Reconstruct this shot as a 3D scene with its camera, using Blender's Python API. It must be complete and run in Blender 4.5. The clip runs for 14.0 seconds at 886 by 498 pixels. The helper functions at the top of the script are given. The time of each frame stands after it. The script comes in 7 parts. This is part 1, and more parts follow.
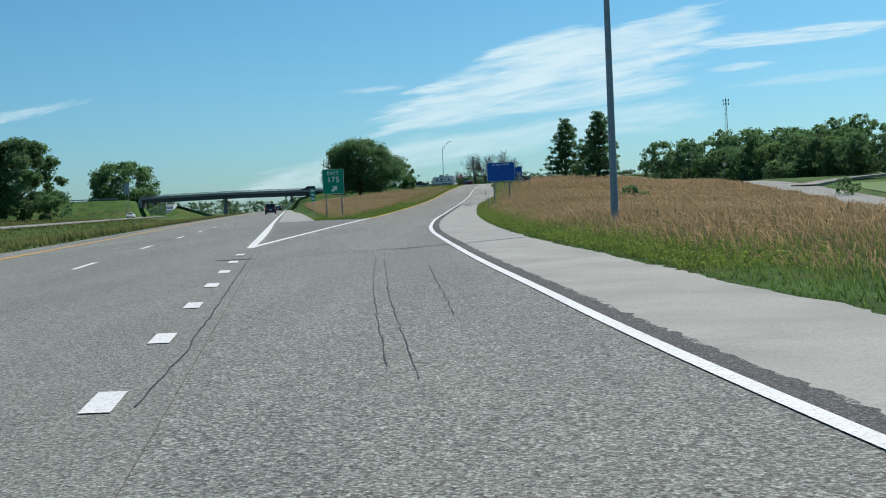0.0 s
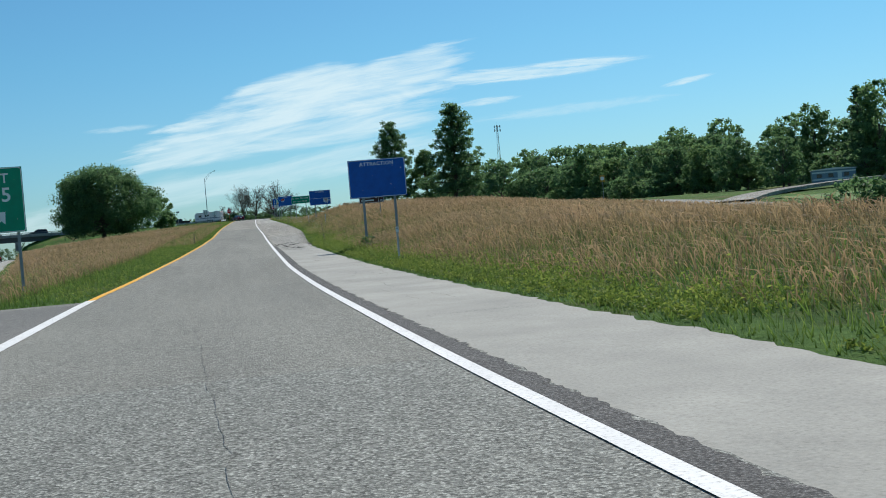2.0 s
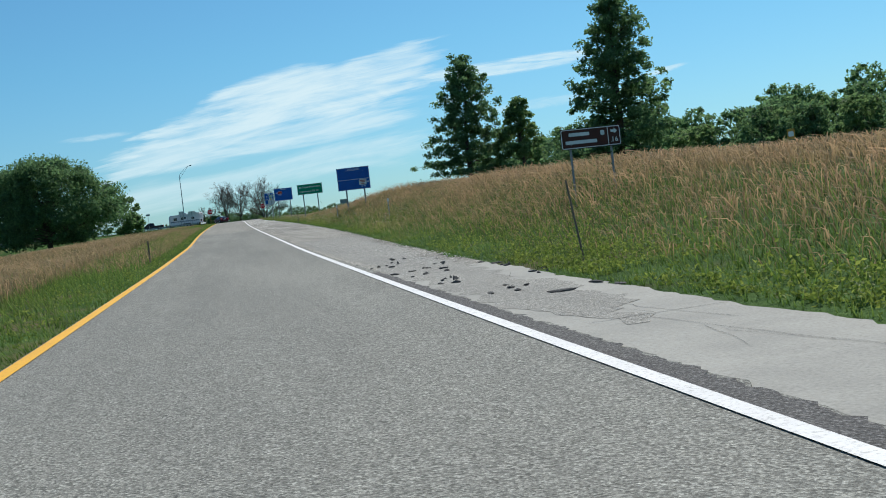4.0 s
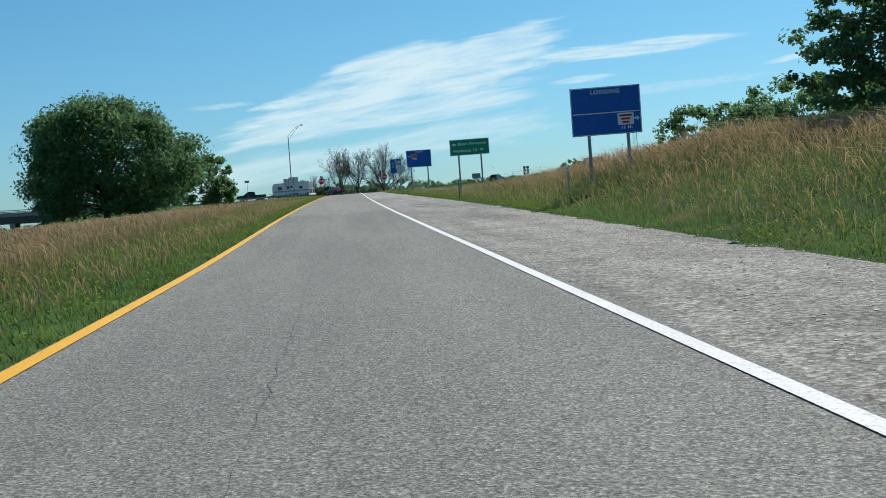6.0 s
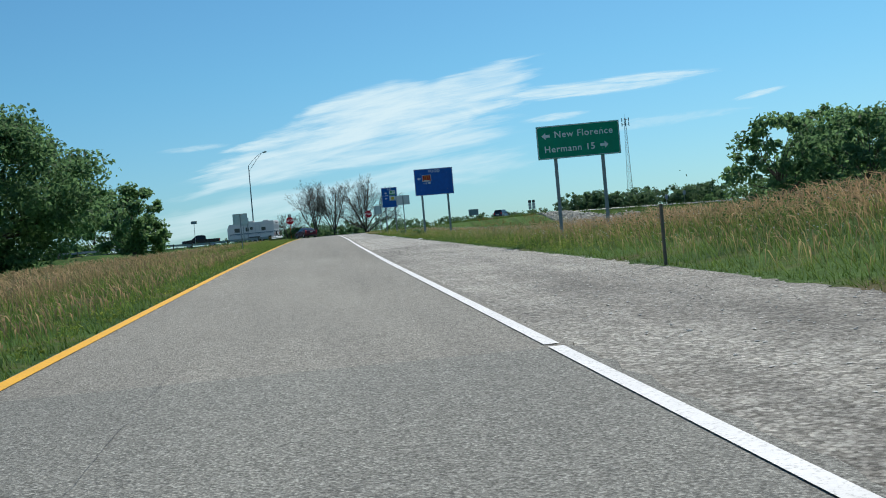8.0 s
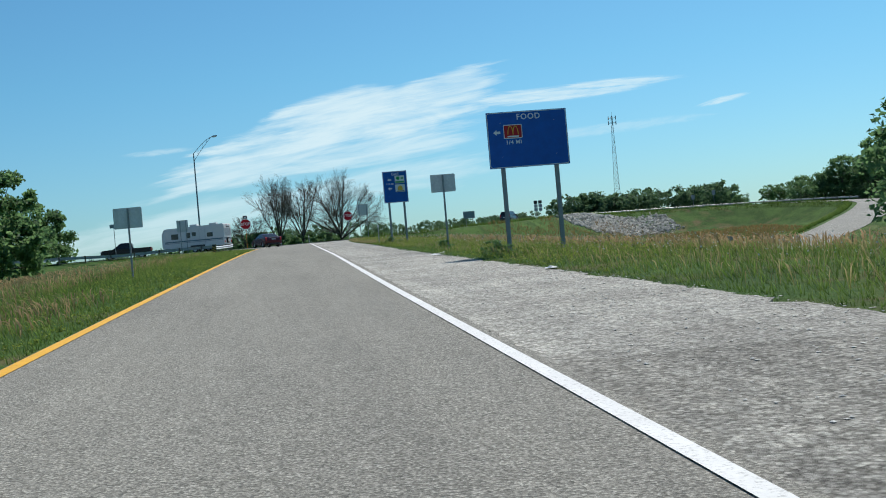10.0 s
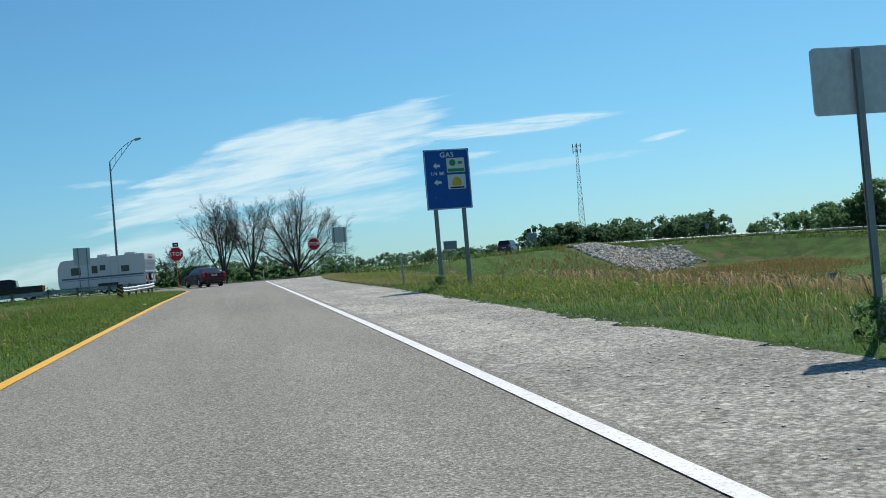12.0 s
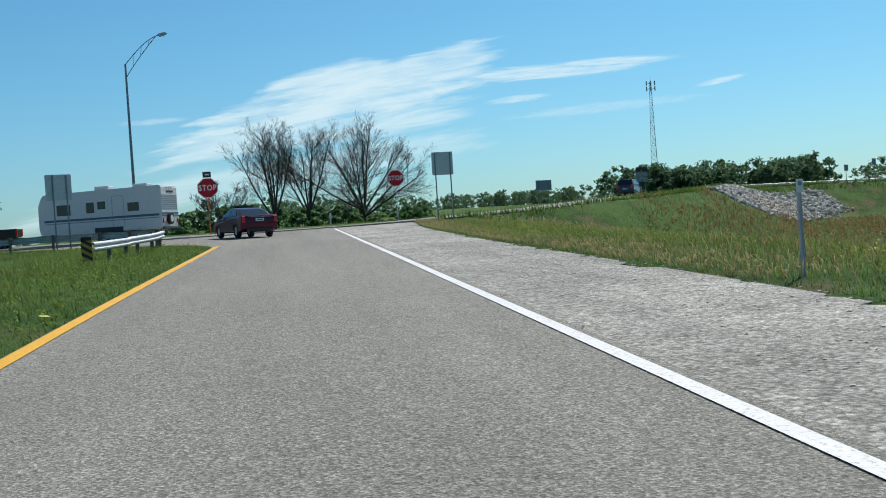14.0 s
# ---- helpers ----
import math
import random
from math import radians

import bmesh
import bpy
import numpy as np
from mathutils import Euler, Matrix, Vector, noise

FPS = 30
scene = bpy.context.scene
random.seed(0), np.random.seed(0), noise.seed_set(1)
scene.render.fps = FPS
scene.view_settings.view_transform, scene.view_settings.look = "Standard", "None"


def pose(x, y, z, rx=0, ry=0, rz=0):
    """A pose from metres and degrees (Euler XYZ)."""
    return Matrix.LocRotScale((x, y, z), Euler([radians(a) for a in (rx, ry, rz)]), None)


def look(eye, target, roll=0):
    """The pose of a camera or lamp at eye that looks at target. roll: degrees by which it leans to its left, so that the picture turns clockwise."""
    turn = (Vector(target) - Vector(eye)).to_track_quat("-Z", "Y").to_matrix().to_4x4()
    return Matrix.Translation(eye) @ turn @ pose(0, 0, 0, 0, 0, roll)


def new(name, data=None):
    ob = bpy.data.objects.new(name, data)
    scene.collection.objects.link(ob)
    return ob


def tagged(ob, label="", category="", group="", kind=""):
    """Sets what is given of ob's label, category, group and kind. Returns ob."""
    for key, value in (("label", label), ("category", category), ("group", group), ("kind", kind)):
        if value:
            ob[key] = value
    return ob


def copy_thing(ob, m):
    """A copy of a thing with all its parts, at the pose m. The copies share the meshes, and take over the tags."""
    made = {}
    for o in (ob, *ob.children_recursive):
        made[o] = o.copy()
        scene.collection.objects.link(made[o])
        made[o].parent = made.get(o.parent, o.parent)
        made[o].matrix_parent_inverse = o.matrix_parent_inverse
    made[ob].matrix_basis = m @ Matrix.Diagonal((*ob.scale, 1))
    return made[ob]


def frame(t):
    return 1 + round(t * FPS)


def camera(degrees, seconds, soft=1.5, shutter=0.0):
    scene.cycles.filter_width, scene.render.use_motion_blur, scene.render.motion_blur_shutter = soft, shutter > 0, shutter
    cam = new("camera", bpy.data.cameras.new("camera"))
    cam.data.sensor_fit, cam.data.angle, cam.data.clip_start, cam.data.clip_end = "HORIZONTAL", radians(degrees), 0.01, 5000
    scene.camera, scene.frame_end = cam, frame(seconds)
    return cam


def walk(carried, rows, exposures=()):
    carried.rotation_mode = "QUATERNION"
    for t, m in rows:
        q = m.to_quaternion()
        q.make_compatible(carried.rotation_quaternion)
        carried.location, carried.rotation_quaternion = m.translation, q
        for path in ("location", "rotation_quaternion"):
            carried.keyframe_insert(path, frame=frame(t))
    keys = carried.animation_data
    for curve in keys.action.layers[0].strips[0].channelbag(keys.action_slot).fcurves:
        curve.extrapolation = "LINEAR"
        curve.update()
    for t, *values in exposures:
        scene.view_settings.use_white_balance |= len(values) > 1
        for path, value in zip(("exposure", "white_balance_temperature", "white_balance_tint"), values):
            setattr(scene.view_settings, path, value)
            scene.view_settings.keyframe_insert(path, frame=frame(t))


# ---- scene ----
cam = camera(42.87, 14.0, 1.0)
PATH = [
    (0.0, pose(3.548, 0.007, 1.335, 87.843, 2.593, 1.949)),
    (0.5, pose(1.994, 13.660, 1.453, 88.515, 2.977, 0.040)),
    (1.0, pose(0.636, 27.430, 1.620, 89.517, 3.372, -4.906)),
    (1.5, pose(-0.419, 41.224, 1.666, 89.239, 3.560, -8.739)),
    (2.0, pose(-1.162, 55.167, 1.832, 88.888, 4.678, -10.322)),
    (2.5, pose(-1.714, 68.558, 1.919, 88.764, 6.031, -12.922)),
    (3.0, pose(-1.931, 81.386, 2.007, 89.473, 7.063, -14.883)),
    (3.5, pose(-2.008, 94.343, 2.155, 87.815, 7.330, -15.442)),
    (4.0, pose(-1.989, 107.316, 2.406, 88.657, 6.628, -11.337)),
    (6.5, pose(-0.961, 169.557, 3.743, 88.039, 4.186, -5.439)),
    (7.0, pose(-0.836, 180.842, 4.104, 88.546, 5.367, -6.413)),
    (7.5, pose(-0.690, 192.237, 4.481, 89.617, 5.182, -6.701)),
    (8.0, pose(-0.495, 203.488, 4.753, 90.009, 4.982, -6.804)),
    (10.5, pose(0.081, 255.954, 6.366, 90.183, 4.755, -10.069)),
    (11.0, pose(0.140, 265.216, 6.609, 90.762, 4.651, -11.596)),
    (11.5, pose(0.216, 273.868, 6.894, 91.028, 4.977, -11.488)),
    (12.0, pose(0.255, 282.082, 7.126, 91.568, 4.813, -11.365)),
    (12.5, pose(0.302, 289.761, 7.370, 89.744, 3.508, -9.562)),
    (13.0, pose(0.399, 297.459, 7.611, 88.807, 2.990, -8.681)),
    (13.5, pose(0.462, 304.794, 7.814, 88.592, 3.547, -7.078)),
    (14.0, pose(0.537, 312.197, 8.024, 88.834, 3.763, -8.842)),
]
walk(cam, PATH)

# ---- world and sun ----
SUN_DIR = Vector((0.593, 0.806, 1.13)).normalized()
SUN_EL = math.asin(SUN_DIR.z)
SUN_AZ = math.atan2(SUN_DIR.x, SUN_DIR.y)
scene.view_settings.exposure = 0.0


def ramp_node(nt, fac, stops):
    r = nt.nodes.new("ShaderNodeValToRGB")
    e = r.color_ramp.elements
    e[0].position, e[0].color = stops[0][0], (*stops[0][1], 1)
    e[1].position, e[1].color = stops[-1][0], (*stops[-1][1], 1)
    for pos, col in stops[1:-1]:
        q = e.new(pos)
        q.color = (*col, 1)
    nt.links.new(fac, r.inputs[0])
    return r.outputs[0]


def make_world():
    w = bpy.data.worlds.new("sky")
    scene.world = w
    w.use_nodes = True
    nt = w.node_tree
    nt.nodes.clear()
    N, L = nt.nodes.new, nt.links.new

    def math_node(op, a, b=None, c=None):
        m = N("ShaderNodeMath")
        m.operation = op
        for k, q in enumerate((a, b, c)):
            if q is None:
                continue
            if isinstance(q, (int, float)):
                m.inputs[k].default_value = q
            else:
                L(q, m.inputs[k])
        return m.outputs[0]

    sky = N("ShaderNodeTexSky")
    sky.sky_type = "NISHITA"
    sky.sun_disc = False
    sky.sun_elevation = SUN_EL
    sky.sun_rotation = SUN_AZ
    sky.altitude = 250
    sky.air_density = 1.0
    sky.dust_density = 0.6
    sky.ozone_density = 1.6
    tc = N("ShaderNodeTexCoord")
    sep = N("ShaderNodeSeparateXYZ")
    L(tc.outputs["Generated"], sep.inputs[0])
    yy = math_node("MAXIMUM", sep.outputs[1], 0.05)
    u = math_node("DIVIDE", sep.outputs[0], yy)
    v = math_node("DIVIDE", sep.outputs[2], yy)

    def noise_of(cu, cv, su, sv, detail, rough, dist):
        c = N("ShaderNodeCombineXYZ")
        L(math_node("MULTIPLY", cu, su), c.inputs[0])
        L(math_node("MULTIPLY", cv, sv), c.inputs[1])
        n = N("ShaderNodeTexNoise")
        n.inputs["Scale"].default_value = 1.0
        n.inputs["Detail"].default_value = detail
        n.inputs["Roughness"].default_value = rough
        n.inputs["Distortion"].default_value = dist
        L(c.outputs[0], n.inputs["Vector"])
        return n.outputs["Fac"]

    def streak(u0, v0, u1, v1, width, power, lo, hi, su=20.0, sv=120.0):
        """A wisp of ice cloud along a line, torn by drawn-out noise."""
        mu, mv = (u0 + u1) / 2, (v0 + v1) / 2
        length = math.hypot(u1 - u0, v1 - v0) / 2
        ca, sa = (u1 - u0) / 2 / length, (v1 - v0) / 2 / length
        du, dv = math_node("SUBTRACT", u, mu), math_node("SUBTRACT", v, mv)
        a = math_node("ADD", math_node("MULTIPLY", du, ca), math_node("MULTIPLY", dv, sa))
        b = math_node("SUBTRACT", math_node("MULTIPLY", dv, ca), math_node("MULTIPLY", du, sa))
        an = math_node("DIVIDE", a, length)
        bn = math_node("DIVIDE", b, width)
        r2 = math_node("ADD", math_node("MULTIPLY", an, an), math_node("MULTIPLY", bn, bn))
        body = math_node("EXPONENT", math_node("MULTIPLY", r2, -1.1))
        big = noise_of(a, b, su, sv, 8.0, 0.68, 1.6)
        fine = noise_of(a, b, su * 2.6, sv * 1.8, 6.0, 0.7, 1.5)
        n = math_node("ADD", math_node("MULTIPLY", big, 0.84), math_node("MULTIPLY", fine, 0.16))
        m = N("ShaderNodeMapRange")
        m.interpolation_type = "SMOOTHSTEP"
        m.inputs[1].default_value, m.inputs[2].default_value = lo, hi
        L(math_node("MULTIPLY", body, math_node("MULTIPLY_ADD", n, 2.3, -0.32)), m.inputs[0])
        thread = noise_of(a, b, su * 0.7, sv * 0.9, 7.0, 0.66, 1.2)
        t = N("ShaderNodeMapRange")
        t.inputs[1].default_value, t.inputs[2].default_value = 0.34, 0.62
        t.inputs[3].default_value, t.inputs[4].default_value = 0.52, 1.1
        L(thread, t.inputs[0])
        return math_node("MULTIPLY", math_node("MULTIPLY", m.outputs[0], t.outputs[0]), power)

    def step(x, lo, hi):
        m = N("ShaderNodeMapRange")
        m.interpolation_type = "SMOOTHSTEP"
        m.inputs[1].default_value, m.inputs[2].default_value = lo, hi
        L(x, m.inputs[0])
        return m.outputs[0]

    # along and across the drift of the ice clouds
    across = math_node("MULTIPLY_ADD", u, -0.115, v)

    def sheet(w0, w1, soft_w, left, lean, right, lean_r, power, lo, hi, seed):
        """A torn sheet of ice cloud between two slanting ends, combed along the drift."""
        su, sv = math_node("ADD", u, seed), math_node("ADD", across, seed * 0.37)
        w = math_node("MULTIPLY_ADD", noise_of(su, sv, 11.0, 26.0, 3.0, 0.5, 0.3), 0.022, math_node("SUBTRACT", across, 0.011))
        s = math_node("MULTIPLY_ADD", noise_of(su, sv, 9.0, 62.0, 5.0, 0.6, 0.5), 0.13, math_node("SUBTRACT", u, 0.065))
        a = step(math_node("SUBTRACT", s, math_node("MULTIPLY_ADD", math_node("SUBTRACT", w, w0), lean, left)), 0.0, 0.055)
        b = step(math_node("SUBTRACT", math_node("MULTIPLY_ADD", math_node("SUBTRACT", w, w0), lean_r, right), s), 0.0, 0.085)
        m = math_node("MULTIPLY", math_node("MULTIPLY", a, b), math_node("MULTIPLY", step(w, w0 - soft_w, w0 + soft_w), math_node("SUBTRACT", 1.0, step(w, w1 - soft_w, w1 + soft_w))))
        comb = noise_of(su, sv, 12.0, 140.0, 7.0, 0.6, 1.2)
        lump = noise_of(su, sv, 8.0, 48.0, 6.0, 0.6, 1.0)
        d = math_node("ADD", math_node("MULTIPLY", m, 0.8), math_node("ADD", math_node("MULTIPLY_ADD", comb, 0.85, -0.425), math_node("MULTIPLY_ADD", lump, 1.5, -0.75)))
        return math_node("MULTIPLY", math_node("MULTIPLY", step(d, lo, hi), step(m, 0.0, 0.35)), power)

    wisps = [
        sheet(0.091, 0.139, 0.007, -0.120, 2.75, 0.200, 1.6, 0.90, 0.15, 1.05, 0.0),
        sheet(0.073, 0.097, 0.008, -0.135, 1.6, 0.215, 0.5, 0.74, 0.20, 1.10, 3.1),
        sheet(0.040, 0.066, 0.008, -0.260, 3.0, 0.230, 0.0, 0.58, 0.10, 1.15, 5.7),
        streak(0.17, 0.131, 0.33, 0.136, 0.0075, 0.80, 0.20, 0.70, 14.0, 190.0),
        streak(0.26, 0.139, 0.39, 0.1425, 0.0045, 0.80, 0.20, 0.70, 16.0, 220.0),
        streak(0.27, 0.130, 0.36, 0.138, 0.0040, 0.70, 0.20, 0.70, 16.0, 220.0),
        streak(0.40, 0.114, 0.452, 0.123, 0.0032, 0.75, 0.20, 0.70, 20.0, 200.0),
        streak(0.20, 0.108, 0.265, 0.113, 0.0040, 0.65, 0.22, 0.75, 20.0, 200.0),
        streak(-0.12, 0.105, -0.06, 0.107, 0.0030, 0.45, 0.20, 0.75),
        streak(-0.50, 0.085, -0.34, 0.110, 0.006, 0.50, 0.25, 0.75),
        streak(0.20, 0.092, 0.42, 0.106, 0.006, 0.30, 0.25, 0.75),
    ]
    total = wisps[0]
    for q in wisps[1:]:
        total = math_node("MAXIMUM", total, q)
    front = math_node("GREATER_THAN", sep.outputs[1], 0.1)
    total = math_node("MULTIPLY", total, front)
    mix = N("ShaderNodeMix")
    mix.data_type = "RGBA"
    L(total, mix.inputs["Factor"])
    tint = N("ShaderNodeMix")
    tint.data_type = "RGBA"
    tint.blend_type = "MULTIPLY"
    tint.inputs["Factor"].default_value = 1.0
    haze = ramp_node(nt, sep.outputs[2], [(0.0, SKY_LOW), (0.16, SKY_HIGH)])
    L(haze, tint.inputs["B"])
    L(sky.outputs[0], tint.inputs["A"])
    L(tint.outputs["Result"], mix.inputs["A"])
    mix.inputs["B"].default_value = CLOUD
    bg = N("ShaderNodeBackground")
    bg.inputs["Strength"].default_value = SKY_STRENGTH
    L(mix.outputs["Result"], bg.inputs["Color"])
    out = N("ShaderNodeOutputWorld")
    L(bg.outputs[0], out.inputs["Surface"])


SKY_STRENGTH = 0.085
SKY_HIGH, SKY_LOW = (0.50, 0.98, 1.17), (0.56, 0.90, 1.17)
CLOUD = (8.4, 10.4, 11.1, 1.0)
make_world()
sun_data = bpy.data.lights.new("sun", "SUN")
sun_data.energy = 4.6
sun_data.angle = radians(0.53)
sun_data.color = (1.0, 0.95, 0.88)
sun = new("sun", sun_data)
sun.matrix_world = look((0, 0, 60), Vector((0, 0, 60)) - SUN_DIR)


# ---- materials ----
def material(name, rough=0.7, metal=0.0):
    m = bpy.data.materials.new(name)
    m.use_nodes = True
    b = m.node_tree.nodes["Principled BSDF"]
    b.inputs["Roughness"].default_value = rough
    b.inputs["Metallic"].default_value = metal
    return m, m.node_tree, b


def noise_node(nt, scale, detail=4.0, rough=0.6, coord="Object", stretch=None, distortion=0.0):
    tc = nt.nodes.new("ShaderNodeTexCoord")
    vec = tc.outputs[coord]
    if stretch:
        mp = nt.nodes.new("ShaderNodeMapping")
        mp.inputs["Scale"].default_value = stretch
        nt.links.new(vec, mp.inputs["Vector"])
        vec = mp.outputs[0]
    n = nt.nodes.new("ShaderNodeTexNoise")
    n.inputs["Scale"].default_value = scale
    n.inputs["Detail"].default_value = detail
    n.inputs["Roughness"].default_value = rough
    n.inputs["Distortion"].default_value = distortion
    nt.links.new(vec, n.inputs["Vector"])
    return n.outputs["Fac"]


def mix_node(nt, kind, fac, a, b):
    m = nt.nodes.new("ShaderNodeMix")
    m.data_type = "RGBA"
    m.blend_type = kind
    for sock, q in ((m.inputs["Factor"], fac), (m.inputs["A"], a), (m.inputs["B"], b)):
        if isinstance(q, (int, float)):
            sock.default_value = q
        elif isinstance(q, tuple):
            sock.default_value = (*q, 1)
        else:
            nt.links.new(q, sock)
    return m.outputs["Result"]


def bump_node(nt, b, height, strength, distance):
    n = nt.nodes.new("ShaderNodeBump")
    n.inputs["Strength"].default_value = strength
    n.inputs["Distance"].default_value = distance
    nt.links.new(height, n.inputs["Height"])
    nt.links.new(n.outputs[0], b.inputs["Normal"])


def grainy(name, stops, fine, coarse, rough=0.85, bump=0.3, dist=0.01, coarse_mix=0.35, stretch=None, metal=0.0, spec=None):
    """Two scales of variation: a fine grain through a ramp, and broad stains over it."""
    m, nt, b = material(name, rough, metal)
    f = noise_node(nt, fine, 6.0, 0.7)
    c = noise_node(nt, coarse, 4.0, 0.6, stretch=stretch)
    col = ramp_node(nt, f, stops)
    dark = ramp_node(nt, c, [(0.3, (0.62, 0.62, 0.62)), (0.7, (1.25, 1.24, 1.22))])
    out = mix_node(nt, "MULTIPLY", coarse_mix, col, dark)
    nt.links.new(out, b.inputs["Base Color"])
    if bump:
        bump_node(nt, b, f, bump, dist)
    if spec is not None:
        b.inputs["Specular IOR Level"].default_value = spec
    return m


def plain(name, col, rough=0.5, metal=0.0, wear=0.12, scale=9.0, spec=None):
    """Painted, plastic or metal skin with slight fading and dirt."""
    m, nt, b = material(name, rough, metal)
    n = noise_node(nt, scale, 5.0, 0.65)
    lo = tuple(c * (1 - wear) for c in col)
    hi = tuple(min(1.0, c * (1 + wear)) for c in col)
    nt.links.new(ramp_node(nt, n, [(0.35, lo), (0.65, hi)]), b.inputs["Base Color"])
    r = ramp_node(nt, n, [(0.3, (rough * 0.85,) * 3), (0.7, (min(1, rough * 1.15),) * 3)])
    nt.links.new(r, b.inputs["Roughness"])
    if spec is not None:
        b.inputs["Specular IOR Level"].default_value = spec
    return m


def stone_tones(nt, scale, lo, hi):
    """Every stone of an aggregate has its own tone."""
    tc = nt.nodes.new("ShaderNodeTexCoord")
    v = nt.nodes.new("ShaderNodeTexVoronoi")
    v.inputs["Scale"].default_value = scale
    nt.links.new(tc.outputs["Object"], v.inputs["Vector"])
    sp = nt.nodes.new("ShaderNodeSeparateColor")
    nt.links.new(v.outputs["Color"], sp.inputs[0])
    return ramp_node(nt, sp.outputs[0], [(0.0, (lo,) * 3), (0.55, (1.0, 1.0, 1.0)), (1.0, (hi,) * 3)]), v.outputs["Distance"]


def make_asphalt(name, base, speck, stone=48.0, lo=0.5, hi=1.5):
    m, nt, b = material(name, 0.9)
    f = noise_node(nt, 40.0, 5.0, 0.85)
    g = noise_node(nt, 9.0, 5.0, 0.8)
    c = noise_node(nt, 0.35, 5.0, 0.6, stretch=(1.0, 0.25, 1.0))
    track = noise_node(nt, 0.9, 4.0, 0.6, stretch=(1.0, 0.03, 1.0))
    col = ramp_node(nt, f, [(0.38, tuple(q * 0.5 for q in base)), (0.5, base), (0.64, speck)])
    tones, gaps = stone_tones(nt, stone, lo, hi)
    col = mix_node(nt, "MULTIPLY", 0.75, col, tones)
    col = mix_node(nt, "MULTIPLY", 0.35, col, ramp_node(nt, g, [(0.34, (0.6, 0.6, 0.6)), (0.66, (1.32, 1.32, 1.30))]))
    col = mix_node(nt, "MULTIPLY", 0.5, col, ramp_node(nt, c, [(0.3, (0.75, 0.75, 0.76)), (0.7, (1.2, 1.19, 1.17))]))
    col = mix_node(nt, "MULTIPLY", 0.35, col, ramp_node(nt, track, [(0.35, (0.8, 0.8, 0.8)), (0.65, (1.15, 1.15, 1.14))]))
    nt.links.new(col, b.inputs["Base Color"])
    bump_node(nt, b, gaps, 0.7, 0.008)
    b.inputs["Specular IOR Level"].default_value = 0.25
    return m


def make_gravel(name, lo, mid, hi, band_mix):
    """Crushed stone: every stone has its own grey; pale and dark drifts are drawn out along the road."""
    m, nt, b = material(name, 0.95)
    tc = nt.nodes.new("ShaderNodeTexCoord")
    v = nt.nodes.new("ShaderNodeTexVoronoi")
    v.inputs["Scale"].default_value = 22.0
    nt.links.new(tc.outputs["Object"], v.inputs["Vector"])
    sp = nt.nodes.new("ShaderNodeSeparateColor")
    nt.links.new(v.outputs["Color"], sp.inputs[0])
    f = noise_node(nt, 30.0, 6.0, 0.8)
    g = noise_node(nt, 5.0, 4.0, 0.7)
    band = noise_node(nt, 0.85, 5.0, 0.65, stretch=(1.0, 0.07, 1.0), distortion=0.4)
    spot = noise_node(nt, 0.35, 4.0, 0.6)
    col = ramp_node(nt, sp.outputs[0], [(0.0, lo), (0.45, mid), (1.0, hi)])
    # shade in the gaps between stones, put into the colour
    gap_shade = ramp_node(nt, v.outputs["Distance"], [(0.35, (1.0, 1.0, 1.0)), (0.75, (0.35, 0.34, 0.33))])
    col = mix_node(nt, "MULTIPLY", 0.6, col, gap_shade)
    col = mix_node(nt, "MULTIPLY", 0.4, col, stone_tones(nt, 9.0, 0.62, 1.28)[0])
    col = mix_node(nt, "MULTIPLY", 0.6, col, stone_tones(nt, 42.0, 0.55, 1.35)[0])
    col = mix_node(nt, "MULTIPLY", 0.6, col, ramp_node(nt, f, [(0.36, (0.7, 0.7, 0.7)), (0.64, (1.35, 1.34, 1.32))]))
    col = mix_node(nt, "MULTIPLY", 0.5, col, ramp_node(nt, g, [(0.36, (0.65, 0.65, 0.65)), (0.64, (1.3, 1.29, 1.27))]))
    col = mix_node(nt, "MULTIPLY", band_mix, col, ramp_node(nt, band, [(0.38, (0.62, 0.615, 0.61)), (0.62, (1.32, 1.31, 1.28))]))
    col = mix_node(nt, "MULTIPLY", 0.6, col, ramp_node(nt, spot, [(0.38, (0.7, 0.69, 0.68)), (0.6, (1.15, 1.15, 1.14))]))
    nt.links.new(col, b.inputs["Base Color"])
    bump_node(nt, b, f, 0.7, 0.02)
    b.inputs["Specular IOR Level"].default_value = 0.2
    return m


def make_rock(name):
    """Broken limestone: every rock has its own tone."""
    m, nt, b = material(name, 0.95)
    g = nt.nodes.new("ShaderNodeNewGeometry")
    o = nt.nodes.new("ShaderNodeObjectInfo")
    n = noise_node(nt, 2.4, 5.0, 0.7)
    col = ramp_node(nt, n, [(0.3, (0.48, 0.45, 0.40)), (0.7, (0.78, 0.745, 0.68))])
    tone = [(0.0, (0.55, 0.55, 0.55)), (0.5, (0.95, 0.94, 0.91)), (1.0, (1.2, 1.17, 1.1))]
    col = mix_node(nt, "MULTIPLY", 0.9, col, ramp_node(nt, g.outputs["Random Per Island"], tone))
    col = mix_node(nt, "MULTIPLY", 0.5, col, ramp_node(nt, o.outputs["Random"], tone))
    nt.links.new(col, b.inputs["Base Color"])
    bump_node(nt, b, n, 0.6, 0.05)
    return m


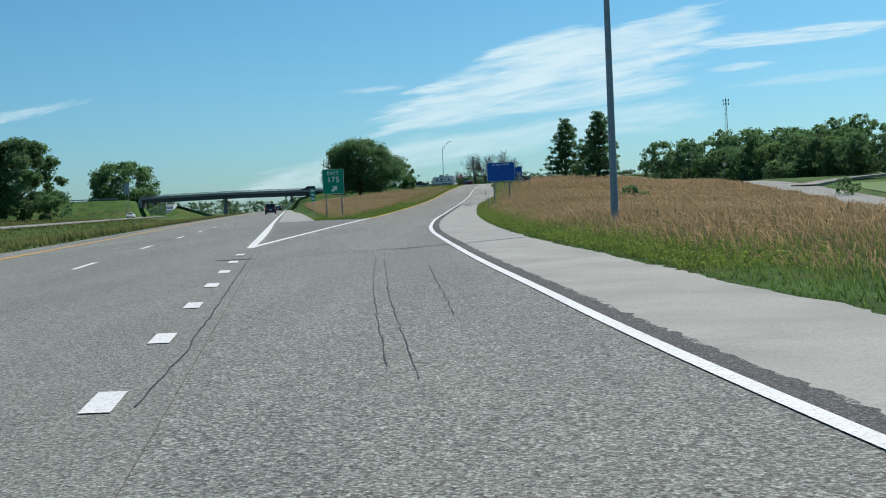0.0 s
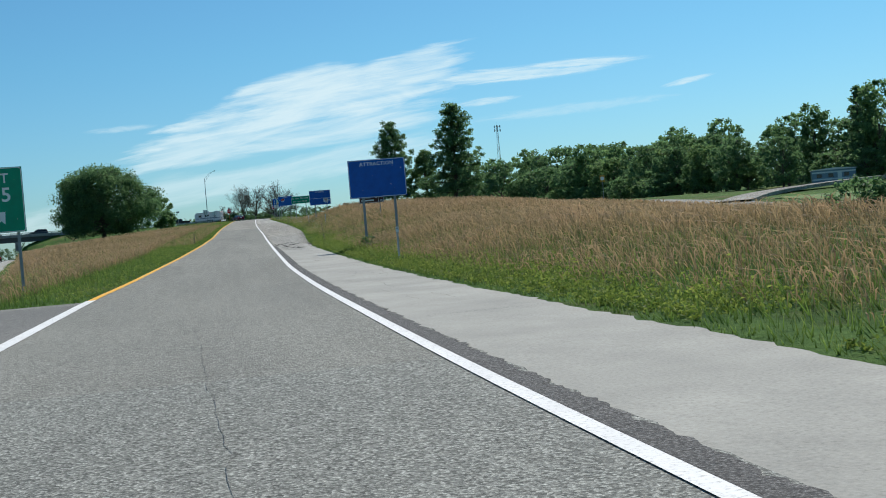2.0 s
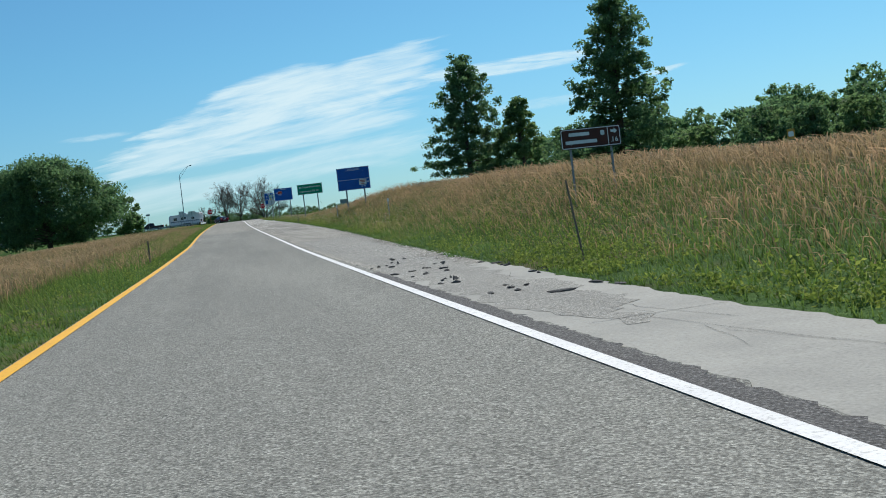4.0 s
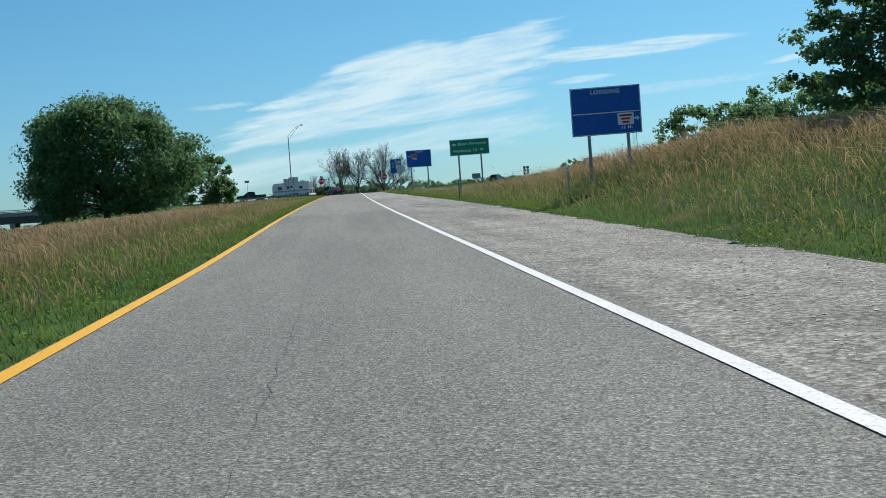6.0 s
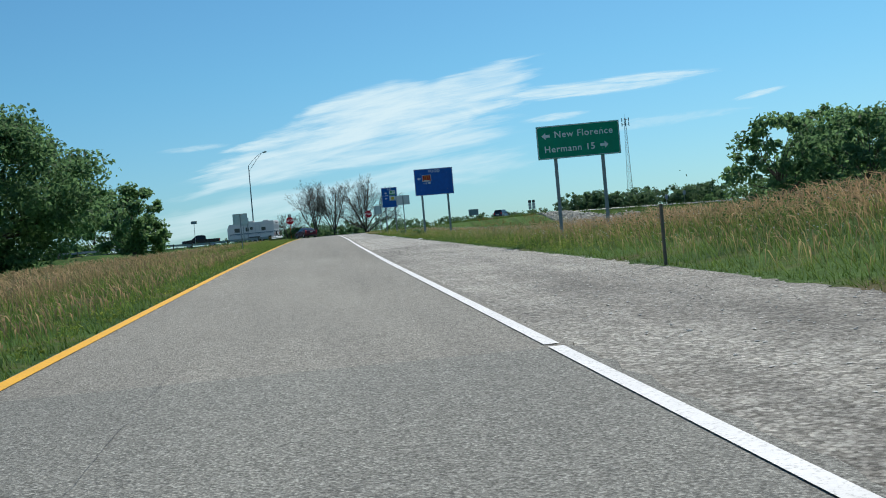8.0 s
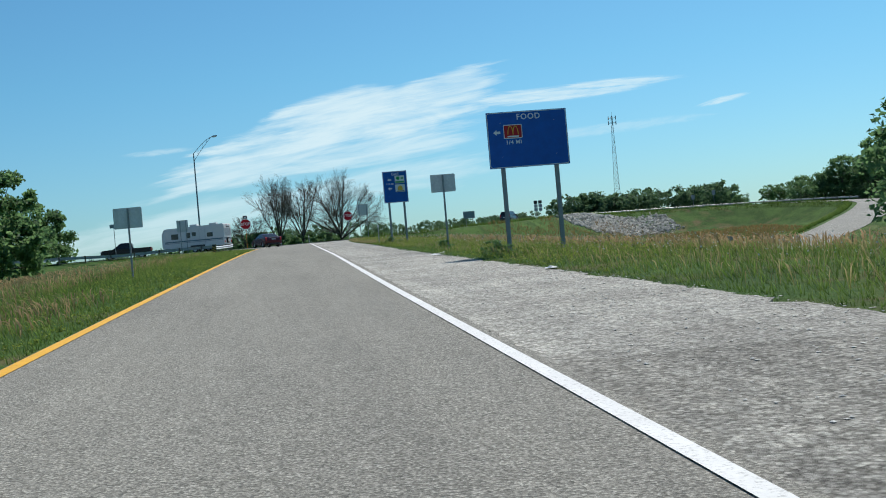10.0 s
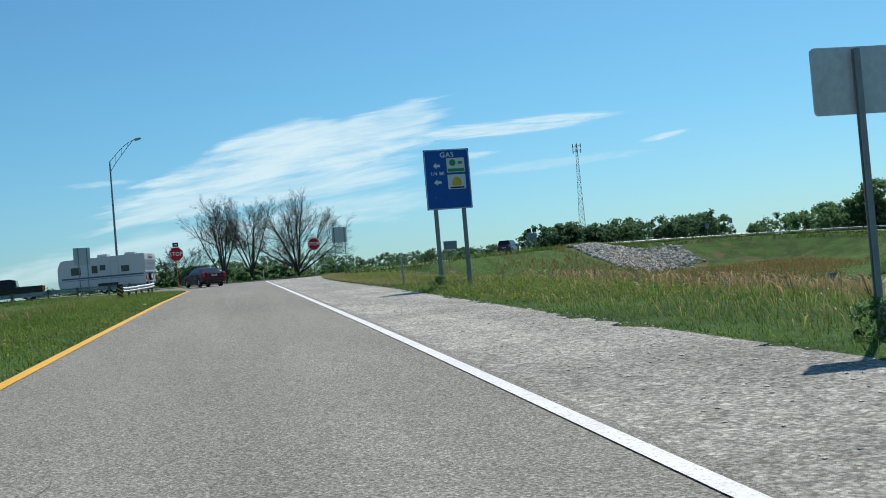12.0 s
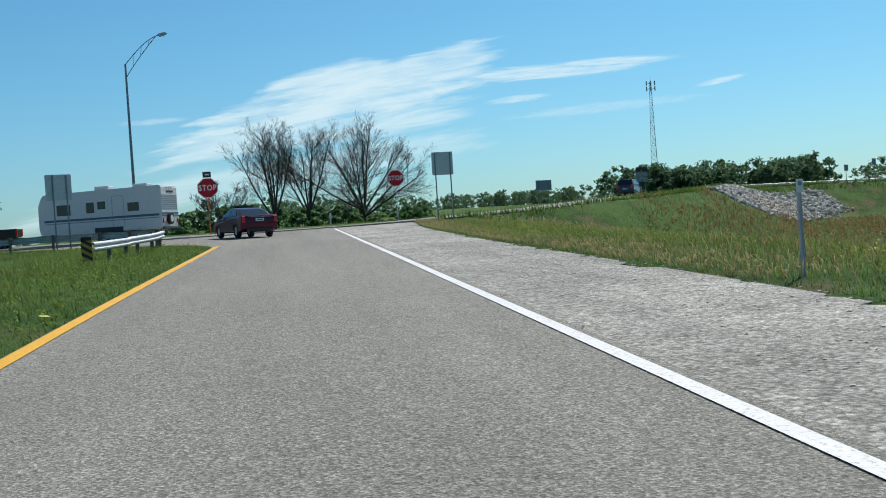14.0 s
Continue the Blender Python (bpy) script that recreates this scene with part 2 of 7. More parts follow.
MAT = {}
MAT["gravel"] = make_gravel("gravel", (0.20, 0.192, 0.17), (0.335, 0.325, 0.292), (0.50, 0.49, 0.445), 0.55)
MAT["gravel_pale"] = make_gravel("pale_gravel", (0.28, 0.27, 0.24), (0.43, 0.42, 0.38), (0.61, 0.60, 0.55), 0.35)
MAT["asphalt"] = make_asphalt("asphalt", (0.196, 0.196, 0.172), (0.405, 0.405, 0.365))
MAT["asphalt_tan"] = make_asphalt("tan_asphalt", (0.228, 0.219, 0.187), (0.46, 0.445, 0.395))
MAT["asphalt_coarse"] = make_asphalt("coarse_asphalt", (0.188, 0.193, 0.172), (0.42, 0.425, 0.39), 40.0, 0.32, 1.75)
MAT["highway_asphalt"] = make_asphalt("highway_asphalt", (0.196, 0.200, 0.178), (0.40, 0.405, 0.37), 44.0)
MAT["asphalt_old"] = make_asphalt("old_asphalt", (0.265, 0.26, 0.232), (0.475, 0.465, 0.425))
MAT["asphalt_edge"] = make_asphalt("edge_asphalt", (0.085, 0.083, 0.08), (0.24, 0.235, 0.225))
MAT["asphalt_gore"] = make_asphalt("gore_asphalt", (0.162, 0.161, 0.15), (0.355, 0.352, 0.33))
MAT["concrete"] = grainy("concrete", [(0.33, (0.235, 0.232, 0.205)), (0.42, (0.295, 0.290, 0.257)), (0.66, (0.372, 0.365, 0.325))], 30.0, 0.6, 0.9, 0.3, 0.006, 0.5)
MAT["gravel_stone"] = grainy("gravel_stone", [(0.35, (0.48, 0.46, 0.42)), (0.65, (0.74, 0.72, 0.67))], 9.0, 2.0, 0.95, 0.0)
MAT["tar"] = plain("tar_seal", (0.022, 0.022, 0.023), 0.55)
MAT["white_paint"] = grainy("white_road_paint", [(0.34, (0.40, 0.40, 0.385)), (0.46, (0.70, 0.70, 0.68)), (0.7, (0.78, 0.78, 0.76))], 28.0, 1.2, 0.75, 0.25, 0.004, 0.2)
MAT["yellow_paint"] = grainy("yellow_road_paint", [(0.30, (0.46, 0.25, 0.03)), (0.46, (0.76, 0.39, 0.012)), (0.7, (0.84, 0.45, 0.02))], 28.0, 1.2, 0.75, 0.25, 0.004, 0.2)
MAT["steel"] = grainy("galvanized_steel", [(0.35, (0.34, 0.36, 0.38)), (0.65, (0.50, 0.52, 0.54))], 14.0, 2.0, 0.5, 0.05, 0.002, 0.4, metal=0.55)
MAT["pole_steel"] = plain("painted_pole_steel", (0.22, 0.26, 0.30), 0.5, 0.2)
MAT["post_steel"] = plain("weathered_post_steel", (0.27, 0.29, 0.30), 0.6, 0.3)
MAT["aluminium"] = grainy("bare_aluminium", [(0.35, (0.55, 0.56, 0.56)), (0.65, (0.68, 0.69, 0.69))], 8.0, 1.5, 0.5, 0.03, 0.001, 0.4, stretch=(1, 1, 0.2), metal=0.35)
MAT["sign_blue"] = plain("blue_sign_sheeting", (0.014, 0.105, 0.42), 0.6, 0.0, 0.10, 3.0, 0.25)
MAT["sign_green"] = plain("green_sign_sheeting", (0.003, 0.255, 0.145), 0.6, 0.0, 0.10, 3.0, 0.25)
MAT["sign_brown"] = plain("brown_sign_sheeting", (0.085, 0.028, 0.02), 0.6, 0.0, 0.12, 3.0, 0.25)
MAT["sign_red"] = plain("red_sign_sheeting", (0.42, 0.018, 0.025), 0.6, 0.0, 0.10, 3.0, 0.25)
MAT["sign_white"] = plain("white_sign_sheeting", (0.72, 0.74, 0.74), 0.6, 0.0, 0.06, 4.0, 0.25)
MAT["sign_yellow"] = plain("yellow_sign_sheeting", (0.50, 0.27, 0.03), 0.45, 0.0, 0.08, 4.0)
MAT["sign_black"] = plain("black_sign_sheeting", (0.02, 0.02, 0.02), 0.5)
MAT["logo_green"] = plain("green_logo_print", (0.02, 0.30, 0.10), 0.5)
MAT["logo_gold"] = plain("gold_logo_print", (0.72, 0.44, 0.05), 0.5)
MAT["bark"] = grainy("bark", [(0.3, (0.045, 0.036, 0.028)), (0.7, (0.14, 0.115, 0.09))], 7.0, 1.0, 0.95, 0.6, 0.04, 0.4, stretch=(1, 1, 0.15))
MAT["dead_bark"] = grainy("dry_grey_bark", [(0.3, (0.045, 0.040, 0.036)), (0.7, (0.11, 0.098, 0.086))], 6.0, 1.0, 0.95, 0.3, 0.03, 0.4)
MAT["rubber"] = plain("rubber", (0.018, 0.018, 0.018), 0.8)
MAT["rim"] = plain("alloy_rim", (0.45, 0.46, 0.47), 0.35, 0.7)
MAT["glass"] = plain("tinted_car_glass", (0.015, 0.018, 0.02), 0.08, 0.0, 0.02)
MAT["red_lamp"] = plain("red_lamp_lens", (0.50, 0.015, 0.012), 0.2)
MAT["clear_lamp"] = plain("clear_lamp_lens", (0.75, 0.76, 0.76), 0.15)
MAT["car_red"] = plain("dark_red_car_paint", (0.085, 0.007, 0.020), 0.22, 0.2, 0.05)
MAT["car_black"] = plain("black_car_paint", (0.012, 0.013, 0.015), 0.25, 0.1, 0.05)
MAT["car_blue"] = plain("dark_blue_car_paint", (0.03, 0.035, 0.05), 0.25, 0.2, 0.05)
MAT["car_white"] = plain("white_vehicle_paint", (0.60, 0.61, 0.60), 0.35, 0.0, 0.05)
MAT["trim_grey"] = plain("grey_stripe", (0.22, 0.23, 0.26), 0.45)
MAT["trim_blue"] = plain("slate_blue_stripe", (0.07, 0.12, 0.16), 0.45)
MAT["dark_trim"] = plain("dark_trim", (0.03, 0.03, 0.032), 0.6)
MAT["chrome"] = plain("chrome", (0.65, 0.66, 0.67), 0.15, 1.0)
MAT["bridge_concrete"] = grainy("bridge_concrete", [(0.35, (0.20, 0.20, 0.195)), (0.65, (0.32, 0.32, 0.31))], 2.5, 0.25, 0.9, 0.15, 0.02, 0.5)
MAT["girder"] = plain("weathered_girder_paint", (0.075, 0.085, 0.10), 0.6)
MAT["rock"] = make_rock("limestone_rock")
MAT["carton"] = plain("pale_yellow_carton", (0.62, 0.60, 0.12), 0.7)
MAT["cloth"] = plain("dirty_white_cloth", (0.74, 0.74, 0.72), 0.9)
MAT["wood"] = grainy("weathered_wood", [(0.3, (0.10, 0.085, 0.065)), (0.7, (0.20, 0.17, 0.13))], 6.0, 1.0, 0.9, 0.3, 0.01, 0.4)
MAT["lawn"] = grainy("mown_lawn", [(0.3, (0.065, 0.13, 0.024)), (0.7, (0.14, 0.23, 0.048))], 6.0, 0.2, 0.95, 0.5, 0.05, 0.4)
MAT["siding"] = plain("pale_blue_siding", (0.17, 0.23, 0.29), 0.6)
MAT["orange"] = plain("orange_marker", (0.55, 0.16, 0.03), 0.6)


def leaf_material(name, dark, light, trans=0.25):
    m, nt, b = material(name, 0.6)
    g = nt.nodes.new("ShaderNodeNewGeometry")
    n = noise_node(nt, 0.45, 3.0, 0.6)
    col = ramp_node(nt, g.outputs["Random Per Island"], [(0.0, dark), (0.65, tuple((a + c) / 2 for a, c in zip(dark, light))), (1.0, light)])
    col = mix_node(nt, "MULTIPLY", 0.5, col, ramp_node(nt, n, [(0.35, (0.7, 0.72, 0.68)), (0.65, (1.25, 1.2, 1.1))]))
    nt.links.new(col, b.inputs["Base Color"])
    b.inputs["Specular IOR Level"].default_value = 0.25
    t = nt.nodes.new("ShaderNodeBsdfTranslucent")
    nt.links.new(col, t.inputs["Color"])
    mx = nt.nodes.new("ShaderNodeMixShader")
    mx.inputs[0].default_value = trans
    nt.links.new(b.outputs[0], mx.inputs[1])
    nt.links.new(t.outputs[0], mx.inputs[2])
    nt.links.new(mx.outputs[0], nt.nodes["Material Output"].inputs["Surface"])
    return m


def blade_material(name, stops, trans=0.5):
    """Grass: the colour runs from the foot of the blade to its tip; each blade differs."""
    m, nt, b = material(name, 0.7)
    uv = nt.nodes.new("ShaderNodeUVMap")
    sep = nt.nodes.new("ShaderNodeSeparateXYZ")
    nt.links.new(uv.outputs[0], sep.inputs[0])
    col = ramp_node(nt, sep.outputs[1], stops)
    g = nt.nodes.new("ShaderNodeNewGeometry")
    col = mix_node(nt, "MULTIPLY", 0.75, col, ramp_node(nt, g.outputs["Random Per Island"], [(0.0, (0.55, 0.55, 0.5)), (1.0, (1.4, 1.35, 1.25))]))
    n = noise_node(nt, 0.3, 5.0, 0.65)
    col = mix_node(nt, "MULTIPLY", 0.8, col, ramp_node(nt, n, [(0.35, (0.70, 0.78, 0.62)), (0.65, (1.22, 1.08, 1.0))]))
    nt.links.new(col, b.inputs["Base Color"])
    b.inputs["Specular IOR Level"].default_value = 0.15
    t = nt.nodes.new("ShaderNodeBsdfTranslucent")
    nt.links.new(col, t.inputs["Color"])
    mx = nt.nodes.new("ShaderNodeMixShader")
    mx.inputs[0].default_value = trans
    nt.links.new(b.outputs[0], mx.inputs[1])
    nt.links.new(t.outputs[0], mx.inputs[2])
    nt.links.new(mx.outputs[0], nt.nodes["Material Output"].inputs["Surface"])
    return m


MAT["leaf_dark"] = leaf_material("dark_broad_leaves", (0.090, 0.174, 0.080), (0.190, 0.320, 0.138), 0.64)
MAT["leaf_mid"] = leaf_material("mid_green_leaves", (0.096, 0.188, 0.080), (0.208, 0.340, 0.140), 0.64)
MAT["leaf_light"] = leaf_material("light_green_leaves", (0.105, 0.190, 0.074), (0.225, 0.345, 0.135), 0.62)
MAT["leaf_far"] = leaf_material("far_wood_leaves", (0.075, 0.140, 0.078), (0.150, 0.245, 0.122), 0.6)
MAT["weed_tall"] = leaf_material("tall_dark_weeds", (0.045, 0.095, 0.03), (0.13, 0.22, 0.06), 0.5)
MAT["weed"] = leaf_material("bright_weeds", (0.11, 0.175, 0.03), (0.34, 0.40, 0.09), 0.5)
MAT["flower"] = plain("pale_wild_flowers", (0.62, 0.62, 0.55), 0.8)
MAT["tall_grass"] = blade_material("ripe_tall_grass", [(0.0, (0.085, 0.110, 0.040)), (0.28, (0.17, 0.165, 0.078)), (0.5, (0.30, 0.228, 0.140)), (0.75, (0.41, 0.292, 0.195)), (1.0, (0.56, 0.43, 0.31))])
MAT["straw_grass"] = blade_material("straw_coloured_grass", [(0.0, (0.13, 0.13, 0.05)), (0.4, (0.27, 0.24, 0.125)), (1.0, (0.44, 0.385, 0.24))])
MAT["olive_grass"] = blade_material("olive_rough_grass", [(0.0, (0.06, 0.085, 0.028)), (0.6, (0.155, 0.175, 0.068)), (1.0, (0.29, 0.27, 0.135))])
MAT["rust_grass"] = blade_material("rust_brown_grass", [(0.0, (0.09, 0.10, 0.035)), (0.5, (0.19, 0.145, 0.07)), (1.0, (0.31, 0.205, 0.115))])
MAT["mown_grass"] = blade_material("mown_bank_grass", [(0.0, (0.045, 0.09, 0.02)), (0.6, (0.105, 0.19, 0.045)), (1.0, (0.19, 0.26, 0.085))])
MAT["green_grass"] = blade_material("green_verge_grass", [(0.0, (0.055, 0.11, 0.024)), (0.6, (0.142, 0.24, 0.058)), (1.0, (0.27, 0.335, 0.118))])


def make_ground():
    m, nt, b = material("meadow_soil", 0.95)
    f = noise_node(nt, 5.0, 6.0, 0.75)
    c = noise_node(nt, 0.05, 5.0, 0.6)
    d = noise_node(nt, 0.4, 4.0, 0.6)
    green = ramp_node(nt, f, [(0.3, (0.040, 0.090, 0.021)), (0.7, (0.096, 0.176, 0.044))])
    brown = ramp_node(nt, f, [(0.3, (0.10, 0.085, 0.038)), (0.7, (0.20, 0.165, 0.08))])
    patch = mix_node(nt, "MIX", 0.5, c, d)
    col_d = noise_node(nt, 0.22, 5.0, 0.7)
    green = mix_node(nt, "MULTIPLY", 0.8, green, ramp_node(nt, col_d, [(0.38, (0.55, 0.6, 0.55)), (0.6, (1.25, 1.2, 1.1))]))
    k = ramp_node(nt, patch, [(0.53, (0, 0, 0)), (0.66, (1, 1, 1))])
    col = mix_node(nt, "MIX", k, green, brown)
    nt.links.new(col, b.inputs["Base Color"])
    bump_node(nt, b, f, 0.8, 0.15)
    b.inputs["Specular IOR Level"].default_value = 0.1
    return m


MAT["ground"] = make_ground()


# ---- mesh helpers ----
def finish(name, bm, mat, parent=None, label="", smooth=False):
    me = bpy.data.meshes.new(name)
    bmesh.ops.recalc_face_normals(bm, faces=bm.faces)
    bm.to_mesh(me)
    bm.free()
    for m in mat if isinstance(mat, (list, tuple)) else [mat]:
        me.materials.append(m)
    if smooth:
        for q in me.polygons:
            q.use_smooth = True
        me.set_sharp_from_angle(angle=radians(32))
    ob = new(name, me)
    if parent is not None:
        ob.parent = parent
    if label:
        tagged(ob, label=label)
    return ob


def part(name, bm, mat, parent, label="", smooth=False):
    return finish(name, bm, mat, parent, label, smooth)


def from_arrays(name, verts, faces, mat, uv=None, smooth=False):
    """A mesh from numpy arrays: verts (n, 3), faces (m, k) with k corners each, uv (m, k, 2)."""
    verts, faces = np.asarray(verts, np.float32), np.asarray(faces, np.int32)
    me = bpy.data.meshes.new(name)
    k = faces.shape[1]
    me.vertices.add(len(verts))
    me.vertices.foreach_set("co", verts.ravel())
    me.loops.add(faces.size)
    me.loops.foreach_set("vertex_index", faces.ravel())
    me.polygons.add(len(faces))
    me.polygons.foreach_set("loop_start", np.arange(0, faces.size, k, dtype=np.int32))
    me.polygons.foreach_set("loop_total", np.full(len(faces), k, np.int32))
    me.polygons.foreach_set("use_smooth", np.full(len(faces), bool(smooth)))
    if uv is not None:
        layer = me.uv_layers.new(name="UVMap")
        layer.data.foreach_set("uv", np.asarray(uv, np.float32).ravel())
    me.update(calc_edges=True)
    me.validate()
    me.materials.append(mat)
    return me


def box(bm, c, s, bevel=0.0, rot=None):
    r = bmesh.ops.create_cube(bm, size=1.0)
    vs = r["verts"]
    bmesh.ops.scale(bm, vec=s, verts=vs)
    if bevel:
        es = list({e for v in vs for e in v.link_edges})
        g = bmesh.ops.bevel(bm, geom=es, offset=bevel, segments=2, affect="EDGES", profile=0.5)
        vs = list({v for q in g["faces"] for v in q.verts} | {v for v in vs if v.is_valid})
    if rot is not None:
        bmesh.ops.rotate(bm, cent=(0, 0, 0), matrix=rot, verts=vs)
    bmesh.ops.translate(bm, vec=c, verts=vs)
    return vs


def tube(bm, a, b, r0, r1=None, n=8, caps=True):
    a, b = Vector(a), Vector(b)
    r1 = r0 if r1 is None else r1
    q = (b - a).to_track_quat("Z", "Y").to_matrix()
    rings = []
    for p0, r in ((a, r0), (b, r1)):
        rings.append([bm.verts.new(p0 + q @ Vector((r * math.cos(2 * math.pi * k / n), r * math.sin(2 * math.pi * k / n), 0))) for k in range(n)])
    for k in range(n):
        bm.faces.new((rings[0][k], rings[0][(k + 1) % n], rings[1][(k + 1) % n], rings[1][k]))
    if caps:
        bm.faces.new(rings[0][::-1])
        bm.faces.new(rings[1])


def slab(bm, outline, y0, y1):
    """Extrudes an outline of (x, z) points from y0 to y1."""
    a = [bm.verts.new((x, y0, z)) for x, z in outline]
    b = [bm.verts.new((x, y1, z)) for x, z in outline]
    n = len(outline)
    bm.faces.new(a)
    bm.faces.new(b[::-1])
    for k in range(n):
        bm.faces.new((a[k], b[k], b[(k + 1) % n], a[(k + 1) % n]))
    return a + b


def rounded(w, h, r, cx=0.0, cz=0.0, n=5):
    out = []
    for qx, qz, a0 in ((w / 2 - r, h / 2 - r, 0), (-w / 2 + r, h / 2 - r, 90), (-w / 2 + r, -h / 2 + r, 180), (w / 2 - r, -h / 2 + r, 270)):
        for k in range(n + 1):
            a = radians(a0 + 90 * k / n)
            out.append((cx + qx + r * math.cos(a), cz + qz + r * math.sin(a)))
    return out


def ring(bm, outer, inner, y0, y1):
    """A flat band between two outlines with the same number of corners."""
    n = len(outer)
    o = [[bm.verts.new((x, y, z)) for x, z in outer] for y in (y0, y1)]
    i = [[bm.verts.new((x, y, z)) for x, z in inner] for y in (y0, y1)]
    for k in range(n):
        j = (k + 1) % n
        bm.faces.new((o[0][k], o[0][j], i[0][j], i[0][k]))
        bm.faces.new((o[1][k], i[1][k], i[1][j], o[1][j]))
        bm.faces.new((o[0][k], o[1][k], o[1][j], o[0][j]))
        bm.faces.new((i[0][k], i[0][j], i[1][j], i[1][k]))


def text_mesh(text, size, name):
    cu = bpy.data.curves.new(name, "FONT")
    cu.body = text
    cu.size = size
    cu.align_x, cu.align_y = "LEFT", "CENTER"
    cu.extrude = 0.002
    cu.offset = 0.014 * size
    cu.space_character = 1.12
    cu.resolution_u = 3
    tmp = bpy.data.objects.new(name, cu)
    scene.collection.objects.link(tmp)
    me = bpy.data.meshes.new_from_object(tmp)
    bpy.data.objects.remove(tmp)
    return me, max(v.co.x for v in me.vertices)


def letters(text, size, x, y, z, parent, mat, name="lettering", squeeze=1.0):
    """Lettering that faces -y, one mesh a word, the line's middle at (x, z)."""
    total = text_mesh(text, size, name)[1]
    done = ""
    for word in text.split(" "):
        me, w = text_mesh(word, size, name)
        done = (done + " " + word).strip()
        off = text_mesh(done, size, name)[1] - w - total / 2
        me.name = name
        me.materials.clear()
        me.materials.append(mat)
        me.transform(Matrix.Translation((x, y, z)) @ Matrix.Rotation(radians(90), 4, "X") @ Matrix.Diagonal((squeeze, 1, 1, 1)) @ Matrix.Translation((off, 0, 0)))
        ob = new(name, me)
        ob.parent = parent


def thing(name, m, label, category, group=""):
    ob = new(name)
    ob.empty_display_size = 0.2
    ob.matrix_world = m
    return tagged(ob, label, category, group)


# ---- the lie of the land ----
def smooth_table(xs, ys, lo, hi, width):
    g = np.arange(lo - width, hi + width + 1.0, 1.0)
    v = np.interp(g, xs, ys)
    k = np.ones(int(width)) / int(width)
    w = np.convolve(np.pad(v, (int(width), int(width)), mode="edge"), k, mode="same")[int(width):-int(width)]
    return g, w


KY = np.arange(-30.0, 451.0, 30.0)
KZ = [-0.32, 0.0, 0.31, 0.52, 0.75, 1.30, 1.93, 2.70, 3.63, 4.55, 5.45, 6.35, 7.16, 7.88, 8.58, 8.9, 9.2]
RAMP_Z = smooth_table(np.concatenate([[-500], KY, [900]]), [-5.0] + KZ + [11.0], -200, 520, 18)
WHITE_X = smooth_table([-60, -30, 0, 8.5, 15.5, 22.6, 33.6, 43, 51, 65, 80, 97, 120, 150, 180, 210, 240, 270, 300, 330, 360, 395],
                       [16.6, 11.5, 6.4, 5.05, 4.3, 3.45, 2.42, 1.62, 1.2, 0.78, 0.6, 0.6, 0.86, 1.22, 1.6, 1.72, 1.97, 2.39, 2.93, 3.4, 4.0, 4.75], -60, 400, 9)
YELLOW_X = smooth_table([30, 35, 57, 85, 100, 120, 150, 180, 210, 240, 270, 300, 330, 357, 400],
                        [-3.4, -3.6, -4.3, -4.92, -4.72, -4.43, -4.1, -3.75, -3.66, -3.4, -2.98, -2.44, -1.97, -1.42, -0.6], 30, 400, 7)
GRASS_X = smooth_table([-60, -30, 0, 11, 15, 21.6, 31, 42, 53, 66, 80, 102, 122, 134, 150, 168, 184, 205, 225, 270, 300, 326, 345, 366, 380, 400],
                       [19.5, 14.3, 9.2, 7.4, 6.9, 6.2, 5.1, 4.35, 3.85, 3.45, 3.2, 3.1, 3.15, 3.6, 4.4, 5.3, 5.9, 6.2, 6.4, 6.35, 6.15, 6.8, 7.1, 8.0, 9.4, 12.0], -60, 400, 7)


def zr(y):
    return np.interp(y, *RAMP_Z)


def xw(y):
    return np.interp(y, *WHITE_X)


def xg(y):
    return np.interp(y, *GRASS_X)


def ss(a, b, x):
    t = np.clip((np.asarray(x, float) - a) / (b - a), 0, 1)
    return t * t * (3 - 2 * t)


# the highway: straight, turned 9.7 degrees to the left of the ramp
HW_A = radians(9.7)
HW_U = np.array([-math.sin(HW_A), math.cos(HW_A)])
HW_N = np.array([math.cos(HW_A), math.sin(HW_A)])
HW_0 = np.array([-3.7, 35.2])


def hw_lat(x, y):
    return (x - HW_0[0]) * HW_N[0] + (y - HW_0[1]) * HW_N[1]


def hw_x(y, lat):
    """x of the line at that distance to the right of the highway's right edge line."""
    return HW_0[0] + (lat - (y - HW_0[1]) * HW_N[1]) / HW_N[0]


HW_Z = smooth_table([-500, -30, 0, 30, 60, 90, 130, 385, 600, 1500], [-5.0, -0.32, 0.0, 0.31, 0.52, 0.75, 1.0, 2.5, 3.0, 4.0], -300, 1500, 18)


def zh(y):
    return np.interp(y, *HW_Z)


YELLOW_HW = -7.5


def xl(y):
    """The left edge of the ramp's pavement."""
    y = np.asarray(y, float)
    ramp_edge = np.interp(y, *YELLOW_X) - 0.13
    flare = -14.0 * ss(352, 377, y) ** 2
    return np.where(y < 84, hw_x(y, 0.35), ramp_edge + flare)


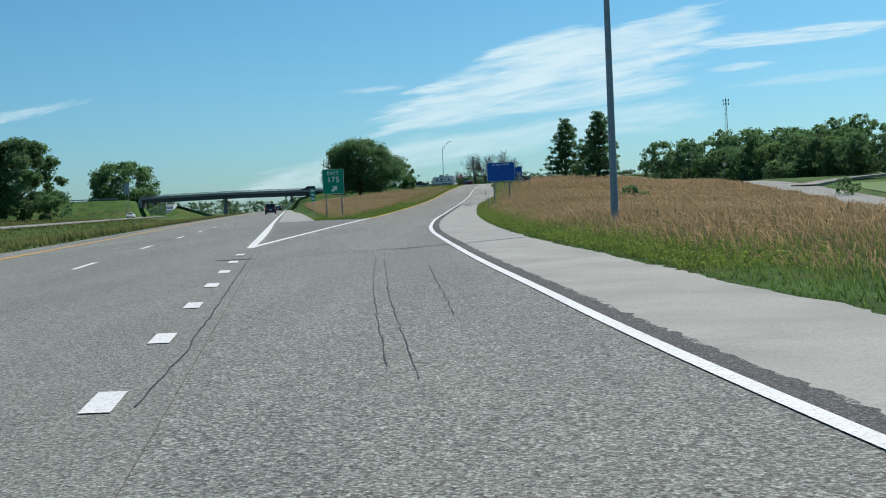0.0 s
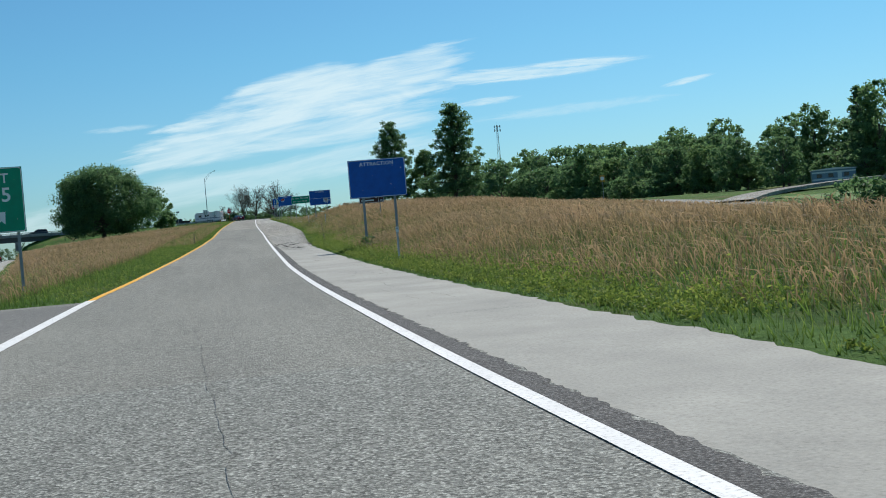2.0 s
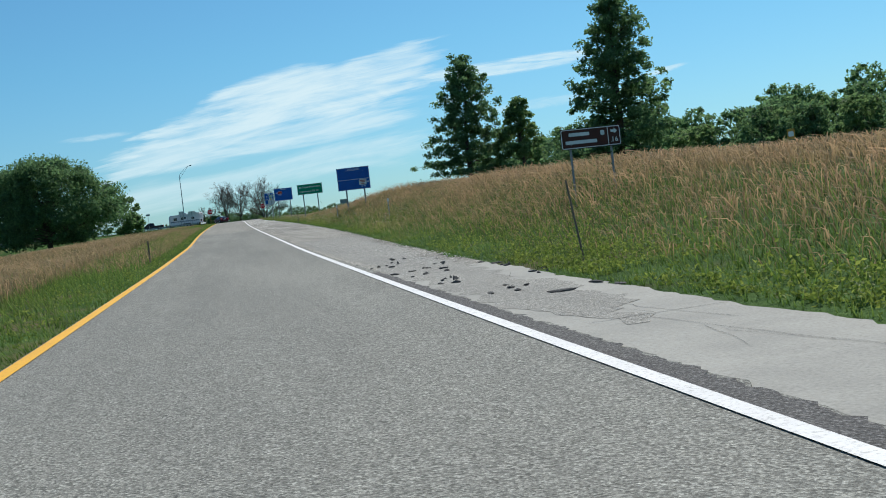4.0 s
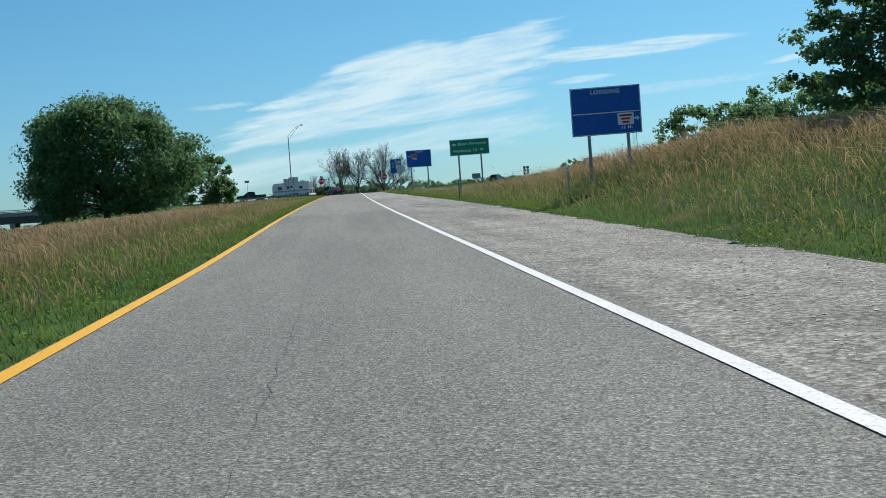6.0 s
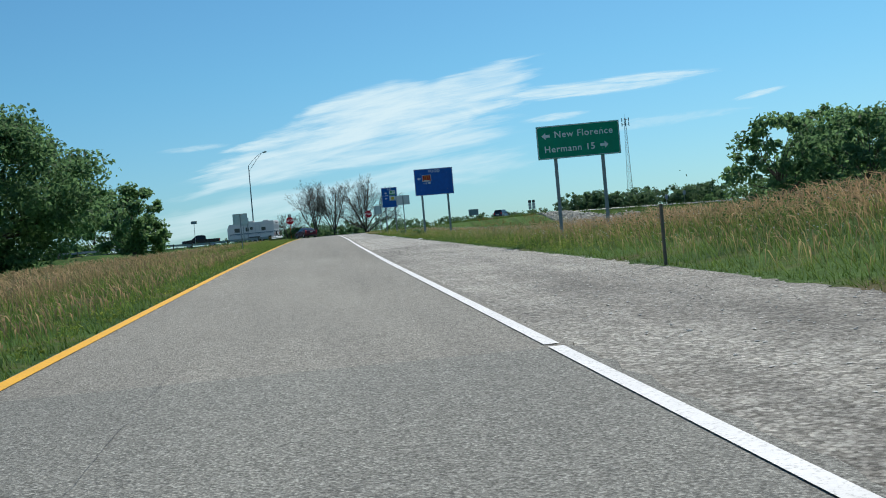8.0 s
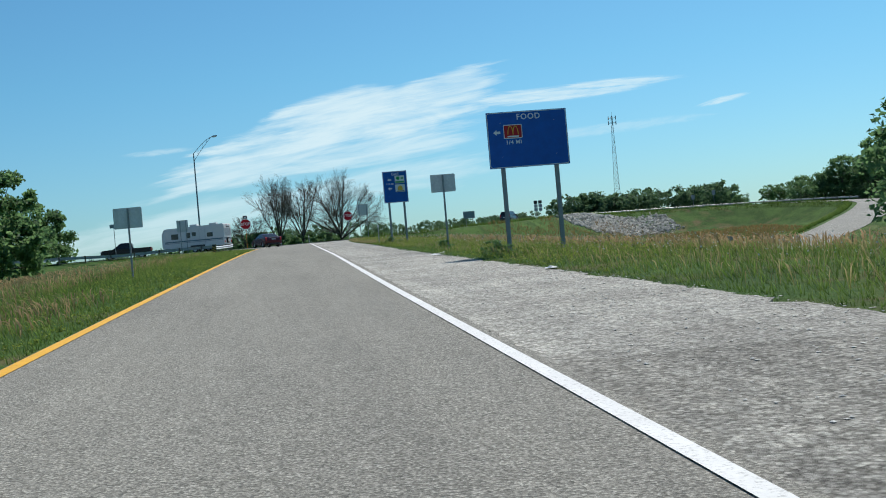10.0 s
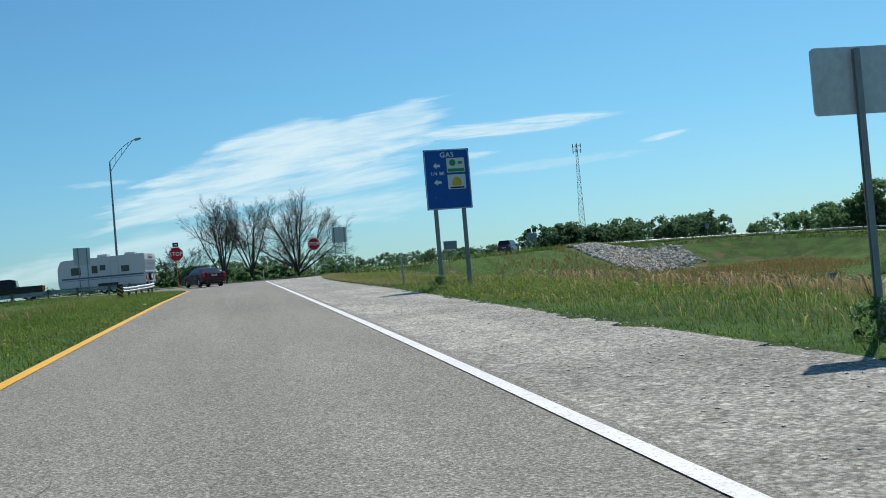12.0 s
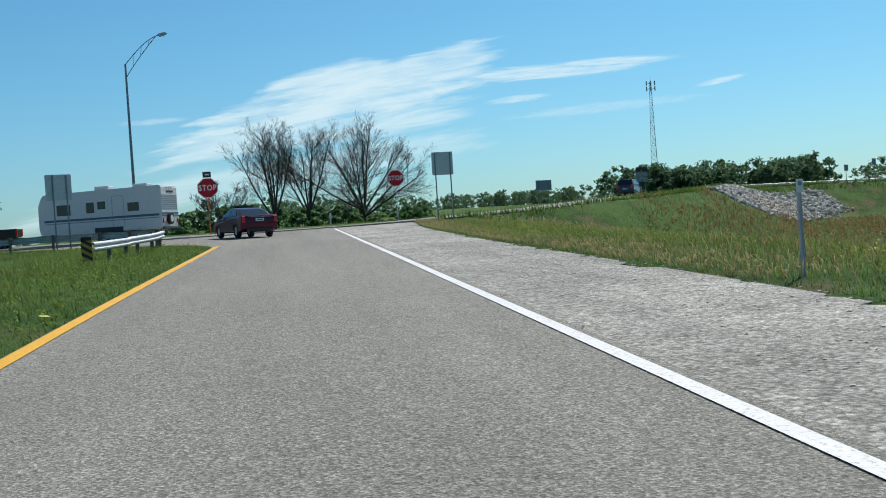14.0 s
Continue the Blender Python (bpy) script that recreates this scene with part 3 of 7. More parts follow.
# crossroad and outer road: one line from the bridge round to the road beside the field
CROSS = np.array([(-420, 309, 4.0), (-200, 346, 6.9), (-160, 352, 7.7), (-100, 362, 8.1), (-46, 371, 8.2), (-15, 378, 8.26), (0, 384, 8.37), (12, 391, 8.6), (24, 401.5, 9.05),
                  (36.5, 420, 9.7), (49.2, 441.5, 10.25), (62, 458.5, 10.45), (76, 466, 10.5), (90.4, 466, 10.3), (102, 459.3, 9.85), (108, 448, 9.2), (108, 436, 8.6), (101.5, 424, 7.7), (92, 410, 6.6),
                  (83, 398, 5.6), (74, 387, 4.5), (63, 374, 3.4), (55, 361, 2.6), (49.5, 345, 2.3), (47, 320, 2.5), (48, 290, 2.9), (51, 250, 3.4), (52.5, 216, 3.5), (50.5, 180, 2.4), (47, 150, 1.1),
                  (43.5, 125, 0.2), (40.5, 100, -1.0), (38, 60, -1.9), (36, 0, -2.4), (33, -80, -2.6), (28, -300, -3.0)], float)


def dense(points, step=2.0):
    """A smooth curve through the points, in even steps."""
    P = np.asarray(points, float)
    seg = np.linalg.norm(np.diff(P[:, :2], axis=0), axis=1)
    s = np.concatenate([[0], np.cumsum(seg)])
    out = []
    for k in range(len(P) - 1):
        p0, p1, p2, p3 = P[max(k - 1, 0)], P[k], P[k + 1], P[min(k + 2, len(P) - 1)]
        for t in np.arange(0, 1, step / max(seg[k], step)):
            m1 = (p2 - p0) / max(s[min(k + 1, len(P) - 1)] - s[max(k - 1, 0)], 1e-6) * seg[k]
            m2 = (p3 - p1) / max(s[min(k + 2, len(P) - 1)] - s[k], 1e-6) * seg[k]
            out.append((2 * t**3 - 3 * t**2 + 1) * p1 + (t**3 - 2 * t**2 + t) * m1 + (-2 * t**3 + 3 * t**2) * p2 + (t**3 - t**2) * m2)
    out.append(P[-1])
    return np.array(out)


CROSS_D = dense(CROSS, 2.5)
BRIDGE_A, BRIDGE_B = -106.0, -44.0
FILL = CROSS_D[(CROSS_D[:, 0] < BRIDGE_A) | (CROSS_D[:, 0] > BRIDGE_B)]


def nearest(x, y, line):
    """Distance to a line of points, and the line's height there."""
    x, y = np.ravel(x), np.ravel(y)
    d, z = np.empty(len(x)), np.empty(len(x))
    T = np.gradient(line, axis=0)
    T = T / np.linalg.norm(T[:, :2], axis=1)[:, None]
    for k in range(0, len(x), 4000):
        q = np.hypot(x[k:k + 4000, None] - line[None, :, 0], y[k:k + 4000, None] - line[None, :, 1])
        j = np.argmin(q, axis=1)
        dx, dy = x[k:k + 4000] - line[j, 0], y[k:k + 4000] - line[j, 1]
        along = np.clip(dx * T[j, 0] + dy * T[j, 1], -1.5, 1.5)
        d[k:k + 4000] = np.hypot(dx - along * T[j, 0], dy - along * T[j, 1])
        z[k:k + 4000] = line[j, 2] + along * T[j, 2]
    return d, z


def field_bump(y):
    return np.interp(y, [40, 60, 100, 130, 165, 200, 222, 245, 270], [0, 0.2, 0.6, 1.15, 1.7, 1.55, 0.8, 0.1, 0])


def outer_z(y):
    return np.interp(y, [-300, 0, 60, 100, 125, 150, 180, 216, 250, 290, 345, 400, 460], [-3.0, -2.4, -1.9, -1.0, 0.2, 1.1, 2.4, 3.5, 3.4, 2.9, 2.2, 2.8, 6.0])


def land(x, y):
    """Height of the bare ground."""
    shape = np.shape(x)
    x, y = np.ravel(np.asarray(x, float)), np.ravel(np.asarray(y, float))
    # right of the ramp
    e = x - xg(y)
    base = zr(np.minimum(y, 400))
    w = np.clip(e / np.maximum(45 - xg(y), 5), 0, 1)
    right = base * (1 - ss(0, 1, w)) + outer_z(y) * ss(0, 1, w) + field_bump(y) * ss(0, 8, e) * (1 - ss(14, 34, e))
    right = right + 0.25 * ss(0.3, 4, e) * ss(120, 190, y) * (1 - ss(230, 260, y)) + 0.012 * np.clip(x - 62, 0, 120)
    far_r = 9.6 + 0.014 * np.clip(y - 430, 0, 500)
    right = right + (far_r - right) * ss(440, 520, y - 0.25 * np.clip(x - 60, 0, 300))
    # left of the ramp, down to the highway
    d = np.clip(xl(y) - x, 0, 400)
    hwz = zh(y)
    left = np.maximum(base - 0.03 * d - 0.0009 * d * d, hwz - 0.25)
    left = np.where(y > 395, hwz + (9.0 - hwz) * ss(0, 60, hw_lat(x, y) - 18), left)
    lat = hw_lat(x, y)
    left = np.where(lat < 5, hwz - 0.25 + (left - hwz + 0.25) * ss(3.3, 5, lat), left)
    median = -0.9 * ss(-12, -18, lat) * ss(-33, -27, lat)
    left = left + np.where(lat < -9, median, 0)
    left = left + np.where(lat < -48, 0.03 * np.clip(-48 - lat, 0, 200), 0)
    g = np.where(x > xl(y), right, left)
    g = np.where((x > xl(y)) & (y < 400) & (e < 0), base, g)
    # road fills
    dist, z = nearest(x, y, FILL)
    inside = (x > xl(y) - 0.5) & (x < xg(y) + 0.5) & (y < 387)
    fill = z - 0.06 - np.clip(dist - 5.2, 0, None) * np.interp(x, [14, 30, 42, 90], [0.34, 0.6, 0.6, 0.45])
    # a broad grown-over shoulder along the near side of the crossroad
    broad = ss(11, 16, x) * (1 - ss(52, 66, x)) * ss(386, 394, y) * (y < np.interp(x, CROSS[6:13, 0], CROSS[6:13, 1]))
    fill = fill + broad * (0.45 * (np.clip(dist, 5.2, 7.6) - 5.2) + 0.42 * np.exp(-((dist - 7.0) / 1.5) ** 2))
    g = np.where(inside, g, np.maximum(g, fill))
    near = dist < 5.2
    g = np.where(near & ~inside, z - 0.06, g)
    # slow undulation away from the roads
    roll = 0.25 * np.sin(x * 0.071 + y * 0.043) * np.sin(y * 0.061 - x * 0.02)
    g = g + np.where(inside, 0, roll * ss(6, 25, dist) * ss(2, 12, np.where(x > 0, e, d)) * np.where(lat < 8, 0, 1))
    return g.reshape(shape)


def build_ground():
    ys = np.concatenate([-np.geomspace(60, 4600, 10)[::-1], np.arange(-56, 530, 2.5), 530 + np.geomspace(6, 4200, 26)])
    a = np.concatenate([np.array([0, 0.6, 1.4, 2.4]), np.arange(4, 130, 2.5), 130 + np.geomspace(5, 4300, 22)])
    b = np.concatenate([np.array([0, 0.6, 1.4, 2.4]), np.arange(4, 120, 2.5), 120 + np.geomspace(5, 4300, 22)])
    mid = np.array([0.04, 0.5, 0.96])
    rows_x = []
    for y in ys:
        yc = min(max(y, -56), 392)
        l, r = float(xl(min(yc, 376))), float(xg(yc))
        rows_x.append(np.concatenate([(l - a)[::-1], l + (r - l) * mid, r + b]))
    X = np.array(rows_x)
    Y = np.repeat(ys[:, None], X.shape[1], axis=1)
    Z = land(X, Y)
    n_a = len(a)
    sunk = np.zeros_like(Z)
    sunk[:, n_a:n_a + 3] = 0.2
    sunk[:, n_a - 1] = 0.03
    sunk[:, n_a + 3] = 0.02
    Z = Z - np.where(Y < 392, sunk, 0)
    lat = hw_lat(X, Y)
    hw = (lat > -9.6) & (lat < 3.4) & (X < xl(np.minimum(Y, 376)) + 0.2) & (Y < 1400)
    Z = np.where(hw, zh(Y) - 0.2, Z)
    opp = (lat > -46.5) & (lat < -35.5) & (Y < 1400)
    Z = np.where(opp, np.minimum(Z, zh(Y) - 0.2), Z)
    ny, nx = X.shape
    idx = np.arange(ny * nx).reshape(ny, nx)
    F = np.stack([idx[:-1, :-1], idx[:-1, 1:], idx[1:, 1:], idx[1:, :-1]], -1).reshape(-1, 4)
    me = from_arrays("ground", np.stack([X, Y, Z], -1).reshape(-1, 3), F, MAT["ground"], smooth=True)
    return tagged(new("ground", me), "rolling grass verges and fields beside the ramp", "ground", kind="structure")


build_ground()


def ribbon(name, left, right, ys, z_of, mat, lift=0.0, kind="structure", label="", category="", thick=0.12, across=2, parent=None):
    """A strip of pavement between two edges, x = left(y) and right(y)."""
    ys = np.asarray(ys, float)
    L, R = left(ys) * np.ones_like(ys), right(ys) * np.ones_like(ys)
    w = np.linspace(0, 1, across + 1)
    X = L[:, None] * (1 - w) + R[:, None] * w
    Y = np.repeat(ys[:, None], across + 1, 1)
    Z = np.repeat(z_of(ys)[:, None], across + 1, 1) + lift
    V = [np.stack([X, Y, Z], -1).reshape(-1, 3)]
    n, m = X.shape
    idx = np.arange(n * m).reshape(n, m)
    F = [np.stack([idx[:-1, :-1], idx[:-1, 1:], idx[1:, 1:], idx[1:, :-1]], -1).reshape(-1, 4)]
    if thick:
        low = np.stack([X[:, [0, -1]], Y[:, [0, -1]], Z[:, [0, -1]] - thick], -1).reshape(-1, 3)
        V.append(low)
        o = n * m
        l0, l1 = o + np.arange(n) * 2, o + np.arange(n) * 2 + 1
        F.append(np.stack([idx[:-1, 0], idx[1:, 0], l0[1:], l0[:-1]], -1))
        F.append(np.stack([idx[:-1, -1], l1[:-1], l1[1:], idx[1:, -1]], -1))
    me = from_arrays(name, np.concatenate(V), np.concatenate(F), mat)
    ob = new(name, me)
    if parent is not None:
        ob.parent = parent
        return tagged(ob, label)
    return tagged(ob, label, category, kind=kind)


# ---- pavement ----
def pave(y):
    """Width of the asphalt right of the white line."""
    return np.interp(y, [118, 142], [0.36, 0.2])


FRAY = np.random.default_rng(3).uniform(-1, 1, 400)


def wob(y, amp, s):
    y = np.asarray(y, float)
    fray = np.interp((y * 3.7 + s * 11) % 390.0, np.arange(400), FRAY)
    return amp * (fray * 1.5 + np.sin(y * 1.7 + s) * 0.5 + np.sin(y * 0.61 + s * 2) * 0.6 + np.sin(y * 4.3 + s * 3) * 0.35)


ribbon("ramp_road", xl, lambda y: xw(y) + pave(y) + wob(y * 7.3, 0.028, 1.0), np.arange(-56, 66.1, 0.25), zr, MAT["asphalt_coarse"], 0.0, label="coarse dark grey asphalt at the foot of the ramp", category="road", across=4)
ribbon("ramp_road", xl, lambda y: xw(y) + pave(y) + wob(y * 7.3, 0.028, 1.0), np.arange(66, 214.1, 0.25), zr, MAT["asphalt"], 0.0, label="grey asphalt exit ramp with worn aggregate surface", category="road", across=4)
ribbon("ramp_road", xl, lambda y: xw(y) + pave(y) + wob(y * 7.3, 0.028, 1.0), np.arange(214, 387.1, 0.25), zr, MAT["asphalt_tan"], 0.0, label="tan grey asphalt of the upper ramp", category="road", across=4)
ribbon("shoulder_pavement", lambda y: xw(y) + pave(y) + 0.006 + wob(y * 7.3, 0.028, 1.0), lambda y: xg(y) + wob(y * 1.7, 0.05, 4.0), np.arange(-56, 130.1, 0.25), zr, MAT["concrete"], -0.012,
       label="pale concrete shoulder with joints and cracks", category="shoulder", across=3)
ribbon("gravel_shoulder", lambda y: xw(y) + pave(y) + 0.006 + wob(y * 7.3, 0.028, 1.0), lambda y: xg(y) + wob(y, 0.16, 2.0), np.arange(130, 256.1, 0.25), zr, MAT["gravel"], -0.02,
       label="wide crushed limestone gravel shoulder", category="shoulder", across=5)
ribbon("gravel_shoulder", lambda y: xw(y) + pave(y) + 0.006 + wob(y * 7.3, 0.028, 1.0), lambda y: xg(y) + wob(y, 0.16, 2.0), np.arange(256, 387.1, 0.25), zr, MAT["gravel_pale"], -0.02,
       label="pale fresh crushed limestone gravel at the top of the ramp", category="shoulder", across=5)
ribbon("shoulder_patch", lambda y: xw(y) + 0.42 + 0.5 * ss(122, 117.5, y) + wob(y, 0.12, 7.0), lambda y: xg(y) - 0.45 - 0.6 * ss(122, 117.5, y) + wob(y, 0.16, 5.0), np.arange(117.5, 163, 0.2), lambda y: zr(y) - 0.009 * (y > 130.0), MAT["asphalt_old"], -0.008, label="broken patched asphalt shoulder", category="shoulder", thick=0.0)
ribbon("edge_strip", lambda y: xw(y) + 0.09, lambda y: xw(y) + pave(y) * 0.95 + wob(y * 6.9, 0.025, 1.0) + wob(y * 23.0, 0.02, 2.0), np.arange(-50, 131, 0.1), zr, MAT["asphalt_edge"], 0.005, label="dark ragged asphalt edge beside the white line", category="road", thick=0.0, across=1)
HY = np.concatenate([np.arange(-56, 420, 3.0), np.arange(420, 1400, 20.0)])
ribbon("highway_road", lambda y: hw_x(y, -9.0), lambda y: hw_x(y, 0.34), HY, zh, MAT["highway_asphalt"], 0.0, label="grey two lane highway carriageway", category="road", across=4)
ribbon("highway_shoulder", lambda y: hw_x(y, 0.35), lambda y: hw_x(y, 3.1), np.concatenate([np.arange(83.5, 420, 3.0), np.arange(420, 1400, 20.0)]), zh, MAT["concrete"], -0.01, label="pale concrete highway shoulder", category="shoulder")
ribbon("opposite_road", lambda y: hw_x(y, -46.0), lambda y: hw_x(y, -36.0), np.concatenate([np.arange(-20, 420, 4.0), np.arange(420, 1400, 20.0)]), zh, MAT["asphalt_old"], 0.0, label="opposite highway carriageway across the median", category="road")
ribbon("gore_pavement", lambda y: hw_x(y, 0.36), lambda y: np.minimum(np.interp(y, *YELLOW_X) + 0.05, hw_x(y, 0.36) + 8), np.arange(36, 83.6, 1.0), zr, MAT["asphalt_gore"], 0.004, label="dark asphalt gore between ramp and highway", category="road", thick=0.0)


def offset_ribbon(name, line, a, b, mat, lift, label, category, thick=0.05, kind="structure"):
    P = np.asarray(line)
    t = np.gradient(P[:, :2], axis=0)
    t /= np.linalg.norm(t, axis=1)[:, None]
    n = np.stack([t[:, 1], -t[:, 0]], -1)
    w = np.linspace(a, b, 4)
    V = np.concatenate([np.concatenate([P[:, :2] + n * q, P[:, 2:3] + lift], 1) for q in w] + [np.concatenate([P[:, :2] + n * q, P[:, 2:3] + lift - thick], 1) for q in (a, b)])
    k = len(P)
    F = []
    for j in range(3):
        i0 = np.arange(k - 1) + j * k
        F.append(np.stack([i0, i0 + 1, i0 + 1 + k, i0 + k], -1))
    i0 = np.arange(k - 1)
    F.append(np.stack([i0, i0 + 4 * k, i0 + 1 + 4 * k, i0 + 1], -1))
    F.append(np.stack([i0 + 3 * k, i0 + 1 + 3 * k, i0 + 1 + 5 * k, i0 + 5 * k], -1))
    me = from_arrays(name, V, np.concatenate(F), mat)
    return tagged(new(name, me), label, category, kind=kind)


i_split = int(np.argmin(np.hypot(CROSS_D[:, 0] - 76, CROSS_D[:, 1] - 466)))
i_west = int(np.argmin(np.abs(CROSS_D[:, 0] - BRIDGE_B)))
offset_ribbon("crossroad", CROSS_D[i_west:i_split + 1], -4.6, 4.6, MAT["asphalt_old"], 0.02, "grey asphalt crossroad at the top of the ramp", "road")
i_w2 = int(np.argmin(np.abs(CROSS_D[:, 0] - BRIDGE_A)))
offset_ribbon("crossroad_west", CROSS_D[:i_w2 + 1], -4.6, 4.6, MAT["asphalt_old"], 0.02, "grey asphalt crossroad beyond the bridge", "road")
offset_ribbon("outer_road", CROSS_D[i_split:], -3.6, 3.6, MAT["asphalt_old"], 0.02, "curving grey chip seal outer road", "road")
# pale driveway on the far side of the outer road
offset_ribbon("driveway", dense([(51, 168, 2.0), (58, 176, 2.7), (66, 181, 3.2), (78, 184, 3.7), (95, 186, 4.0)]), -1.9, 1.9, MAT["gravel"], 0.12, "pale gravel driveway beside the lawn", "driveway", 0.4)


# ---- road markings ----
def line_mark(name, centre, width, ys, z_of, mat, label, lift=0.010):
    return ribbon(name, lambda y: centre(y) - width / 2, lambda y: centre(y) + width / 2, ys, z_of, mat, lift, label=label, category="road marking", thick=0.0, across=1)


line_mark("edge_line", xw, 0.155, np.arange(-50, 214.1, 1.0), zr, MAT["white_paint"], "solid white edge line along the ramp")
line_mark("edge_line", xw, 0.155, np.arange(214.2, 378, 1.0), zr, MAT["white_paint"], "solid white edge line along the upper ramp")
YX = lambda y: np.interp(y, *YELLOW_X)
line_mark("gore_line", YX, 0.24, np.arange(34.5, 84.6, 1.0), zr, MAT["white_paint"], "broad white gore line of the exit")
line_mark("yellow_line", YX, 0.19, np.arange(84, 357.5, 1.0), zr, MAT["yellow_paint"], "solid yellow left edge line of the ramp")
ribbon("gore_line", lambda y: hw_x(y, -0.12), lambda y: hw_x(y, 0.12 + 0.08 * ss(35, 45, y) * (1 - ss(60, 75, y))), np.arange(34, 1000, 3.0), zh, MAT["white_paint"], 0.010, label="white right edge line of the highway", category="road marking", thick=0.0, across=1)
ribbon("median_line", lambda y: hw_x(y, YELLOW_HW - 0.08), lambda y: hw_x(y, YELLOW_HW + 0.08), np.arange(-50, 1000, 3.0), zh, MAT["yellow_paint"], 0.010, label="yellow left edge line of the highway", category="road marking", thick=0.0, across=1)
for k in range(-10, 6):
    s0 = 11.4 + k * 3.66
    ribbon("dotted_mark", lambda y: hw_x(y, -0.13) - 0.11, lambda y: hw_x(y, -0.13) + 0.11, np.linspace(s0 - 0.42, s0 + 0.42, 3), zr, MAT["white_paint"], 0.010, label="short white dotted lane mark", category="road marking", thick=0.0, across=1)
for k in range(-6, 34):
    s0 = 27.3 + k * 12.05
    ribbon("lane_dash", lambda y: hw_x(y, -3.88), lambda y: hw_x(y, -3.74), np.linspace(s0 - 1.5, s0 + 1.5, 4), zh, MAT["white_paint"], 0.010, label="white lane dash on the highway", category="road marking", thick=0.0, across=1)


# ---- cracks and tar seams, thin proud beads on the pavement ----
def crack(name, pts, width, mat, label, z_of=zr, lift=0.009, jag=0.06, seed=0):
    rnd = random.Random(seed)
    P = []
    for (x0, y0), (x1, y1) in zip(pts, pts[1:]):
        n = max(2, int(math.hypot(x1 - x0, y1 - y0) / 0.35))
        for k in range(n):
            t = k / n
            P.append((x0 + (x1 - x0) * t + rnd.uniform(-jag, jag), y0 + (y1 - y0) * t + rnd.uniform(-jag, jag)))
    P.append(pts[-1])
    bm = bmesh.new()
    prev = None
    for k, (x, y) in enumerate(P):
        x1, y1 = P[min(k + 1, len(P) - 1)]
        x0, y0 = P[max(k - 1, 0)]
        tx, ty = x1 - x0, y1 - y0
        q = math.hypot(tx, ty) or 1
        w = width * rnd.uniform(0.5, 1.3) * 0.5
        a = bm.verts.new((x - ty / q * w, y + tx / q * w, float(z_of(y)) + lift))
        b = bm.verts.new((x + ty / q * w, y - tx / q * w, float(z_of(y)) + lift))
        if prev:
            bm.faces.new((prev[0], prev[1], b, a))
        prev = (a, b)
    return tagged(finish(name, bm, mat), label, "crack", kind="structure")


crack("tar_seam", [(-10.5, 27.3), (-1.1, 29.2), (1.6, 29.5)], 0.04, MAT["tar"], "thin dark tar seam across highway and ramp", seed=1)
for k, (xa, ya, xb, yb) in enumerate([(-0.2, 36, -2.2, 78), (0.2, 40, -2.4, 60), (-1.9, 150, -1.6, 190), (-2.2, 195, -1.9, 215), (-1.2, 262, -0.9, 290), (-1.0, 230, -0.4, 245)]):
    crack("pavement_crack", [(xa, ya), ((xa + xb) / 2 + 0.15, (ya + yb) / 2), (xb, yb)], 0.006, MAT["asphalt_gore"], "thin wandering crack in the asphalt", seed=10 + k, jag=0.035)
for k, pts in enumerate([[(2.75, 8.9), (2.38, 12.1), (1.78, 17.8), (1.0, 26.7)], [(3.05, 8.2), (2.77, 10.6), (2.30, 14.7), (1.41, 24.2), (1.2, 27.0)], [(3.2, 12.5), (2.5, 21.5)]]):
    crack("pavement_crack", pts, 0.010, MAT["asphalt_edge"], "thin dark crack running up the ramp", seed=30 + k, jag=0.012)
crack("lane_seam", [(1.15, 7.5), (0.75, 10.4), (-0.35, 16.8), (-2.86, 31.4)], 0.018, MAT["tar"], "dark open seam between ramp and highway lanes", seed=35, jag=0.018)
for k, y0 in enumerate([66.0, 148.0, 178.5, 214.5, 262.0, 268.5]):
    crack("cross_crack", [(float(xl(y0)) + 0.7, y0), (-1.0, y0 + 0.4), (float(xw(y0)) - 0.1, y0 + 0.1)], 0.008, MAT["asphalt_edge"], "crack across the ramp's asphalt", seed=40 + k, jag=0.05)
for k, y0 in enumerate([14.0, 22.0, 41.0, 50.0, 59.0, 71.0, 84.0, 96.0, 108.0, 118.0]):
    crack("shoulder_joint", [(float(xw(y0)) + 0.65, y0), (float(xg(y0)) - 0.05, y0 + 0.2)], 0.012, MAT["asphalt_edge"], "joint in the concrete shoulder", seed=60 + k, lift=-0.006, jag=0.02)
rc = random.Random(5)
for k in range(26):
    y0 = rc.uniform(74, 128)
    x0 = rc.uniform(float(xw(y0)) + 0.9, float(xg(y0)) - 0.4)
    crack("shoulder_crack", [(x0, y0), (x0 + rc.uniform(-0.5, 0.5), y0 + rc.uniform(1.0, 4.0))], 0.006, MAT["asphalt_edge"], "crack in the concrete shoulder", seed=90 + k, lift=-0.006, jag=0.05)


# ---- signs ----
def ground_at(x, y):
    return float(land(np.array([x]), np.array([y]))[0])


def arrow_outline(cx, cz, s, ang):
    pts = [(0.5, 0), (0.02, 0.42), (0.02, 0.17), (-0.5, 0.17), (-0.5, -0.17), (0.02, -0.17), (0.02, -0.42)]
    ca, sa = math.cos(radians(ang)), math.sin(radians(ang))
    return [(cx + s * (x * ca - z * sa), cz + s * (x * sa + z * ca)) for x, z in pts]


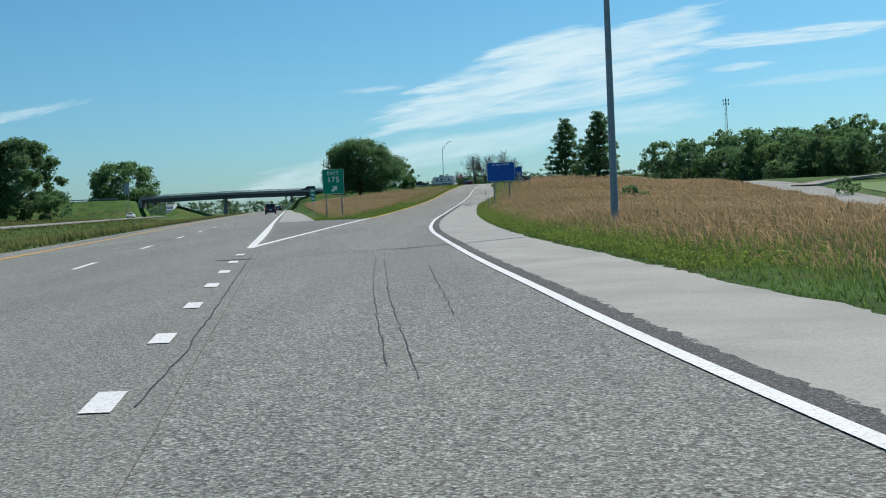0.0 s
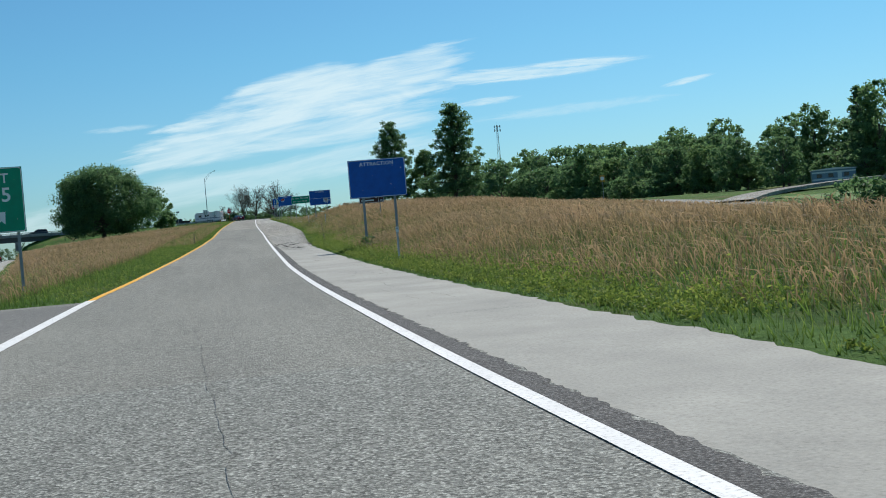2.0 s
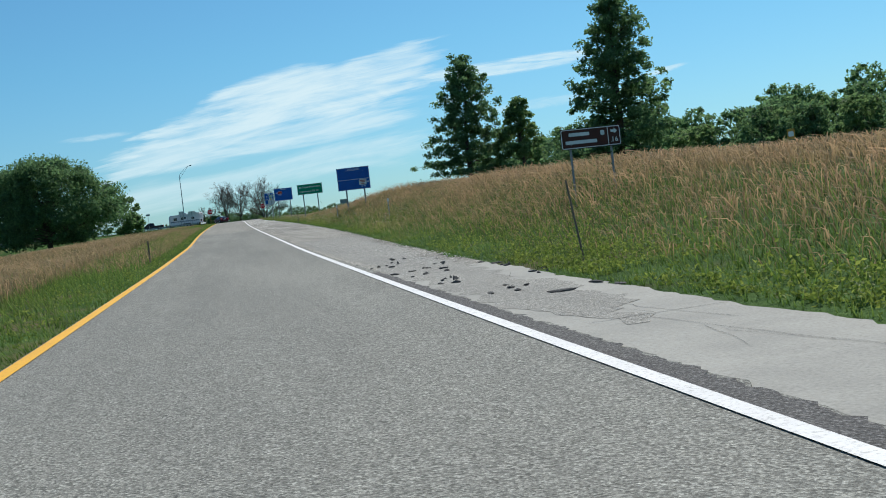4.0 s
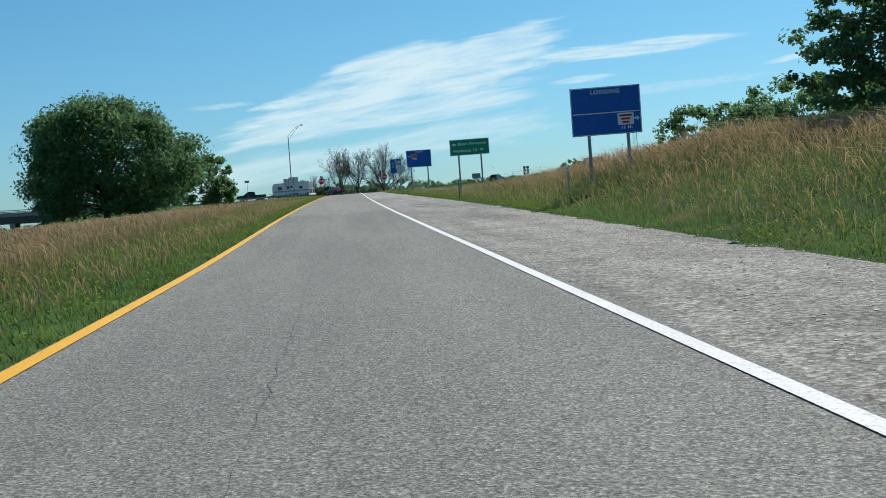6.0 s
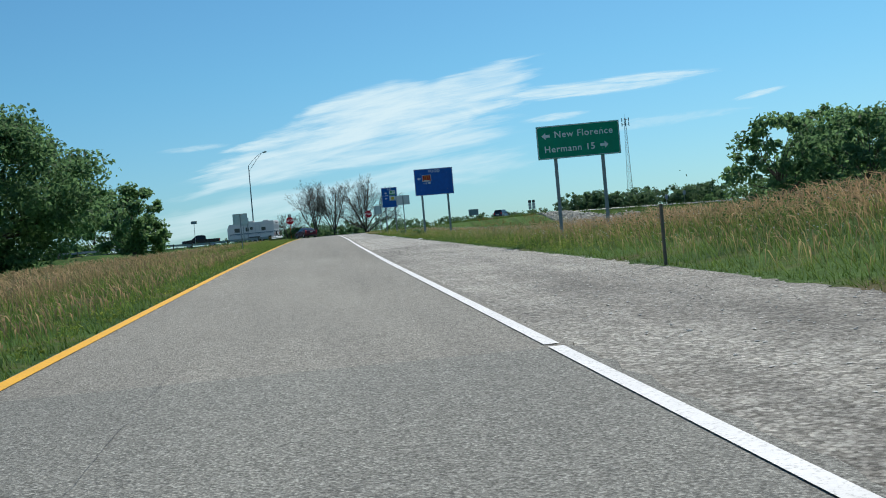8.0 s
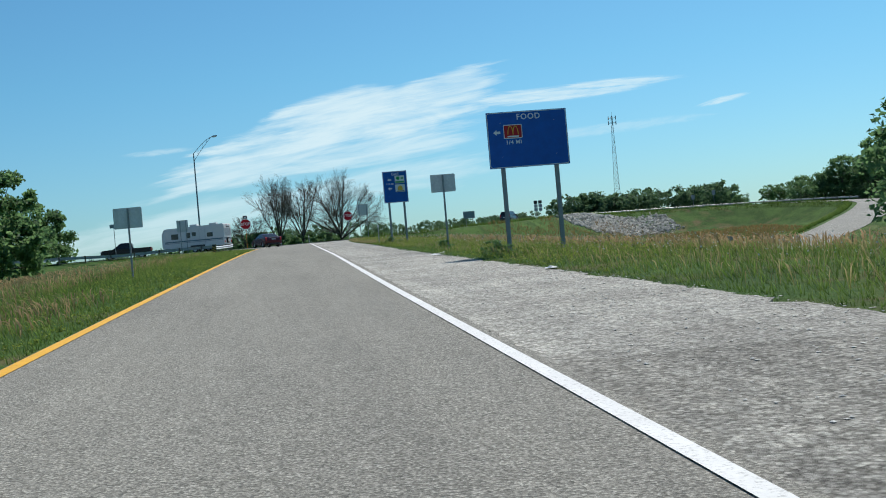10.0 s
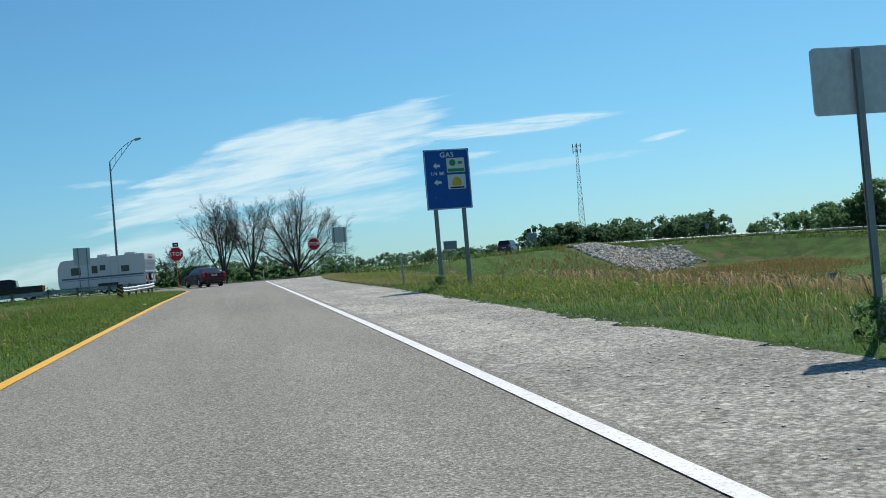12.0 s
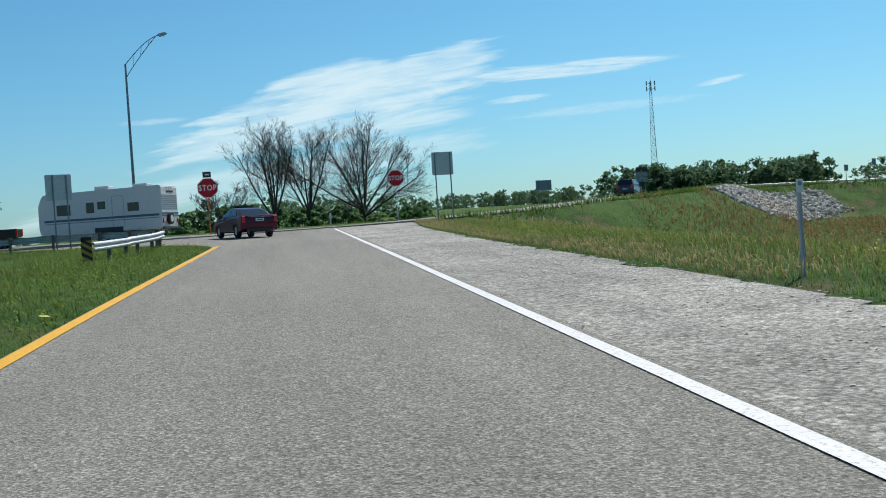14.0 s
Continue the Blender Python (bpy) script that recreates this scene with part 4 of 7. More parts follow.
def guide_sign(name, label, x0, y0, x1, y1, top, bottom, mat, posts, post_w=0.11, border=True, radius=0.09, category="road sign", back=False, group=""):
    """A flat panel on posts. Local x runs along the panel, z = 0 at the ground under its middle."""
    w = math.hypot(x1 - x0, y1 - y0)
    h = top - bottom
    mx, my = (x0 + x1) / 2, (y0 + y1) / 2
    g = ground_at(mx, my)
    ob = thing(name, pose(mx, my, g, 0, 0, math.degrees(math.atan2(y1 - y0, x1 - x0))), label, category, group)
    cz = (top + bottom) / 2 - g
    bm = bmesh.new()
    slab(bm, [(-w / 2, cz - h / 2), (w / 2, cz - h / 2), (w / 2, cz + h / 2), (-w / 2, cz + h / 2)] if not back else rounded(w, h, 0.05, 0, cz), -0.012, 0.012)
    panel = part("panel", bm, mat, ob)
    if border:
        bm = bmesh.new()
        ring(bm, rounded(w - 0.03, h - 0.03, radius, 0, cz), rounded(w - 0.075, h - 0.075, radius - 0.02, 0, cz), -0.017, -0.0125)
        part("border", bm, MAT["sign_white"], ob, "white sign border")
    # stiffening bars on the back
    for fz in () if back else (-0.32, 0.32):
        bm = bmesh.new()
        box(bm, (0, 0.035, cz + fz * h), (w * 0.94, 0.045, 0.06), 0.006)
        part("back_bar", bm, MAT["aluminium"], ob)
    for q in posts:
        px = (q - 0.5) * w
        lx = mx + px * (x1 - x0) / w
        ly = my + px * (y1 - y0) / w
        foot = ground_at(lx, ly) - g - 0.3
        bm = bmesh.new()
        d = post_w
        off = -0.013 - d if back else 0.06
        slab_pts = [(-d / 2, 0.0), (d / 2, 0.0), (d / 2, 0.012), (0.008, 0.012), (0.008, d - 0.012), (d / 2, d - 0.012), (d / 2, d), (-d / 2, d), (-d / 2, d - 0.012), (-0.008, d - 0.012), (-0.008, 0.012), (-d / 2, 0.012)]
        a = [bm.verts.new((px + u, off + v, foot)) for u, v in slab_pts]
        b = [bm.verts.new((px + u, off + v, cz + h / 2 - 0.03)) for u, v in slab_pts]
        for k in range(len(a)):
            j = (k + 1) % len(a)
            bm.faces.new((a[k], a[j], b[j], b[k]))
        bm.faces.new(b[::-1])
        part("post", bm, MAT["post_steel"], ob)
        if not back:
            for bz in (-0.3, 0.3):
                bm = bmesh.new()
                tube(bm, (px, -0.02, cz + bz * h), (px, -0.012, cz + bz * h), 0.014, n=6)
                part("bolt", bm, MAT["steel"], ob)
    return ob, w, h, cz


def arrow(ob, cx, cz, s, ang, mat, y=-0.0165):
    bm = bmesh.new()
    slab(bm, arrow_outline(cx, cz, s, ang), y, -0.0125)
    return part("arrow", bm, mat, ob, "white arrow")


def plate(ob, name, cx, cz, w, h, mat, label, y=-0.019, r=0.04):
    bm = bmesh.new()
    slab(bm, rounded(w, h, r, cx, cz), y, -0.0125)
    return part(name, bm, mat, ob, label)


def bar(parent, cx, cz, w, h, mat, y=-0.022, name="legend_bar"):
    bm = bmesh.new()
    slab(bm, rounded(w, h, min(h, w) * 0.2, cx, cz, 2), y - 0.002, y)
    return part(name, bm, mat, parent)


WH = MAT["sign_white"]
# exit gore sign
ob, w, h, cz = guide_sign("exit_sign", "green exit gore sign with white lettering and arrow", -9.32, 91.86, -7.59, 92.11, 4.79, 2.76, MAT["sign_green"], (0.14, 0.86), 0.09)
letters("EXIT", 0.42, 0, -0.014, cz + 0.66, ob, WH)
letters("175", 0.62, 0, -0.014, cz + 0.14, ob, WH)
arrow(ob, 0.08, cz - 0.58, 0.62, 45, WH)
# attraction board
ob, w, h, cz = guide_sign("attraction_sign", "blank blue attraction board with white heading on two posts", 4.21, 108.43, 6.89, 108.11, 5.30, 3.50, MAT["sign_blue"], (0.23, 0.78), 0.12, group="blue service boards")
letters("ATTRACTION", 0.235, 0.0, -0.014, cz + h / 2 - 0.22, ob, WH)
for dx, dz, s in ((0.62, -0.32, 0.035), (1.15, 0.42, 0.03), (-0.22, 0.12, 0.02)):
    bar(ob, dx, cz + dz, s, s, WH, -0.0135, "scuff_mark")
# lodging board
ob, w, h, cz = guide_sign("lodging_sign", "blue lodging board split by a white line, one logo panel", 8.32, 201.13, 10.98, 200.69, 7.84, 5.98, MAT["sign_blue"], (0.24, 0.80), 0.12, group="blue service boards")
letters("LODGING", 0.23, 0.0, -0.014, cz + h / 2 - 0.2, ob, WH)
bar(ob, 0, cz - 0.08, w - 0.12, 0.035, WH, -0.0135, "divider_line")
lp = plate(ob, "logo_panel", 0.74, cz - 0.36, 0.62, 0.46, WH, "faded white logo panel with red bars")
for dz, ww in ((0.13, 0.5), (0.0, 0.34), (-0.13, 0.28)):
    bar(lp, 0.74, cz - 0.36 + dz, ww, 0.075, MAT["sign_red"])
arrow(ob, 1.17, cz - 0.36, 0.22, 0, WH)
letters("15 MI", 0.17, 0.76, -0.014, cz - 0.70, ob, WH)
# destination sign
ob, w, h, cz = guide_sign("destination_sign", "green destination sign with two place names and arrows", 8.09, 243.85, 11.05, 243.33, 8.88, 7.67, MAT["sign_green"], (0.21, 0.78), 0.12)
letters("New Florence", 0.33, 0.20, -0.014, cz + 0.26, ob, WH)
arrow(ob, -1.17, cz + 0.24, 0.30, 180, WH)
letters("Hermann 15", 0.33, -0.34, -0.014, cz - 0.26, ob, WH)
arrow(ob, 0.93, cz - 0.24, 0.30, 0, WH)
# food board
ob, w, h, cz = guide_sign("food_sign", "blue food board with red logo panel and arrow", 7.40, 283.15, 10.15, 283.13, 10.54, 8.66, MAT["sign_blue"], (0.17, 0.84), 0.13, group="blue service boards")
letters("FOOD", 0.27, 0.06, -0.014, cz + h / 2 - 0.2, ob, WH)
arrow(ob, -1.05, cz + 0.26, 0.24, 180, WH)
lp = plate(ob, "logo_panel", -0.50, cz + 0.27, 0.64, 0.47, WH, "red logo panel with a gold double arch")
plate(ob, "logo_field", -0.50, cz + 0.27, 0.59, 0.42, MAT["sign_red"], "red logo field", -0.021)
bm = bmesh.new()
for sx in (-0.088, 0.088):
    pts = [(-0.50 + sx + 0.088 * math.cos(radians(a)), cz + 0.17 + 0.28 * math.sin(radians(a))) for a in range(0, 181, 15)]
    for (xa, za), (xb, zb) in zip(pts, pts[1:]):
        tube(bm, (xa, -0.024, za), (xb, -0.024, zb), 0.014, n=5)
part("logo_mark", bm, MAT["logo_gold"], lp, "gold double arch mark")
bar(lp, -0.50, cz + 0.105, 0.40, 0.05, WH)
letters("1/4 MI", 0.19, -0.50, -0.014, cz - 0.09, ob, WH)
# gas board
ob, w, h, cz = guide_sign("gas_sign", "tall blue gas board with two logo panels and arrows", 7.50, 319.76, 9.11, 319.88, 11.58, 9.52, MAT["sign_blue"], (0.20, 0.82), 0.12, group="blue service boards")
letters("GAS", 0.25, 0.02, -0.014, cz + h / 2 - 0.2, ob, WH)
for k, dz in enumerate((0.47, -0.10)):
    arrow(ob, -0.37, cz + dz, 0.26, 180, WH)
    lp = plate(ob, "logo_panel", 0.31, cz + dz, 0.64, 0.50, WH, ("white and green logo panel", "white logo panel with a gold shell shape")[k])
    if k == 0:
        bm = bmesh.new()
        slab(bm, [(0.20 + 0.11 * math.cos(a * math.pi / 8) * (1 + 0.12 * (a % 2)), cz + dz + 0.09 + 0.11 * math.sin(a * math.pi / 8) * (1 + 0.12 * (a % 2))) for a in range(16)], -0.024, -0.0195)
        part("logo_mark", bm, MAT["logo_green"], lp, "green sunburst mark")
        bar(lp, 0.31, cz + dz - 0.17, 0.60, 0.11, MAT["logo_green"])
        bar(lp, 0.47, cz + dz + 0.08, 0.16, 0.09, MAT["logo_green"])
    else:
        bm = bmesh.new()
        slab(bm, [(0.31 + 0.17 * math.cos(radians(a)), cz + dz - 0.05 + 0.22 * math.sin(radians(a))) for a in range(-20, 201, 20)] + [(0.25, cz + dz - 0.14), (0.37, cz + dz - 0.14)], -0.024, -0.0195)
        part("logo_mark", bm, MAT["logo_gold"], lp, "gold shell shape")
        bar(lp, 0.31, cz + dz - 0.20, 0.5, 0.055, MAT["sign_black"])
letters("1/4 MI", 0.17, -0.36, -0.014, cz + 0.20, ob, WH)
# brown sign in the field
ob, w, h, cz = guide_sign("historic_site_sign", "brown historic site sign with pale lettering standing in tall grass", 7.87, 138.18, 9.68, 138.20, 4.63, 4.05, MAT["sign_brown"], (0.16, 0.84), 0.05, radius=0.05)
bar(ob, -0.35, cz + 0.12, 0.62, 0.10, WH, -0.0135)
bar(ob, -0.30, cz - 0.10, 0.95, 0.10, WH, -0.0135)
bar(ob, 0.36, cz + 0.11, 0.12, 0.14, WH, -0.0135, "pictogram")
bar(ob, 0.52, cz, 0.02, h - 0.06, WH, -0.0135, "divider_line")
letters("16", 0.19, 0.71, -0.014, cz - 0.12, ob, WH)
arrow(ob, 0.71, cz + 0.13, 0.2, 0, WH)
# backs of signs that face the other way
guide_sign("sign_back", "bare grey back of a sign on one steel post", 6.83, 293.36, 7.88, 293.34, 9.32, 8.57, MAT["aluminium"], (0.5,), 0.07, False, back=True, group="signs seen from behind")
guide_sign("sign_back", "bare grey back of a sign on two posts", 9.96, 375.44, 11.18, 375.51, 12.22, 10.92, MAT["aluminium"], (0.15, 0.86), 0.06, False, back=True, group="signs seen from behind")
guide_sign("sign_back", "bare grey back of a sign on two posts beside the guardrail", -9.76, 368.22, -8.63, 368.70, 11.69, 10.45, MAT["aluminium"], (0.28, 0.80), 0.06, False, back=True, group="signs seen from behind")
guide_sign("sign_back", "bare grey back of a wide sign beside the ramp", -6.03, 291.80, -4.91, 291.60, 8.83, 8.02, MAT["aluminium"], (0.52,), 0.06, False, back=True, group="signs seen from behind")
guide_sign("sign_back", "dark back of a sign beyond the crossroad", 37.2, 463.0, 39.6, 463.8, 13.4, 12.0, MAT["pole_steel"], (0.2, 0.8), 0.08, False, back=True, group="signs seen from behind")
ob, w, h, cz = guide_sign("mile_sign", "narrow green mile sign beside the highway shoulder", -15.15, 123.5, -14.63, 123.6, 3.95, 2.55, MAT["sign_green"], (0.5,), 0.06, radius=0.05)
for k, dz in enumerate((0.45, 0.0, -0.42)):
    bar(ob, 0, cz + dz, 0.3, 0.22, WH, -0.0135)
ob, w, h, cz = guide_sign("distant_sign", "dark narrow sign pair across the highway", -92.0, 300.0, -90.6, 300.0, 11.4, 8.4, MAT["pole_steel"], (0.2, 0.8), 0.1, False)


def stop_sign(x, y, zc, d, label, topper):
    g = ground_at(x, y)
    ob = thing("stop_sign", pose(x, y, g), label, "stop sign", "stop signs at the crossroad")
    zl = zc - g
    octo = lambda r: [(r * math.cos(radians(22.5 + 45 * k)), zl + r * math.sin(radians(22.5 + 45 * k))) for k in range(8)]
    r = d / 2 / math.cos(radians(22.5))
    bm = bmesh.new()
    slab(bm, octo(r), -0.006, 0.006)
    part("panel", bm, MAT["sign_red"], ob)
    bm = bmesh.new()
    ring(bm, octo(r * 0.985), octo(r * 0.93), -0.011, -0.0065)
    part("border", bm, WH, ob, "white border")
    letters("STOP", d * 0.40, 0, -0.010, zl, ob, WH, squeeze=0.86)
    bm = bmesh.new()
    box(bm, (0, 0.035, (zl - 0.1) / 2), (0.06, 0.05, zl + 0.5), 0.006)
    part("post", bm, MAT["steel"] if not topper else MAT["orange"], ob, "reddish steel post" if topper else "")
    if topper:
        bm = bmesh.new()
        box(bm, (0.0, 0.0, zl + d / 2 + 0.22), (0.5, 0.03, 0.36), 0.005)
        top = part("top_plate", bm, MAT["sign_black"], ob, "dark plate with a pale arrow")
        bar(top, 0.02, zl + d / 2 + 0.22, 0.26, 0.1, WH, -0.017)
    return ob


stop_sign(-2.93, 383.4, 11.32, 1.22, "red octagonal stop sign with a dark plate on top", True)
stop_sign(10.18, 395.5, 11.80, 1.22, "red octagonal stop sign on a steel post by the gravel", False)


def marker_post(x, y, h, label, white_top=True, lean=0.0, name="marker_post", r=0.035):
    g = ground_at(x, y)
    ob = thing(name, pose(x, y, g, 0, lean, 0), label, "marker post", "roadside posts")
    bm = bmesh.new()
    a = [(-r, 0.02), (-r * 0.5, -0.0), (r * 0.5, -0.0), (r, 0.02), (r, 0.026), (r * 0.45, 0.008), (-r * 0.45, 0.008), (-r, 0.026)]
    lo = [bm.verts.new((u, v, -0.2)) for u, v in a]
    hi = [bm.verts.new((u, v, h)) for u, v in a]
    for k in range(len(a)):
        j = (k + 1) % len(a)
        bm.faces.new((lo[k], lo[j], hi[j], hi[k]))
    bm.faces.new(hi)
    part("post", bm, MAT["steel"] if white_top else MAT["wood"], ob)
    if white_top:
        bm = bmesh.new()
        slab(bm, rounded(0.10, 0.18, 0.02, 0, h - 0.09), -0.012, -0.004)
        q = part("marker_plate", bm, WH, ob, "white marker plate")
        bm = bmesh.new()
        tube(bm, (0, -0.016, h - 0.06), (0, -0.012, h - 0.06), 0.03, n=10)
        part("reflector", bm, MAT["post_steel"], q, "dark round reflector")
    return ob


marker_post(4.15, 93.0, 1.15, "grey steel marker post with a white plate in the grass")
marker_post(4.2, 126.1, 1.45, "thin weathered post leaning in the grass", False, -7.0, r=0.018)
marker_post(8.0, 201.0, 1.2, "grey steel marker post with a white plate in the weeds")
marker_post(6.45, 225.0, 1.2, "dark weathered post near the destination sign", False)
marker_post(-4.95, 158.0, 1.0, "thin dark post in the grass between ramp and highway", False)
marker_post(7.55, 326.3, 1.3, "grey steel marker post with a white plate beside gravel")
marker_post(7.9, 172.0, 1.2, "grey steel marker post with a white plate on the bank")
marker_post(4.4, 381.5, 0.9, "white delineator post at the ramp's end", True)
marker_post(-1.1, 392.0, 1.1, "white delineator post beyond the crossroad", True)
marker_post(1.2, 394.0, 1.1, "white delineator post beyond the crossroad", True)


def small_sign(x, y, top, w, h, mat, label, rot=0.0, name="small_sign", bars=0):
    g = ground_at(x, y)
    ob = thing(name, pose(x, y, g, 0, 0, rot), label, "road sign")
    zl = top - g
    bm = bmesh.new()
    slab(bm, rounded(w, h, 0.04, 0, zl - h / 2), -0.006, 0.006)
    part("panel", bm, mat, ob)
    bm = bmesh.new()
    box(bm, (0, 0.04, (zl - 0.25) / 2), (0.06, 0.06, zl + 0.2), 0.006)
    part("post", bm, MAT["post_steel"], ob)
    for k in range(bars):
        bar(ob, (k - (bars - 1) / 2) * w / bars, zl - h / 2, w / bars * 0.7, h * 0.5, WH if mat is not WH else MAT["sign_black"], -0.007)
    return ob


small_sign(-16.7, 372.0, 12.0, 0.85, 0.42, MAT["pole_steel"], "small dark sign on a tall post beside the guardrail")
small_sign(44.8, 192.4, 6.75, 0.62, 0.85, MAT["sign_yellow"], "yellow curve sign beside the outer road", -20, bars=1)
small_sign(87.7, 472.0, 13.3, 0.95, 0.95, MAT["pole_steel"], "dark sign back beside the curve's guardrail", 25)
small_sign(92.3, 472.0, 14.0, 1.0, 1.0, MAT["pole_steel"], "tall dark sign back beside the curve's guardrail", 25)
small_sign(-24.0, 370.5, 10.6, 1.9, 0.55, WH, "white and black sign by the guardrail", bars=3)
small_sign(49.0, 365.5, 4.45, 1.1, 0.5, MAT["sign_yellow"], "yellow arrow sign on a post in the hollow", 20, bars=1)
small_sign(53.0, 372.0, 4.9, 1.1, 0.45, MAT["pole_steel"], "dark sign on a post in the hollow", 20)
# route marker assembly: two posts, each with three stacked plates
ob = thing("route_marker", pose(52.0, 462.0, ground_at(52.0, 462.0), 0, 0, 0), "stacked dark route marker plates on two posts", "road sign")
zt = 14.4 - ground_at(52.0, 462.0)
for sx in (-0.45, 0.45):
    bm = bmesh.new()
    box(bm, (sx, 0.05, zt / 2), (0.07, 0.06, zt), 0.006)
    part("post", bm, MAT["post_steel"], ob)
    for k in range(3):
        bm = bmesh.new()
        slab(bm, rounded(0.72, 0.62, 0.05, sx, zt - 0.35 - 0.72 * k), -0.006, 0.006)
        part("plate", bm, MAT["pole_steel"] if k else MAT["sign_black"], ob)


# ---- street lamps ----
def street_lamp(x, y, base, h, arm, rise, rot, label):
    ob = thing("street_lamp", pose(x, y, base, 0, 0, rot), label, "street lamp", "tall highway lamps")
    bm = bmesh.new()
    tube(bm, (0, 0, 0.0), (0, 0, 0.08), 0.26, 0.26, 16)
    part("base_plate", bm, MAT["steel"], ob)
    bm = bmesh.new()
    tube(bm, (0, 0, 0.05), (0, 0, h), 0.135, 0.075, 16)
    part("pole", bm, MAT["pole_steel"], ob, smooth=False)
    bm = bmesh.new()
    n = 8
    up = [(arm * k / n, 0, h - 0.05 + rise * math.sin(k / n * 1.35) / math.sin(1.35)) for k in range(n + 1)]
    lo = [(arm * k / n * 0.92, 0, h - 1.1 + (rise + 0.95) * (k / n) ** 0.9) for k in range(n + 1)]
    for q in (up, lo):
        for a, b in zip(q, q[1:]):
            tube(bm, a, b, 0.032, n=6)
    for k in (2, 4, 6):
        tube(bm, up[k], lo[k], 0.018, n=5)
    part("truss_arm", bm, MAT["pole_steel"], ob)
    bm = bmesh.new()
    tip = up[-1]
    slab(bm, [(tip[0] - 0.1, tip[2] - 0.02), (tip[0] + 0.12, tip[2] - 0.12), (tip[0] + 0.62, tip[2] + 0.02), (tip[0] + 0.72, tip[2] + 0.12), (tip[0] + 0.55, tip[2] + 0.19), (tip[0] + 0.1, tip[2] + 0.11)], -0.15, 0.15)
    head = part("lamp_head", bm, MAT["steel"], ob)
    bm = bmesh.new()
    box(bm, (tip[0] + 0.36, 0, tip[2] - 0.06), (0.34, 0.2, 0.05), 0.02)
    part("lens", bm, MAT["clear_lamp"], head, "clear lens")
    return ob


street_lamp(8.0, 38.0, ground_at(8.0, 38.0) - 0.04, 12.6, 2.6, 1.9, 190, "tall grey steel highway lamp standing in the verge")
street_lamp(-9.5, 403.0, ground_at(-9.5, 403.0) - 0.04, 13.6, 2.7, 2.1, -10, "tall grey highway lamp with truss arm by the crossroad")


# ---- guardrail ----
def beam(bm, P, face):
    """A W-shaped steel beam along the points P; face: +1 or -1, the side that it bulges to."""
    prof = [(0.0, -0.155), (0.04, -0.135), (0.075, -0.10), (0.075, -0.06), (0.02, -0.02), (0.02, 0.02), (0.075, 0.06), (0.075, 0.10), (0.04, 0.135), (0.0, 0.155)]
    P = np.asarray(P)
    t = np.gradient(P[:, :2], axis=0)
    t /= np.linalg.norm(t, axis=1)[:, None]
    rows_v = []
    for q, (tx, ty) in zip(P, t):
        nx, ny = ty * face, -tx * face
        rows_v.append([bm.verts.new((q[0] + nx * u, q[1] + ny * u, q[2] + v)) for u, v in prof] + [bm.verts.new((q[0] + nx * (u - 0.006), q[1] + ny * (u - 0.006), q[2] + v)) for u, v in prof[::-1]])
    for a, b in zip(rows_v, rows_v[1:]):
        for k in range(len(a)):
            j = (k + 1) % len(a)
            bm.faces.new((a[k], a[j], b[j], b[k]))
    bm.faces.new(rows_v[0])
    bm.faces.new(rows_v[-1][::-1])


def guardrail(points, label, step=1.9, face=1, rail_mat="steel"):
    P = dense([(x, y, 0) for x, y in points], 0.9)
    gz = land(P[:, 0], P[:, 1])
    gz = np.convolve(np.pad(gz, 3, mode="edge"), np.ones(7) / 7, mode="valid")
    P[:, 2] = gz + 0.56
    ob = thing("guardrail", Matrix.Identity(4), label, "guardrail", "guardrails")
    bm = bmesh.new()
    beam(bm, P, face)
    part("rail_beam", bm, MAT[rail_mat], ob)
    s, last = 0.0, -9.0
    me = None
    for k in range(len(P)):
        if k:
            s += float(np.linalg.norm(P[k, :2] - P[k - 1, :2]))
        if s - last < step:
            continue
        last = s
        if me is None:
            bm = bmesh.new()
            box(bm, (0, 0, -0.3), (0.13, 0.16, 1.1), 0.01)
            po = part("post", bm, MAT["wood"], ob)
            me = po.data
        else:
            po = new("post", me)
            po.parent = ob
        po.location = (P[k, 0] - 0.11 * face, P[k, 1], P[k, 2] - 0.05)
    return ob


guardrail([(-5.0, 349.5), (-4.5, 355), (-3.95, 361), (-4.3, 364.5), (-6.6, 367.6), (-11, 370.0), (-17, 371.0), (-25, 371.2), (-45, 367.2)], "galvanized guardrail curving from the ramp to the bridge", face=1)
guardrail([(63, 465.5), (74.5, 470.8), (91, 471.2), (105.5, 463), (113, 450.5)], "galvanized guardrail round the outside of the curve", face=1)
guardrail([(-112, 355.8), (-150, 349.5), (-200, 341.5)], "galvanized guardrail on the fill beyond the bridge", face=1)
# hazard marker at the rail's end
ob = thing("hazard_marker", pose(-5.12, 349.1, ground_at(-5.12, 349.1)), "yellow and black striped marker at the guardrail's end", "road sign")
bm = bmesh.new()
slab(bm, [(-0.17, 0.12), (0.17, 0.12), (0.17, 0.92), (-0.17, 0.92)], -0.01, 0.01)
mk = part("panel", bm, MAT["sign_yellow"], ob)
for k in range(4):
    z0 = 0.14 + k * 0.22
    bm = bmesh.new()
    slab(bm, [(-0.165, min(z0 + 0.20, 0.80)), (0.165, z0), (0.165, z0 + 0.11), (-0.165, min(z0 + 0.31, 0.915))], -0.014, -0.0105)
    part("stripe", bm, MAT["sign_black"], mk, "black diagonal stripe")
bm = bmesh.new()
box(bm, (0, 0.05, 0.3), (0.1, 0.08, 1.0), 0.01)
part("post", bm, MAT["wood"], ob)


